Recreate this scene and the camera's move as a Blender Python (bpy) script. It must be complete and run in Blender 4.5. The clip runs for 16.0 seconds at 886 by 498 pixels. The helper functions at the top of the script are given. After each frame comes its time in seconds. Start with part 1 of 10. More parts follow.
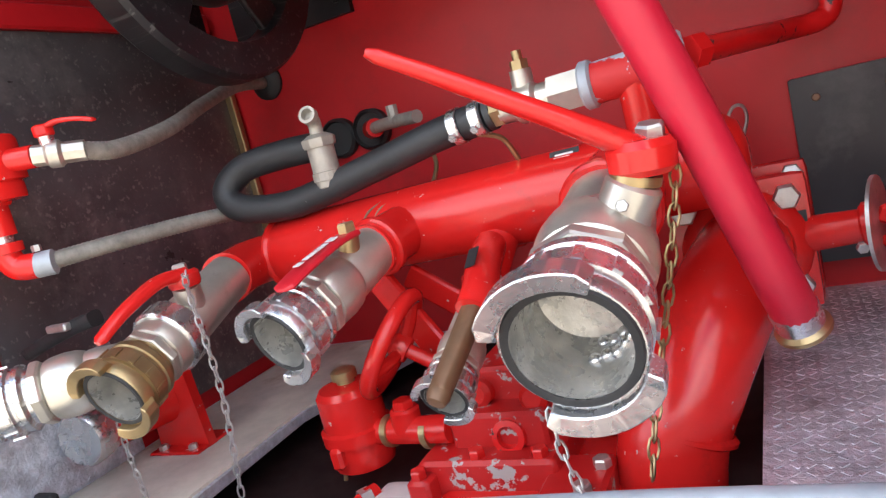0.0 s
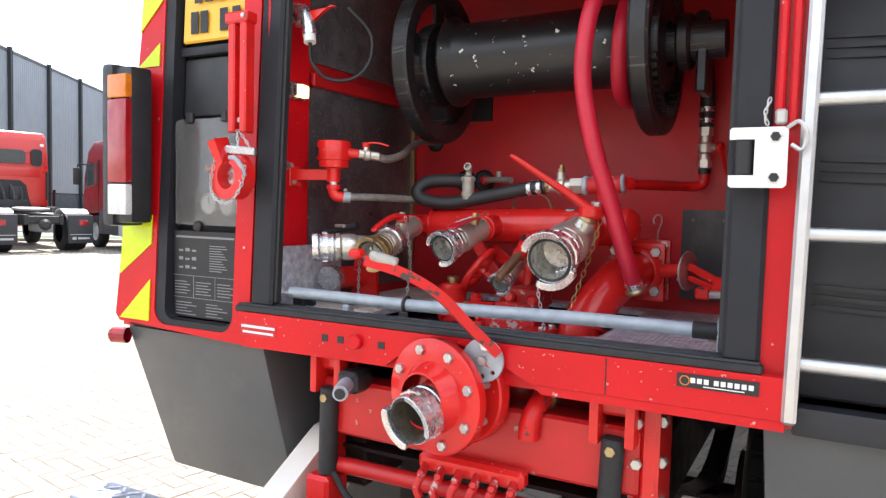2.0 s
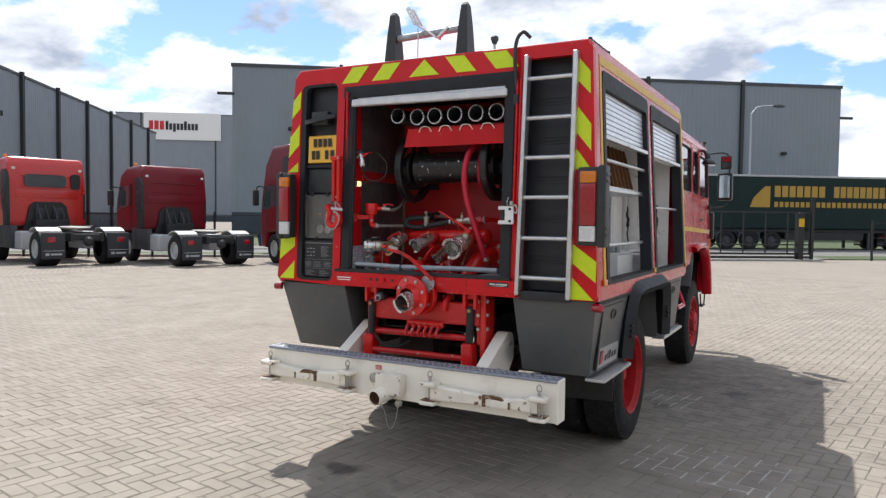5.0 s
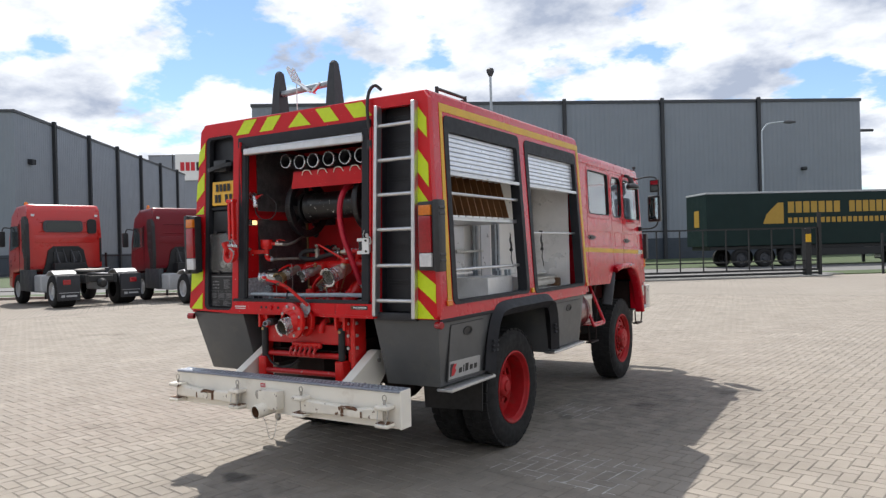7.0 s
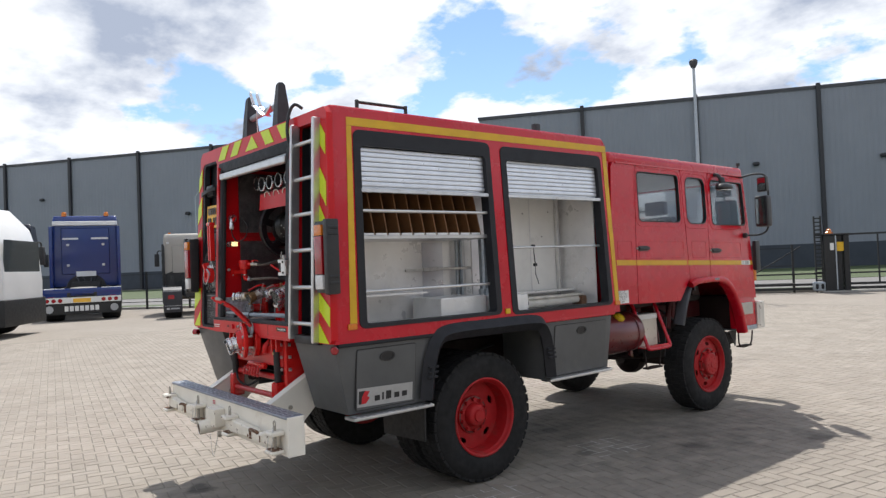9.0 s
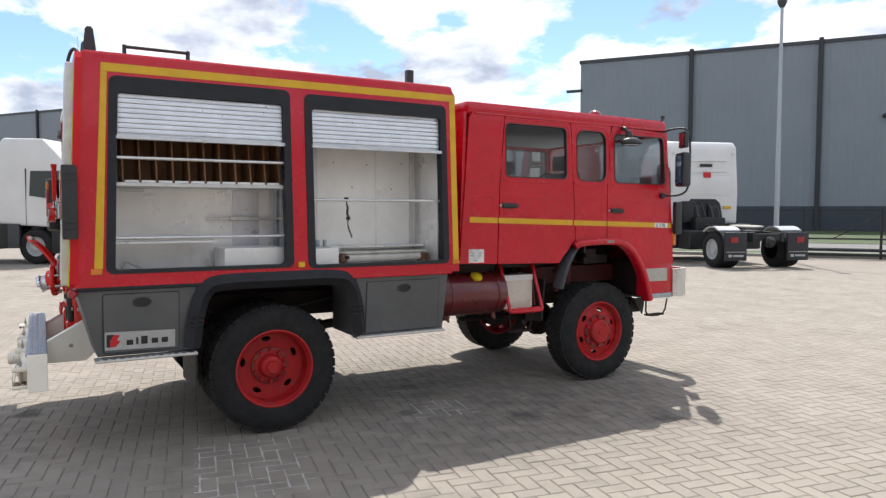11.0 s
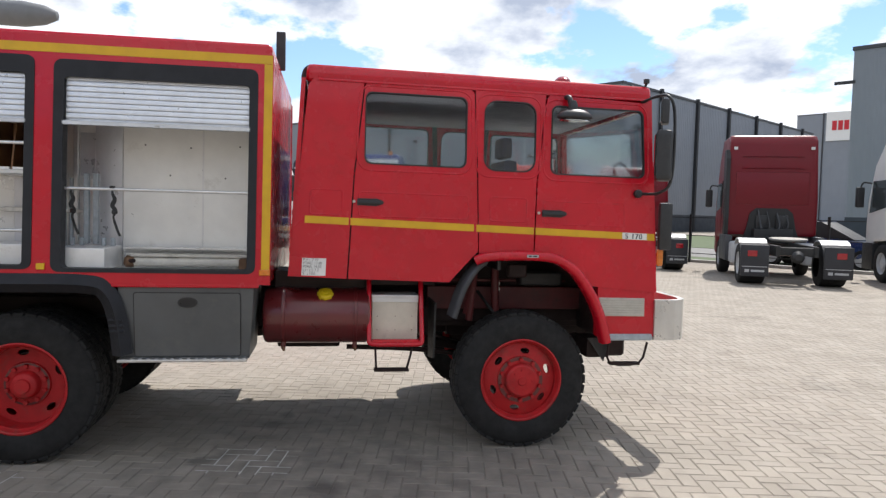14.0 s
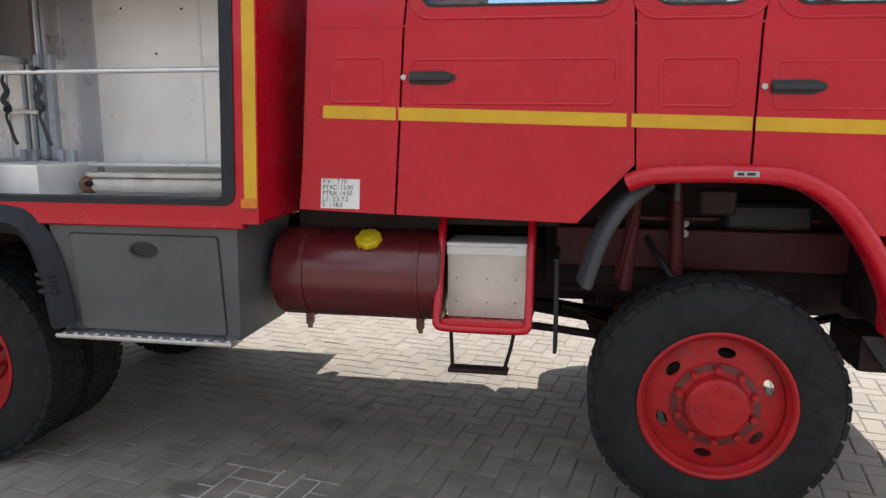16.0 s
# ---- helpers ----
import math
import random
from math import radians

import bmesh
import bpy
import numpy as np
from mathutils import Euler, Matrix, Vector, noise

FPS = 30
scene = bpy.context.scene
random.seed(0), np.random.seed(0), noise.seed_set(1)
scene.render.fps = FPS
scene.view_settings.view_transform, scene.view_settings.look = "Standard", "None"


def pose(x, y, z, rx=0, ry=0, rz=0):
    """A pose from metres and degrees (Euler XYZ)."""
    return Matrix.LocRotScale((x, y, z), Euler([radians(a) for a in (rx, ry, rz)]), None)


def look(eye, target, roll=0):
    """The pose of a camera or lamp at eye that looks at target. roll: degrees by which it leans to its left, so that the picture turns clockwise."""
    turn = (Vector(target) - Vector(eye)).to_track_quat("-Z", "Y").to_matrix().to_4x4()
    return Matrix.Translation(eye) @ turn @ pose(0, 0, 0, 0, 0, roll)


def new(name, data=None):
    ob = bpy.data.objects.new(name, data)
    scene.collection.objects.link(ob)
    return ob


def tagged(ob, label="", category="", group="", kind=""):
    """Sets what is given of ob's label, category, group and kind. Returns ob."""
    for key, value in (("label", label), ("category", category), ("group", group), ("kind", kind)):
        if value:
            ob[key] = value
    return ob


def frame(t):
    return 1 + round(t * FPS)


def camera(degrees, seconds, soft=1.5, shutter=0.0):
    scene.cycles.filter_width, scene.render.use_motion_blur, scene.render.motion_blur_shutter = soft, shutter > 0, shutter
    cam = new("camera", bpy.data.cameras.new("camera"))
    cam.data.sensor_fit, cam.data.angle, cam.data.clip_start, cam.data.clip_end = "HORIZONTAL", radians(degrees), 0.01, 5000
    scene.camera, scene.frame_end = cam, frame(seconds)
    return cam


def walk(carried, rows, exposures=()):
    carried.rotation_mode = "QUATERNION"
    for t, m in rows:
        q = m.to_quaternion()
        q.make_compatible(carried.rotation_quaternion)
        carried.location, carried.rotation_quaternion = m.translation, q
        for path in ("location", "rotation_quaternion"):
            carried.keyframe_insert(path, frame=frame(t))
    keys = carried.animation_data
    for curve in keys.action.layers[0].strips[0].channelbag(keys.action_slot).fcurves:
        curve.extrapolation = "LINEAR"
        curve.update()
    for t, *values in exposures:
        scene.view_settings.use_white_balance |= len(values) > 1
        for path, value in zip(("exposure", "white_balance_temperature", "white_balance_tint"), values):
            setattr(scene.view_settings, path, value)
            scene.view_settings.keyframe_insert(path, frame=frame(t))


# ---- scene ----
cam = camera(64.0, 16.0, soft=1.35)
PATH = [
    (0, (0.373, -0.366, 1.661), (-0.509, 1.403, 1.353), -14.2),
    (0.5, (0.432, -0.53, 1.626), (-0.438, 1.259, 1.419), -8.2),
    (1, (0.551, -0.731, 1.595), (-0.514, 0.955, 1.437), -2.8),
    (1.5, (0.645, -1.051, 1.599), (-0.418, 0.638, 1.464), -0.4),
    (2, (0.801, -1.487, 1.605), (-0.157, 0.265, 1.488), 1.4),
    (2.5, (1.045, -1.92, 1.612), (0.123, -0.156, 1.417), -0.3),
    (3, (1.259, -2.456, 1.631), (0.383, -0.689, 1.303), -4.1),
    (3.2, (1.369, -2.66, 1.641), (0.495, -0.892, 1.303), -2.6),
    (5.3, (2.562, -4.276, 1.678), (1.604, -2.52, 1.652), 1.0),
    (5.5, (2.635, -4.375, 1.665), (1.68, -2.618, 1.664), 0.9),
    (6, (2.939, -4.449, 1.667), (1.989, -2.688, 1.674), -0.6),
    (6.5, (3.34, -4.318, 1.677), (2.369, -2.57, 1.668), -1.0),
    (7, (3.731, -4.031, 1.677), (2.7, -2.317, 1.677), -1.5),
    (7.5, (4.129, -3.687, 1.689), (2.938, -2.08, 1.727), -2.1),
    (8, (4.542, -3.264, 1.695), (3.187, -1.795, 1.772), -2.6),
    (8.5, (4.872, -2.82, 1.703), (3.41, -1.459, 1.793), -2.8),
    (9, (5.234, -2.278, 1.692), (3.68, -1.02, 1.734), -2.3),
    (9.5, (5.545, -1.788, 1.699), (4.013, -0.503, 1.666), -2.0),
    (10, (5.928, -1.251, 1.69), (4.337, -0.04, 1.63), -1.4),
    (10.2, (6.065, -1.036, 1.7), (4.439, 0.126, 1.622), -1.1),
    (12.3, (6.7, 1.403, 1.726), (4.819, 2.077, 1.647), 0.4),
    (12.5, (6.691, 1.659, 1.731), (4.788, 2.27, 1.655), 0.1),
    (13, (6.536, 2.283, 1.731), (4.6, 2.781, 1.667), 0.3),
    (13.5, (6.338, 2.834, 1.719), (4.385, 3.26, 1.646), 0.9),
    (14, (6.005, 3.36, 1.707), (4.033, 3.673, 1.604), 1.5),
    (14.5, (5.594, 3.767, 1.695), (3.607, 3.942, 1.543), 1.5),
    (15, (5.024, 4.032, 1.653), (3.037, 4.034, 1.428), 1.1),
    (15.5, (4.456, 4.189, 1.594), (2.482, 4.039, 1.31), 0.1),
    (16, (3.824, 4.172, 1.559), (1.883, 3.817, 1.233), 0.1),
]
EXPOSURES = [(0.0, 2.12), (0.5, 2.1), (1.0, 1.97), (1.5, 1.67), (2.0, 1.46), (2.6, 1.19), (3.2, 0.78), (5.3, 0.1), (9.0, 0.05), (10.0, 0.2), (12.3, 0.25), (14.5, 0.2), (15.5, 0.2), (16.0, 0.5)]
walk(cam, [(t, look(eye, target, roll)) for t, eye, target, roll in PATH], EXPOSURES)

# ---- world, sun ----
world = bpy.data.worlds.new("world")
scene.world = world
world.use_nodes = True
wn, wl = world.node_tree.nodes, world.node_tree.links
wn.clear()
SUN = Vector((-1.48, 1.20, 2.76)).normalized()
sky = wn.new("ShaderNodeTexSky")
sky.sky_type = "NISHITA"
sky.sun_disc = False
sky.air_density, sky.dust_density, sky.ozone_density = 1.0, 0.15, 4.0
sky.sun_elevation = math.asin(SUN.z)
sky.sun_rotation = math.atan2(SUN.x, SUN.y)
coord = wn.new("ShaderNodeTexCoord")
sep = wn.new("ShaderNodeSeparateXYZ")
wl.new(coord.outputs["Generated"], sep.inputs[0])


def wmath(op, a, b=None):
    n = wn.new("ShaderNodeMath")
    n.operation = op
    for k, v in enumerate((a, b)):
        if v is None:
            continue
        if isinstance(v, (int, float)):
            n.inputs[k].default_value = v
        else:
            wl.new(v, n.inputs[k])
    return n.outputs[0]


zz = wmath("ADD", wmath("MAXIMUM", sep.outputs[2], 0.0), 0.30)
flat = wn.new("ShaderNodeCombineXYZ")
wl.new(wmath("DIVIDE", sep.outputs[0], zz), flat.inputs[0])
wl.new(wmath("DIVIDE", sep.outputs[1], zz), flat.inputs[1])


def wnoise(scale, detail, rough, shift):
    m = wn.new("ShaderNodeMapping")
    m.inputs["Location"].default_value = shift
    wl.new(flat.outputs[0], m.inputs[0])
    n = wn.new("ShaderNodeTexNoise")
    n.inputs["Scale"].default_value = scale
    n.inputs["Detail"].default_value = detail
    n.inputs["Roughness"].default_value = rough
    wl.new(m.outputs[0], n.inputs["Vector"])
    return n.outputs["Fac"]


def wramp(fac, stops):
    r = wn.new("ShaderNodeValToRGB")
    while len(r.color_ramp.elements) < len(stops):
        r.color_ramp.elements.new(0.5)
    for e, (p, c) in zip(r.color_ramp.elements, stops):
        e.position, e.color = p, (*c, 1)
    wl.new(fac, r.inputs[0])
    return r.outputs[0]


cover = wramp(wnoise(2.3, 9, 0.56, (3.1, 1.7, 0)), [(0.42, (0, 0, 0)), (0.47, (1, 1, 1))])
shade = wramp(wnoise(2.6, 7, 0.55, (7.3, -2.2, 0)), [(0.48, (1.14, 1.18, 1.25)), (0.55, (0.85, 0.90, 1.0)), (0.63, (0.50, 0.57, 0.72))])
back_a = wn.new("ShaderNodeBackground")
wl.new(sky.outputs[0], back_a.inputs[0])
back_a.inputs[1].default_value = 0.15
back_b = wn.new("ShaderNodeBackground")
wl.new(shade, back_b.inputs[0])
back_b.inputs[1].default_value = 0.90
mixer = wn.new("ShaderNodeMixShader")
wl.new(cover, mixer.inputs[0])
wl.new(back_a.outputs[0], mixer.inputs[1])
wl.new(back_b.outputs[0], mixer.inputs[2])
wout = wn.new("ShaderNodeOutputWorld")
wl.new(mixer.outputs[0], wout.inputs[0])

sun_data = bpy.data.lights.new("sun", "SUN")
sun_data.energy, sun_data.angle, sun_data.color = 5.0, radians(0.5), (1.0, 0.96, 0.91)
sun = new("sun", sun_data)
sun.matrix_world = look(SUN * 50, (0, 0, 0))

# ---- materials ----
def material(name, color, rough=0.5, metal=0.0, vary=0.12, scale=6.0, bump=0.0, bump_scale=60.0, chips=None, chip_at=0.66, chip_scale=14.0,
             coat=0.0, island=0.0, dirt=None, dirt_at=0.55, dirt_scale=2.5, transmission=0.0, emit=None, alpha=1.0, spec=0.5, courses=None, spills_and_shade=(), scratch=None, scratch_at=0.64, scratch_scale=9.0):
    m = bpy.data.materials.new(name)
    m.use_nodes = True
    nt = m.node_tree
    ns, ln = nt.nodes, nt.links
    b = ns["Principled BSDF"]
    b.inputs["Roughness"].default_value = rough
    b.inputs["Metallic"].default_value = metal
    b.inputs["Coat Weight"].default_value = coat
    b.inputs["Coat Roughness"].default_value = 0.08
    b.inputs["Specular IOR Level"].default_value = spec
    b.inputs["Transmission Weight"].default_value = transmission
    b.inputs["Alpha"].default_value = alpha
    tc = ns.new("ShaderNodeTexCoord")

    def noise_at(sc, detail=6.0, rg=0.6):
        n = ns.new("ShaderNodeTexNoise")
        n.inputs["Scale"].default_value, n.inputs["Detail"].default_value, n.inputs["Roughness"].default_value = sc, detail, rg
        ln.new(tc.outputs["Object"], n.inputs["Vector"])
        return n.outputs["Fac"]

    def mixed(fac, a, c):
        x = ns.new("ShaderNodeMix")
        x.data_type = "RGBA"
        ln.new(fac, x.inputs[0])
        for sock, v in ((x.inputs[6], a), (x.inputs[7], c)):
            if isinstance(v, tuple):
                sock.default_value = (*v, 1)
            else:
                ln.new(v, sock)
        return x.outputs[2]

    def step(fac, lo, hi):
        r = ns.new("ShaderNodeMapRange")
        r.inputs[1].default_value, r.inputs[2].default_value = lo, hi
        ln.new(fac, r.inputs[0])
        return r.outputs[0]

    lo = tuple(c * (1 - vary) for c in color)
    hi = tuple(min(1, c * (1 + vary)) for c in color)
    col = mixed(step(noise_at(scale), 0.3, 0.7), lo, hi)
    if island:
        g = ns.new("ShaderNodeNewGeometry")
        o = ns.new("ShaderNodeObjectInfo")
        add = ns.new("ShaderNodeMath")
        add.operation = "ADD"
        ln.new(g.outputs["Random Per Island"], add.inputs[0])
        ln.new(o.outputs["Random"], add.inputs[1])
        fr = ns.new("ShaderNodeMath")
        fr.operation = "FRACT"
        ln.new(add.outputs[0], fr.inputs[0])
        hs = ns.new("ShaderNodeHueSaturation")
        ln.new(step(fr.outputs[0], 0, 1), hs.inputs["Fac"])
        hs.inputs["Fac"].default_value = 1
        ln.new(col, hs.inputs["Color"])
        mr = ns.new("ShaderNodeMapRange")
        mr.inputs[3].default_value, mr.inputs[4].default_value = 1 - island, 1 + island
        ln.new(fr.outputs[0], mr.inputs[0])
        ln.new(mr.outputs[0], hs.inputs["Value"])
        ln.remove(hs.inputs["Fac"].links[0])
        col = hs.outputs[0]
    if courses:
        mp = ns.new("ShaderNodeMapping")
        mp.inputs["Rotation"].default_value = (0, 0, radians(35))
        ln.new(tc.outputs["Object"], mp.inputs[0])
        bt = ns.new("ShaderNodeTexBrick")
        bt.inputs["Scale"].default_value = 1.0
        bt.inputs["Brick Width"].default_value, bt.inputs["Row Height"].default_value, bt.inputs["Mortar Size"].default_value = 0.298, 0.149, 0.009
        ln.new(mp.outputs[0], bt.inputs["Vector"])
        col = mixed(bt.outputs["Fac"], col, courses)
    if dirt:
        col = mixed(step(noise_at(dirt_scale, 8, 0.7), dirt_at, dirt_at + 0.2), col, dirt)
    # ragged dark ellipses in the colour, for oil spots and painted shade
    if spills_and_shade:
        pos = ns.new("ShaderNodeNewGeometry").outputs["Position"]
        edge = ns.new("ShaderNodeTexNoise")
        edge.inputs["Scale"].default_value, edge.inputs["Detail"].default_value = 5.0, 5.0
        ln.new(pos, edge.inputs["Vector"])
        for x, y, rx, ry, soft, depth in spills_and_shade:
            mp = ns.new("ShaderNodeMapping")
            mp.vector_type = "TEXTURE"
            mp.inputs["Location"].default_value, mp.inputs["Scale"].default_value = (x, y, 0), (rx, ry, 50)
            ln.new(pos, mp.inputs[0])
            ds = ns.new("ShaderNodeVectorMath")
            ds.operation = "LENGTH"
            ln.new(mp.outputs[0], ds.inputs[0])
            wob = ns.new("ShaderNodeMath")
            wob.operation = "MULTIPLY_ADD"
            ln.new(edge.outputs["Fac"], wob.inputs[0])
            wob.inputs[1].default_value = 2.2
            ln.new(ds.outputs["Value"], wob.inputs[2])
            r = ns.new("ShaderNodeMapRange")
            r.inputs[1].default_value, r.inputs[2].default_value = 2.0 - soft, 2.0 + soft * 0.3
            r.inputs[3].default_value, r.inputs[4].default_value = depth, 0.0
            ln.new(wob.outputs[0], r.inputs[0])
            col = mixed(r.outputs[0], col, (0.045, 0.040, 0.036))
    if scratch:
        for turned in ((0.5, 0.9, 0.35), (1.2, -0.4, 1.9)):
            mp = ns.new("ShaderNodeMapping")
            mp.inputs["Rotation"].default_value = turned
            mp.inputs["Scale"].default_value = (1.0, 26.0, 26.0)
            ln.new(tc.outputs["Object"], mp.inputs[0])
            n = ns.new("ShaderNodeTexNoise")
            n.inputs["Scale"].default_value, n.inputs["Detail"].default_value = scratch_scale, 4.0
            ln.new(mp.outputs[0], n.inputs["Vector"])
            col = mixed(step(n.outputs["Fac"], scratch_at, scratch_at + 0.08), col, scratch)
    if chips:
        f = step(noise_at(chip_scale, 5, 0.65), chip_at, chip_at + 0.012)
        col = mixed(f, col, chips)
        rr = ns.new("ShaderNodeMapRange")
        rr.inputs[3].default_value, rr.inputs[4].default_value = rough, 0.6
        ln.new(f, rr.inputs[0])
        ln.new(rr.outputs[0], b.inputs["Roughness"])
    else:
        rr = ns.new("ShaderNodeMapRange")
        rr.inputs[1].default_value, rr.inputs[2].default_value = 0.25, 0.75
        rr.inputs[3].default_value, rr.inputs[4].default_value = rough * 0.8, min(1, rough * 1.25)
        ln.new(noise_at(scale * 2.3), rr.inputs[0])
        ln.new(rr.outputs[0], b.inputs["Roughness"])
    ln.new(col, b.inputs["Base Color"])
    if bump:
        bp = ns.new("ShaderNodeBump")
        bp.inputs["Strength"].default_value = bump
        bp.inputs["Distance"].default_value = 0.004
        ln.new(noise_at(bump_scale, 4, 0.6), bp.inputs["Height"])
        ln.new(bp.outputs[0], b.inputs["Normal"])
    if emit:
        b.inputs["Emission Color"].default_value = (*emit[:3], 1)
        b.inputs["Emission Strength"].default_value = emit[3]
    return m


RED = material("red_paint", (0.50, 0.006, 0.019), 0.26, spec=0.3, coat=0.4, vary=0.08, scale=2.0, dirt=(0.42, 0.007, 0.013), dirt_at=0.55, bump=0.02, bump_scale=5)
RED_REAR = material("red_paint_chipped", (0.56, 0.007, 0.012), 0.28, spec=0.3, vary=0.12, scale=3.0, chips=(0.50, 0.42, 0.38), chip_at=0.69, chip_scale=60)
RED_PUMP = material("red_pump_enamel", (0.62, 0.016, 0.014), 0.24, spec=0.4, coat=0.18, vary=0.14, scale=5.0, chips=(0.45, 0.36, 0.33), chip_at=0.68, chip_scale=70, dirt=(0.42, 0.02, 0.018), dirt_at=0.58, dirt_scale=14)
RED_WORN = material("red_worn_enamel", (0.60, 0.012, 0.012), 0.32, spec=0.35, vary=0.15, scale=6.0, chips=(0.07, 0.05, 0.045), chip_at=0.59, chip_scale=34)
RED_BAY = material("red_bay_wall", (0.50, 0.012, 0.017), 0.40, spec=0.35, vary=0.18, scale=2.6, dirt=(0.37, 0.018, 0.020), dirt_at=0.5, dirt_scale=5, chips=(0.42, 0.24, 0.22), chip_at=0.74, chip_scale=50)
RED_DARK = material("dark_red_tank_paint", (0.115, 0.012, 0.014), 0.3, coat=0.3, vary=0.15, scale=4.0, dirt=(0.07, 0.02, 0.018))
RED_RIM = material("red_wheel_paint", (0.38, 0.011, 0.014), 0.55, spec=0.35, vary=0.18, scale=8.0, dirt=(0.20, 0.045, 0.036), dirt_at=0.54, dirt_scale=7)
RED_HOSE = material("red_rubber_hose", (0.50, 0.012, 0.035), 0.45, vary=0.1, scale=9.0, bump=0.1, bump_scale=200)
YELLOW = material("yellow_stripe", (0.62, 0.36, 0.01), 0.4, vary=0.1, scale=7.0)
LIME = material("lime_reflective", (0.58, 0.72, 0.005), 0.35, vary=0.05, scale=30.0)
PLATE = material("amber_plate", (0.85, 0.48, 0.05), 0.4, vary=0.06)
RUBBER = material("black_rubber", (0.018, 0.018, 0.019), 0.6, vary=0.2, scale=12.0, bump=0.15, bump_scale=120)
HOSE_BLACK = material("black_hose_rubber", (0.022, 0.023, 0.025), 0.5, vary=0.25, scale=14.0, bump=0.15, bump_scale=150, chips=(0.30, 0.29, 0.27), chip_at=0.73, chip_scale=90)
HOSE_BRAID = material("braided_grey_hose", (0.25, 0.235, 0.205), 0.4, vary=0.3, scale=60.0, bump=0.3, bump_scale=400)
BLACK = material("black_paint", (0.012, 0.012, 0.013), 0.34, vary=0.25, scale=8.0, chips=(0.62, 0.62, 0.58), chip_at=0.65, chip_scale=34)
PLASTIC = material("black_plastic", (0.022, 0.023, 0.025), 0.45, vary=0.2, scale=20.0, bump=0.08, bump_scale=300)
TYRE = material("tyre_rubber", (0.016, 0.016, 0.0165), 0.8, spec=0.3, vary=0.3, scale=9.0, bump=0.2, bump_scale=90, dirt=(0.03, 0.028, 0.026), dirt_at=0.62, dirt_scale=5)
SKIRT = material("grey_grp_skirt", (0.090, 0.093, 0.095), 0.44, spec=0.42, vary=0.14, scale=3.0, bump=0.08, bump_scale=90, dirt=(0.12, 0.118, 0.11), dirt_at=0.55, dirt_scale=3.5)
TRIM = material("dark_grey_trim", (0.022, 0.023, 0.027), 0.55, spec=0.25, vary=0.15, scale=8.0, bump=0.06, bump_scale=200)
CHARCOAL = material("charcoal_panel", (0.032, 0.032, 0.034), 0.40, metal=0.2, vary=0.3, scale=4.0, dirt=(0.085, 0.082, 0.08), dirt_at=0.56, dirt_scale=5)
ALU = material("aluminium", (0.62, 0.62, 0.62), 0.34, metal=0.9, vary=0.1, scale=12.0, bump=0.05, bump_scale=200)
ALU_SHUT = material("shutter_aluminium", (0.74, 0.77, 0.82), 0.32, metal=0.6, vary=0.08, scale=10.0)
ALU_WALL = material("aluminium_lining", (0.78, 0.77, 0.76), 0.30, metal=0.28, vary=0.12, scale=2.5, dirt=(0.50, 0.49, 0.47), dirt_at=0.58, dirt_scale=3)
CHEQUER = material("chequer_plate", (0.66, 0.69, 0.75), 0.36, metal=0.5, vary=0.35, scale=45.0, bump=0.9, bump_scale=130, dirt=(0.36, 0.36, 0.38), dirt_at=0.55, dirt_scale=16)
GALV = material("galvanised_steel", (0.37, 0.41, 0.445), 0.55, metal=0.3, vary=0.18, scale=22.0, bump=0.1, bump_scale=60, dirt=(0.30, 0.31, 0.31), dirt_at=0.6)
NICKEL = material("nickel_brass", (0.58, 0.55, 0.48), 0.33, metal=0.75, vary=0.18, scale=14.0, bump=0.06, bump_scale=120, dirt=(0.36, 0.31, 0.24), dirt_at=0.6, dirt_scale=20)
TEE_BARE = material("flaking_tee_paint", (0.44, 0.48, 0.54), 0.5, vary=0.12, scale=10, chips=(0.56, 0.02, 0.02), chip_at=0.47, chip_scale=16)
REEL_RIM = material("scuffed_black_rim", (0.010, 0.010, 0.012), 0.42, vary=0.3, scale=6.0, dirt=(0.026, 0.025, 0.025), dirt_at=0.56, dirt_scale=9, scratch=(0.075, 0.072, 0.07), scratch_at=0.62, scratch_scale=4.0)
CHROME = material("cast_aluminium", (0.67, 0.67, 0.67), 0.26, metal=0.9, vary=0.12, scale=20.0, bump=0.12, bump_scale=70, dirt=(0.52, 0.50, 0.47), dirt_at=0.60, dirt_scale=30, scratch=(0.42, 0.40, 0.38), scratch_at=0.66, scratch_scale=16.0)
BRASS = material("brass", (0.42, 0.31, 0.16), 0.36, metal=0.85, vary=0.2, scale=16.0)
BRONZE = material("brown_oxide", (0.16, 0.085, 0.045), 0.45, metal=0.3, vary=0.3, scale=18.0)
STEELM = material("bolt_steel", (0.52, 0.51, 0.49), 0.38, metal=0.8, vary=0.2, scale=40.0, dirt=(0.30, 0.27, 0.23), dirt_at=0.58, dirt_scale=40)
CUP = material("coupling_bore", (0.44, 0.43, 0.40), 0.28, metal=0.6, vary=0.4, scale=26.0, bump=0.3, bump_scale=60)
WHITE_WORN = material("white_worn_paint", (0.84, 0.80, 0.71), 0.42, vary=0.05, scale=4.0, chips=(0.15, 0.075, 0.04), chip_at=0.72, chip_scale=24, dirt=(0.62, 0.55, 0.45), dirt_at=0.56)
WHITE_RUST = material("white_rusty_paint", (0.80, 0.75, 0.65), 0.45, vary=0.10, scale=8.0, chips=(0.13, 0.065, 0.03), chip_at=0.625, chip_scale=17)
WHITE = material("white_paint", (0.72, 0.72, 0.70), 0.4, vary=0.05, scale=4.0)
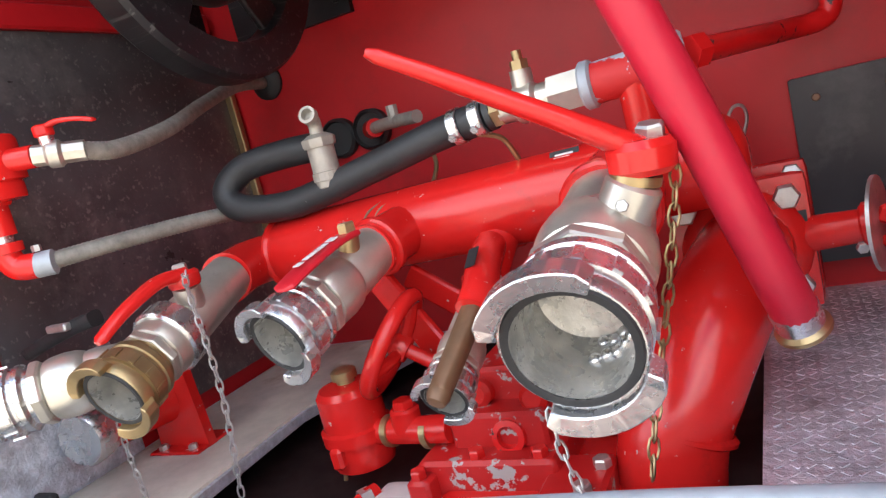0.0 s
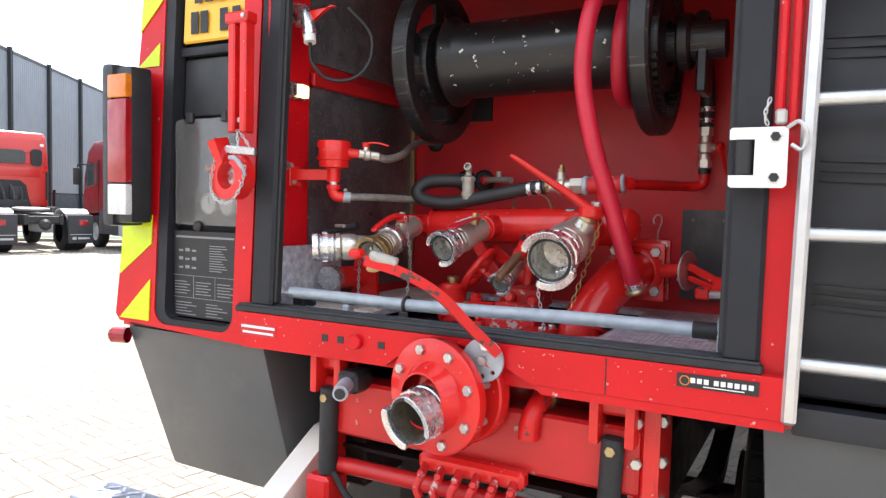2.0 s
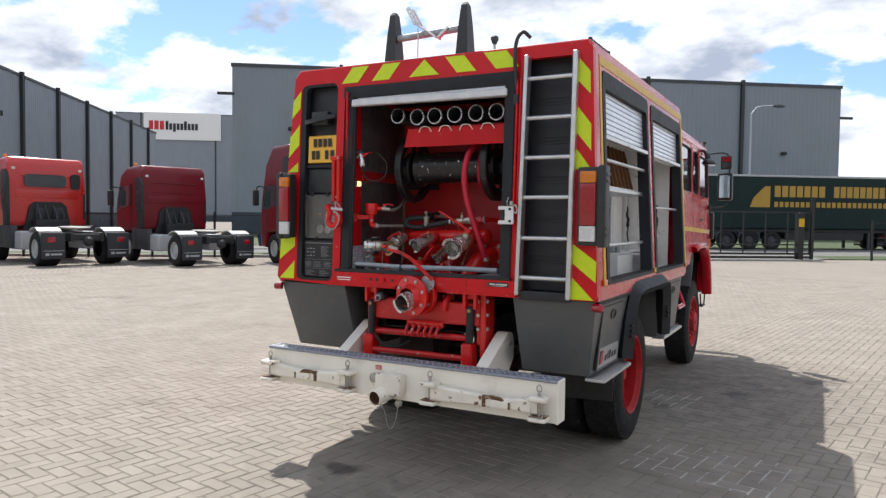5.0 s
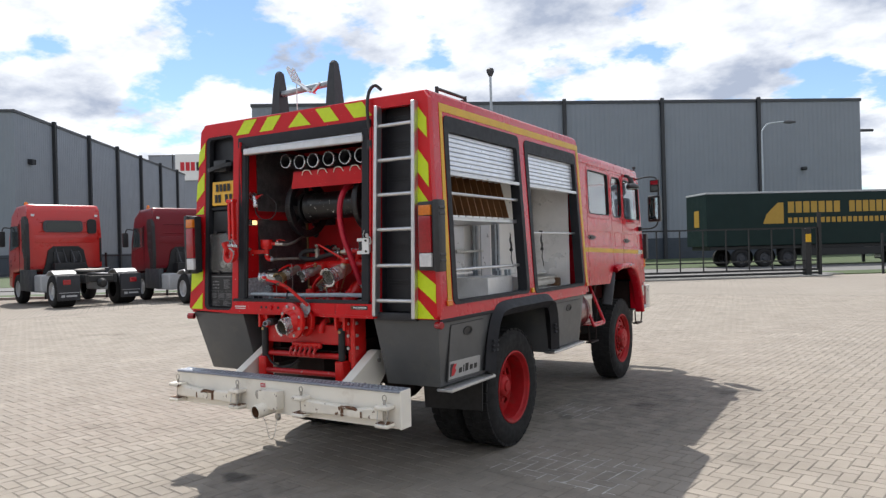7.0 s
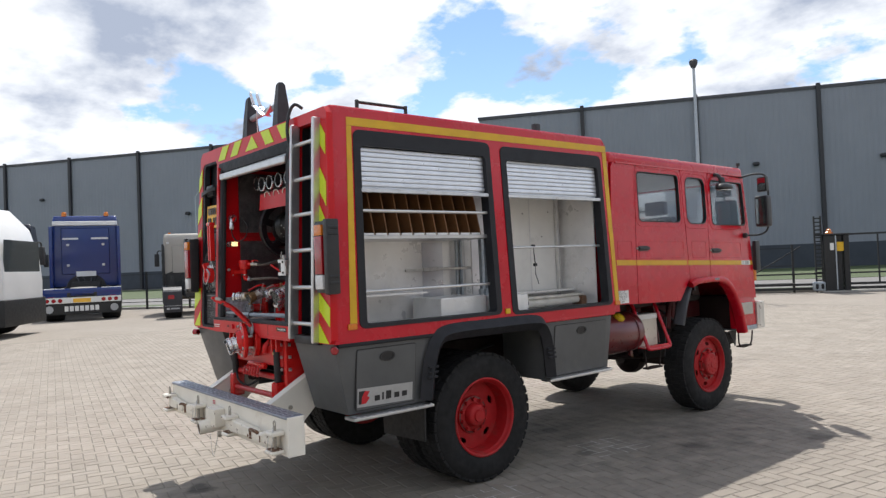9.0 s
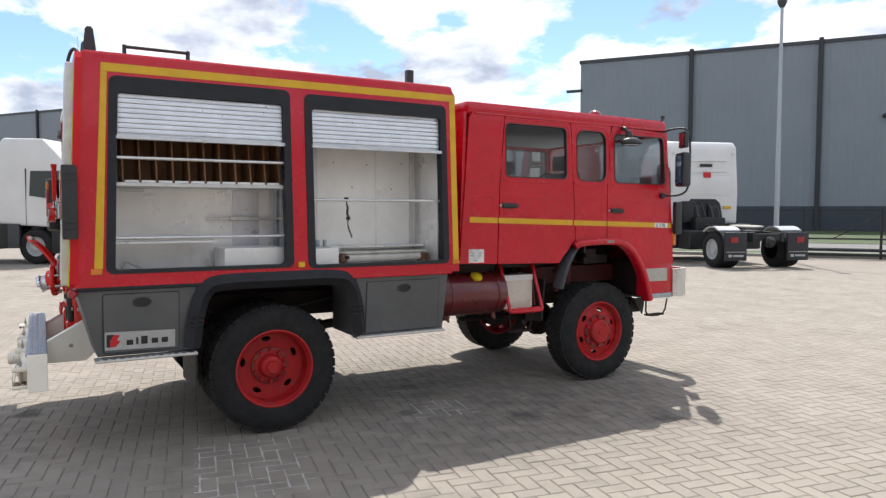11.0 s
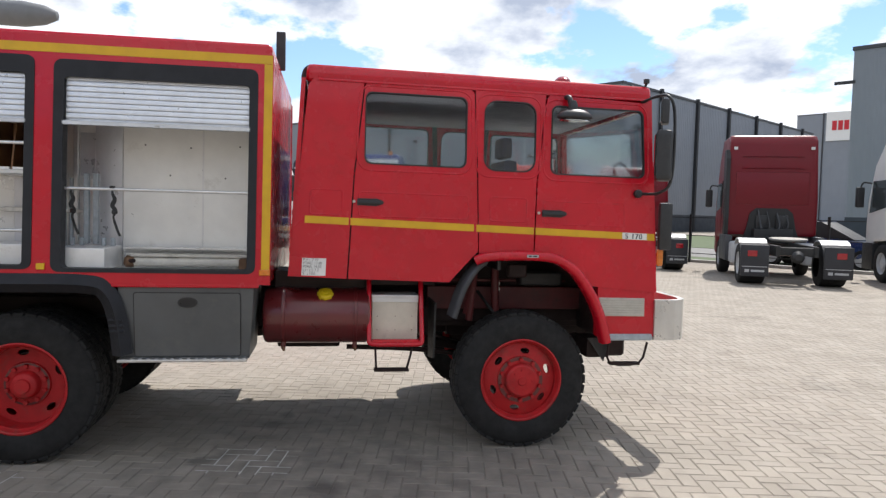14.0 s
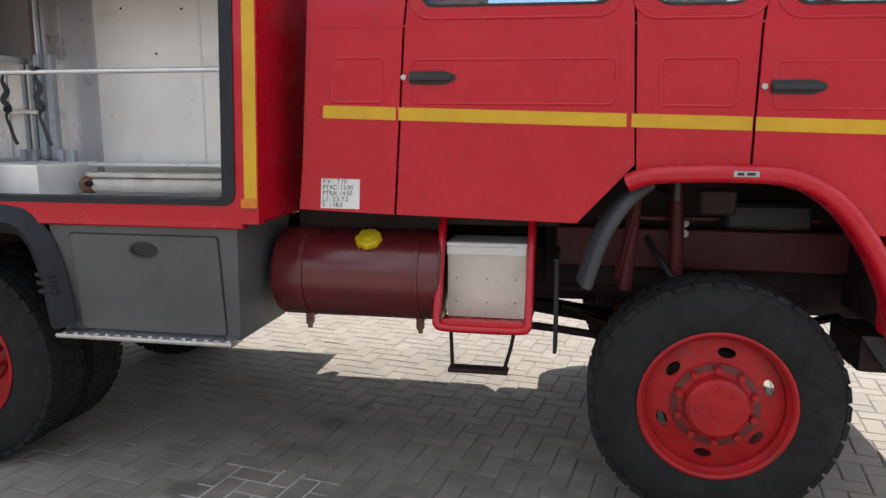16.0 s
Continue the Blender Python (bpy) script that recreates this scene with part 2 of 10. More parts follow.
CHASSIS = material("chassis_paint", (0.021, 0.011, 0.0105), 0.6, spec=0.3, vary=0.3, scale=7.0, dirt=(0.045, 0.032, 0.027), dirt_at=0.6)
CARD = material("brown_plywood", (0.19, 0.085, 0.03), 0.6, vary=0.2, scale=5.0)
SEAT = material("blue_grey_seat", (0.034, 0.046, 0.090), 0.8, vary=0.2)
GLASS = material("window_glass", (0.76, 0.80, 0.82), 0.03, vary=0.0, transmission=1.0, spec=0.5)
LENS_RED = material("red_lens", (0.30, 0.006, 0.012), 0.15, coat=0.5, vary=0.2, scale=50)
LENS_AMBER = material("amber_lens", (0.62, 0.17, 0.01), 0.2, coat=0.4, vary=0.15, scale=50)
LENS_WHITE = material("white_lens", (0.62, 0.62, 0.62), 0.18, coat=0.5, vary=0.15, scale=60)
BULB = material("lit_lamp", (1.0, 0.75, 0.4), 0.3, emit=(1.0, 0.72, 0.36, 1.2))
MIRROR = material("mirror_glass", (0.50, 0.52, 0.54), 0.02, metal=1.0, vary=0.0)
CAP_YELLOW = material("yellow_cap", (0.62, 0.46, 0.01), 0.4, vary=0.1)
# spots of oil among broad patches of shade painted beside and under the truck
SPILLS_AND_SHADE = [(1.13, 2.52, 0.16, 0.12, 0.5, 0.45), (0.4, 2.93, 0.14, 0.10, 0.5, 0.45), (0.1, 3.04, 0.12, 0.09, 0.5, 0.45), (-0.38, -0.29, 0.16, 0.12, 0.4, 0.7),
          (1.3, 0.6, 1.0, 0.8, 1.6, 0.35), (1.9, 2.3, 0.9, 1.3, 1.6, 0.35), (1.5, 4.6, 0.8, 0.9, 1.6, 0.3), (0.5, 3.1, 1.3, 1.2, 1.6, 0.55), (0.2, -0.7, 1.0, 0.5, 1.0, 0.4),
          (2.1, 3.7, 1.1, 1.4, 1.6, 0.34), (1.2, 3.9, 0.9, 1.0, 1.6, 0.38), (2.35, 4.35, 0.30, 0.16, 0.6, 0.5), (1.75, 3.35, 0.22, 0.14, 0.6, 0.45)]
BRICK = material("concrete_paver", (0.288, 0.255, 0.215), 0.85, spec=0.3, vary=0.10, scale=1.3, bump=0.35, bump_scale=160, island=0.06, dirt=(0.15, 0.135, 0.115), dirt_at=0.575, dirt_scale=0.8, spills_and_shade=SPILLS_AND_SHADE)
GROUND = material("paver_field", (0.281, 0.249, 0.211), 0.9, spec=0.3, vary=0.08, scale=0.25, bump=0.3, bump_scale=40, dirt=(0.235, 0.212, 0.182), dirt_at=0.58, dirt_scale=0.5, courses=(0.17, 0.15, 0.13))
JOINT = material("joint_sand", (0.172, 0.153, 0.128), 0.95, vary=0.2, scale=9)
ASPHALT = material("asphalt", (0.16, 0.155, 0.15), 0.9, vary=0.15, scale=0.8, bump=0.2, bump_scale=80)
FACADE = material("grey_cladding", (0.215, 0.236, 0.268), 0.55, vary=0.04, scale=0.3)
FACADE_DARK = material("dark_plinth", (0.035, 0.045, 0.06), 0.6, vary=0.12, scale=0.6)
POSTM = material("anthracite_downpipe", (0.022, 0.023, 0.027), 0.5, vary=0.1)
GRASS = material("grass", (0.052, 0.078, 0.024), 0.9, vary=0.35, scale=3.0, bump=0.8, bump_scale=30)
FENCE = material("black_fence_steel", (0.012, 0.013, 0.014), 0.5, vary=0.15)
CONCRETE = material("concrete_kerb", (0.33, 0.32, 0.30), 0.85, vary=0.12, scale=3.0)
T_RED = material("lorry_red", (0.50, 0.018, 0.014), 0.3, coat=0.5, vary=0.06, scale=1.5)
T_WINE = material("lorry_wine_red", (0.15, 0.004, 0.011), 0.35, spec=0.3, coat=0.12, vary=0.06, scale=1.5)
T_BLUE = material("lorry_blue", (0.006, 0.026, 0.15), 0.22, coat=0.4, vary=0.08, scale=1.5)
T_WHITE = material("lorry_white", (0.66, 0.66, 0.65), 0.35, coat=0.4, vary=0.05, scale=1.5)
T_CREAM = material("lorry_dusty_white", (0.34, 0.32, 0.285), 0.5, vary=0.08, scale=1.5)
T_GREEN = material("trailer_green", (0.008, 0.022, 0.020), 0.5, spec=0.2, vary=0.12, scale=0.8)
GUARD = material("grey_mudguard", (0.045, 0.048, 0.055), 0.5, vary=0.12, scale=3.0)
GUARD_TOP = material("silver_mudguard", (0.40, 0.41, 0.42), 0.45, vary=0.12, scale=3.0)
GOLD = material("sign_gold", (0.40, 0.24, 0.03), 0.5, vary=0.05)
INK = material("black_ink", (0.015, 0.015, 0.017), 0.5, vary=0.0)
SIGN_RED = material("sign_red", (0.50, 0.01, 0.02), 0.45, vary=0.03)
LOCKER_WHITE = material("cream_locker_paint", (0.86, 0.85, 0.82), 0.34, metal=0.18, vary=0.08, scale=2.5, dirt=(0.62, 0.60, 0.56), dirt_at=0.60, dirt_scale=4, chips=(0.20, 0.18, 0.16), chip_at=0.735, chip_scale=12)
POLISHED = material("polished_sheet_sheen", (0.60, 0.60, 0.63), 0.30, metal=0.55, vary=0.12, scale=3.0)
SMOKE = material("scuffed_clear_plastic", (0.66, 0.65, 0.63), 0.12, vary=0.05, transmission=0.92, spec=0.5)
NOTICE_GREY = material("grey_print", (0.22, 0.22, 0.23), 0.6, vary=0.0)
JOINT_PALE = material("pale_joint_sand", (0.42, 0.40, 0.37), 0.95, vary=0.4, scale=7)
CHEQUER_DULL = material("dull_chequer_plate", (0.27, 0.29, 0.34), 0.42, metal=0.5, vary=0.2, scale=30.0, bump=0.6, bump_scale=90)
RED_SILL = material("red_sill_paint", (0.56, 0.007, 0.012), 0.28, spec=0.3, vary=0.12, scale=3.0, chips=(0.50, 0.40, 0.36), chip_at=0.655, chip_scale=60)
CAR_BLUE = material("car_blue", (0.012, 0.03, 0.10), 0.25, coat=0.6, vary=0.05)
FLAP = material("black_mud_flap", (0.018, 0.020, 0.026), 0.45, vary=0.2, scale=4.0)
DARK_GLASS = material("tinted_glass", (0.04, 0.05, 0.052), 0.06, vary=0.0, spec=0.7)
T_NAVY = material("lorry_navy", (0.008, 0.010, 0.022), 0.3, spec=0.3, coat=0.08, vary=0.08, scale=1.5)
BUMPER = material("grey_white_bumper_paint", (0.58, 0.57, 0.55), 0.30, metal=0.6, vary=0.12, scale=5.0, dirt=(0.28, 0.26, 0.24), dirt_at=0.6, dirt_scale=4)
SPLASH = material("scuffed_splash_steel", (0.125, 0.120, 0.126), 0.34, metal=0.55, vary=0.35, scale=5.0, bump=0.1, bump_scale=120, dirt=(0.25, 0.235, 0.235), dirt_at=0.5, dirt_scale=6, chips=(0.06, 0.05, 0.05), chip_at=0.70, chip_scale=22, scratch=(0.25, 0.245, 0.24), scratch_at=0.62, scratch_scale=4.0)
DUSTY = material("dusty_tread", (0.54, 0.49, 0.43), 0.7, vary=0.25, scale=9.0, bump=0.2, bump_scale=60, dirt=(0.30, 0.22, 0.15), dirt_at=0.56, dirt_scale=8)
RECESS = material("black_moulded_recess", (0.013, 0.014, 0.018), 0.48, vary=0.2, scale=5.0, bump=0.05, bump_scale=120, dirt=(0.022, 0.023, 0.027), dirt_at=0.6)
RED_FLAKE_BEAM = material("scraped_red_beam", (0.50, 0.012, 0.013), 0.36, vary=0.18, scale=4.0, chips=(0.40, 0.24, 0.21), chip_at=0.645, chip_scale=26)
RED_FLAKE = material("flaking_red_enamel", (0.50, 0.014, 0.014), 0.4, vary=0.15, scale=9.0, chips=(0.42, 0.37, 0.35), chip_at=0.60, chip_scale=40)
BOX_GREY = material("bare_sheet_box", (0.78, 0.78, 0.77), 0.36, metal=0.25, vary=0.10, scale=5.0, dirt=(0.48, 0.46, 0.43), dirt_at=0.6, dirt_scale=9)
CREAM = material("dirty_cream_box", (0.62, 0.57, 0.48), 0.5, vary=0.10, scale=6.0, dirt=(0.40, 0.35, 0.28), dirt_at=0.55, dirt_scale=9)
GRIMY = material("grimy_white_tube", (0.56, 0.53, 0.47), 0.5, vary=0.15, scale=9.0, dirt=(0.16, 0.13, 0.10), dirt_at=0.57, dirt_scale=7)
BRUSHED = material("brushed_sign_sheet", (0.40, 0.41, 0.42), 0.35, metal=0.4, vary=0.08, scale=20.0)
HEADLINER = material("grey_headliner", (0.44, 0.43, 0.45), 0.85, vary=0.15, scale=6.0)
ARCH_RED = material("grimy_maroon_frame", (0.080, 0.010, 0.012), 0.5, spec=0.4, vary=0.25, scale=5.0, dirt=(0.03, 0.016, 0.014), dirt_at=0.55, dirt_scale=6)
RUST = material("flaking_rust", (0.13, 0.062, 0.03), 0.8, vary=0.35, scale=30.0, bump=0.4, bump_scale=90, chips=(0.70, 0.64, 0.55), chip_at=0.60, chip_scale=40)
CAST_GRIME = material("grimy_cast_valve", (0.40, 0.37, 0.32), 0.5, metal=0.4, vary=0.2, scale=30.0, bump=0.1, bump_scale=120, dirt=(0.20, 0.17, 0.14), dirt_at=0.54, dirt_scale=30)
PAD = material("scraped_pink_casting", (0.62, 0.55, 0.53), 0.45, vary=0.15, scale=20.0, dirt=(0.55, 0.20, 0.18), dirt_at=0.56, dirt_scale=12, scratch=(0.75, 0.72, 0.70), chips=(0.09, 0.05, 0.04), chip_at=0.70, chip_scale=30)
PLATE_STEEL = material("dusty_coupling_plate", (0.24, 0.23, 0.21), 0.5, metal=0.3, vary=0.25, scale=6.0)
LATCH = material("smudged_white_plate", (0.74, 0.74, 0.73), 0.4, vary=0.06, scale=12.0, dirt=(0.34, 0.32, 0.30), dirt_at=0.60, dirt_scale=22)
KICK = material("worn_cream_kick_plate", (0.50, 0.48, 0.43), 0.45, metal=0.3, vary=0.15, scale=14.0, dirt=(0.30, 0.28, 0.25), dirt_at=0.56, dirt_scale=14)
BORE_DARK = material("dark_inlet_bore", (0.13, 0.115, 0.085), 0.35, metal=0.5, vary=0.4, scale=30.0, bump=0.2, bump_scale=80)
FLOOD = material("grey_lamp_housing", (0.16, 0.165, 0.17), 0.45, vary=0.12, scale=3.0)

# ---- shaping helpers ----
def empty(name, label, category, group="", kind=""):
    return tagged(new(name), label, category, group, kind)


def part(name, bm, mat, parent, label="", smooth=None):
    me = bpy.data.meshes.new(name)
    bmesh.ops.recalc_face_normals(bm, faces=bm.faces)
    if smooth is not None:
        for f in bm.faces:
            f.smooth = True
        for e in bm.edges:
            if len(e.link_faces) != 2 or e.calc_face_angle(0.0) > radians(smooth):
                e.smooth = False
    bm.to_mesh(me)
    bm.free()
    me.materials.append(mat)
    ob = new(name, me)
    if parent is not None:
        ob.parent = parent
    if label:
        ob["label"] = label
    return ob


def bevelled(bm, w, seg=1):
    if w > 0:
        es = [e for e in bm.edges if len(e.link_faces) == 2 and e.calc_face_angle(0.0) > 0.5]
        bmesh.ops.bevel(bm, geom=es, offset=w, segments=seg, affect="EDGES", profile=0.7)
    return bm


def bent(bm, fn):
    if fn:
        for v in bm.verts:
            v.co = fn(v.co)
    return bm


def add_box(bm, lo, hi, m=None):
    g = bmesh.ops.create_cube(bm, size=1.0)
    vs = g["verts"]
    c = [(a + b) / 2 for a, b in zip(lo, hi)]
    s = [abs(b - a) for a, b in zip(lo, hi)]
    for v in vs:
        v.co = Vector((c[0] + v.co.x * s[0], c[1] + v.co.y * s[1], c[2] + v.co.z * s[2]))
        if m is not None:
            v.co = m @ v.co
    return vs


def box(name, lo, hi, mat, parent, bev=0.004, fn=None, label="", seg=1, cuts=0):
    bm = bmesh.new()
    add_box(bm, lo, hi)
    if cuts:
        bmesh.ops.subdivide_edges(bm, edges=bm.edges[:], cuts=cuts, use_grid_fill=True)
    bevelled(bm, bev, seg)
    return part(name, bent(bm, fn), mat, parent, label, 40 if seg > 1 else None)


def beam(name, a, b, w, h, mat, parent, bev=0.003, label="", up=(0, 0, 1), fn=None):
    """A bar from a to b, w across and h high."""
    a, b = Vector(a), Vector(b)
    d = (b - a).normalized()
    side = d.cross(Vector(up))
    if side.length < 1e-3:
        side = d.cross(Vector((0, 1, 0)))
    side.normalize()
    top = side.cross(d)
    m = Matrix((side, d, top)).transposed().to_4x4()
    m.translation = a
    bm = bmesh.new()
    add_box(bm, (-w / 2, 0, -h / 2), (w / 2, (b - a).length, h / 2))
    bevelled(bm, bev)
    bm.transform(m)
    return part(name, bent(bm, fn), mat, parent, label)


def axis_matrix(origin, axis):
    m = Vector(axis).to_track_quat("Z", "Y").to_matrix().to_4x4()
    m.translation = Vector(origin)
    return m


def lathe(name, origin, axis, profile, mat, parent, seg=28, label="", smooth=35, spin=None):
    """A turned shape: (radius, height) along the axis."""
    bm = bmesh.new()
    rings = []
    for r, h in profile:
        if r < 1e-5:
            rings.append([bm.verts.new((0, 0, h))])
        else:
            rings.append([bm.verts.new((r * math.cos(2 * math.pi * k / seg), r * math.sin(2 * math.pi * k / seg), h)) for k in range(seg)])
    for p, q in zip(rings, rings[1:]):
        for k in range(seg):
            n = (k + 1) % seg
            if len(p) == 1 and len(q) == 1:
                continue
            if len(p) == 1:
                bm.faces.new((p[0], q[k], q[n]))
            elif len(q) == 1:
                bm.faces.new((p[k], p[n], q[0]))
            else:
                bm.faces.new((p[k], p[n], q[n], q[k]))
    bm.transform(axis_matrix(origin, axis))
    return part(name, bm, mat, parent, label, smooth)


def cyl(name, a, b, r, mat, parent, r2=None, seg=20, bev=0.0, label=""):
    a, b = Vector(a), Vector(b)
    L = (b - a).length
    r2 = r if r2 is None else r2
    c = min(bev, r * 0.5)
    prof = [(0, 0), (r - c, 0), (r, c), (r2, L - c), (r2 - c, L), (0, L)] if c else [(0, 0), (r, 0), (r2, L), (0, L)]
    return lathe(name, a, b - a, prof, mat, parent, seg, label)


def smooth_path(pts, steps=6):
    pts = [Vector(p) for p in pts]
    if len(pts) < 3:
        return pts
    out = []
    ext = [2 * pts[0] - pts[1]] + pts + [2 * pts[-1] - pts[-2]]
    for i in range(1, len(ext) - 2):
        p0, p1, p2, p3 = ext[i - 1:i + 3]
        for k in range(steps):
            t = k / steps
            out.append(0.5 * ((2 * p1) + (p2 - p0) * t + (2 * p0 - 5 * p1 + 4 * p2 - p3) * t * t + (3 * p1 - p0 - 3 * p2 + p3) * t ** 3))
    out.append(pts[-1])
    return out


def sweep_bm(path, section, closed=False):
    """A section of (u, v) pairs carried along the path."""
    bm = bmesh.new()
    n = len(path)
    tang = []
    for i in range(n):
        a = path[i - 1] if (i or closed) else path[i]
        b = path[(i + 1) % n] if (i < n - 1 or closed) else path[i]
        tang.append((b - a).normalized())
    u = tang[0].orthogonal().normalized()
    if abs(tang[0].z) < 0.95:
        u = tang[0].cross(Vector((0, 0, 1))).normalized()
    rings = []
    for p, t in zip(path, tang):
        u = (u - t * u.dot(t)).normalized()
        w = u.cross(t)
        rings.append([bm.verts.new(p + u * a + w * b) for a, b in section])
    k = len(section)
    for i in range(n if closed else n - 1):
        a, b = rings[i], rings[(i + 1) % n]
        for j in range(k):
            bm.faces.new((a[j], a[(j + 1) % k], b[(j + 1) % k], b[j]))
    if not closed:
        bm.faces.new(rings[0][::-1])
        bm.faces.new(rings[-1])
    return bm


def ring(r, seg=12):
    return [(r * math.cos(2 * math.pi * k / seg), r * math.sin(2 * math.pi * k / seg)) for k in range(seg)]


def rect(w, h):
    return [(-w / 2, -h / 2), (w / 2, -h / 2), (w / 2, h / 2), (-w / 2, h / 2)]


def tube(name, pts, r, mat, parent, seg=12, label="", steps=6, closed=False):
    return part(name, sweep_bm(smooth_path(pts, steps), ring(r, seg), closed), mat, parent, label, 45)


def strip(name, pts, w, h, mat, parent, label="", steps=5, fn=None):
    return part(name, bent(sweep_bm(smooth_path(pts, steps), rect(w, h)), fn), mat, parent, label, 40)


def rounded(lo, hi, r, seg=5):
    """A loop with round corners in a plane."""
    (a, b), (c, d) = lo, hi
    out = []
    for cx, cy, a0 in ((c - r, d - r, 0), (a + r, d - r, 90), (a + r, b + r, 180), (c - r, b + r, 270)):
        for k in range(seg + 1):
            t = radians(a0 + 90 * k / seg)
            out.append((cx + r * math.cos(t), cy + r * math.sin(t)))
    return out


AX = {"x": lambda u, v, w: Vector((w, u, v)), "y": lambda u, v, w: Vector((u, w, v)), "z": lambda u, v, w: Vector((u, v, w))}


def plate_bm(outer, holes, w0, w1, axis, bev=0.0):
    """A flat piece with holes: loops in the plane across the axis, from w0 to w1 along it."""
    bm = bmesh.new()
    edges = []
    for loop in [outer] + list(holes):
        vs = [bm.verts.new(AX[axis](u, v, w0)) for u, v in loop]
        edges += [bm.edges.new((vs[k], vs[(k + 1) % len(vs)])) for k in range(len(vs))]
    bmesh.ops.triangle_fill(bm, use_beauty=True, use_dissolve=False, edges=edges)
    g = bmesh.ops.extrude_face_region(bm, geom=bm.faces[:])
    for v in g["geom"]:
        if isinstance(v, bmesh.types.BMVert):
            v.co += AX[axis](0, 0, w1 - w0)
    return bm


def plate(name, outer, w0, w1, axis, mat, parent, holes=(), fn=None, label="", cuts=0):
    bm = plate_bm(outer, holes, w0, w1, axis)
    if cuts:
        bmesh.ops.subdivide_edges(bm, edges=[e for e in bm.edges if e.calc_length() > 0.5], cuts=cuts)
    return part(name, bent(bm, fn), mat, parent, label)


def bolt(a, axis, r, mat, parent, h=None):
    return lathe("bolt", a, axis, [(0, 0), (r, 0), (r, (h or r) * 0.8), (r * 0.85, h or r), (0, h or r)], mat, parent, 6, smooth=None)


def chain(name, pts, mat, parent, link=0.022, r=0.0022):
    """Links threaded one through the next along a hanging line."""
    path = smooth_path(pts, 8)
    run, spots = 0.0, []
    for a, b in zip(path, path[1:]):
        L = (b - a).length
        while run <= L:
            spots.append((a.lerp(b, run / L), (b - a).normalized()))
            run += link * 0.72
        run -= L
    bm = bmesh.new()
    for k, (p, d) in enumerate(spots):
        side = d.orthogonal().normalized()
        side = Matrix.Rotation(radians(90 * (k % 2) + 20), 3, d) @ side
        oval = [p + d * (link / 2 * math.cos(t)) + side * (link * 0.21 * math.sin(t)) for t in [2 * math.pi * q / 8 for q in range(8)]]
        one = sweep_bm(oval, ring(r, 4), True)
        me = bpy.data.meshes.new("tmp")
        one.to_mesh(me)
        one.free()
        bm.from_mesh(me)
        bpy.data.meshes.remove(me)
    return part(name, bm, mat, parent, "", 60)


def bars(name, origin, right, up, spec, mat, parent, depth=0.002):
    """Plain bars of print: (u0, v0, u1, v1) on a face."""
    o, r, u = Vector(origin), Vector(right).normalized(), Vector(up).normalized()
    n = r.cross(u)
    first = None
    for u0, v0, u1, v1 in spec:
        bm = bmesh.new()
        add_box(bm, (u0, v0, 0), (u1, v1, depth), Matrix((r, u, n)).transposed().to_4x4())
        for v in bm.verts:
            v.co += o
        one = part(name.replace("bars", "bar"), bm, mat, parent)
        first = first or one
    return first


def text(name, words, size, origin, right, up, mat, parent, depth=0.0015, squeeze=1.0):
    cu = bpy.data.curves.new(name, "FONT")
    cu.body, cu.size, cu.extrude = words, size, depth
    tmp = bpy.data.objects.new(name, cu)
    me = bpy.data.meshes.new_from_object(tmp)
    bpy.data.objects.remove(tmp)
    r, u = Vector(right).normalized(), Vector(up).normalized()
    m = Matrix((r, u, r.cross(u))).transposed().to_4x4()
    m.translation = Vector(origin)
    me.transform(m @ Matrix.Diagonal((squeeze, 1, 1, 1)))
    me.materials.append(mat)
    ob = new(name, me)
    ob.parent = parent
    return ob

# ---- the fire engine ----
truck = empty("fire_engine", "red and grey fire engine with open lockers, on block paving", "fire engine")
XC = 0.02


def lean(v):
    k = max(v.z, 1.22) - 1.22
    return Vector((v.x, v.y + 0.045 * k * min(1, max(0, 1 - v.y / 1.2)), v.z))


def shell(v):
    k = max(v.z, 1.22) - 1.22
    return lean(Vector((XC + (v.x - XC) * (1 - 0.047 * k), v.y, v.z)))


# upper body: side walls with locker openings
OP1 = ((0.22, 1.29), (1.51, 2.62))
OP2 = ((1.63, 1.275), (2.87, 2.605))
side_loop = [(0.03, 1.20), (2.97, 1.20), (2.97, 2.70), (2.93, 2.76), (0.06, 2.76), (0.03, 2.72)]
plate("side_wall", side_loop, 1.20, 1.25, "x", RED, truck, [rounded(*OP1, 0.05), rounded(*OP2, 0.05)], shell, "red side wall with two locker openings", 2)
plate("side_wall", side_loop, -1.21, -1.16, "x", RED, truck, (), shell, "", 2)
rear_loop = [(-1.19, 1.22), (-0.70, 1.20), (0.73, 1.20), (1.235, 1.205), (1.25, 1.23), (1.175, 2.72), (1.14, 2.765), (-1.04, 2.765), (-1.085, 2.72), (-1.21, 1.24)]
BAY = ((-0.635, 1.305), (0.69, 2.605))
plate("rear_wall", rear_loop, 0.0, 0.05, "y", RED_REAR, truck,
      [rounded((-1.03, 1.225), (-0.70, 2.66), 0.05), rounded(*BAY, 0.03), rounded((0.757, 1.235), (1.075, 2.685), 0.02)], lean, "red rear wall with chipped paint", 1)
box("roof", (-1.20, 0.035, 2.70), (1.24, 2.96, 2.785), RED, truck, 0.045, shell, "red roof with rounded edges", 3, 1)
box("front_bulkhead", (-1.19, 2.93, 1.20), (1.23, 2.965, 2.72), RED, truck, 0.01, shell)
box("body_floor", (-1.18, 0.03, 1.20), (1.22, 2.95, 1.245), CHASSIS, truck, 0.004)

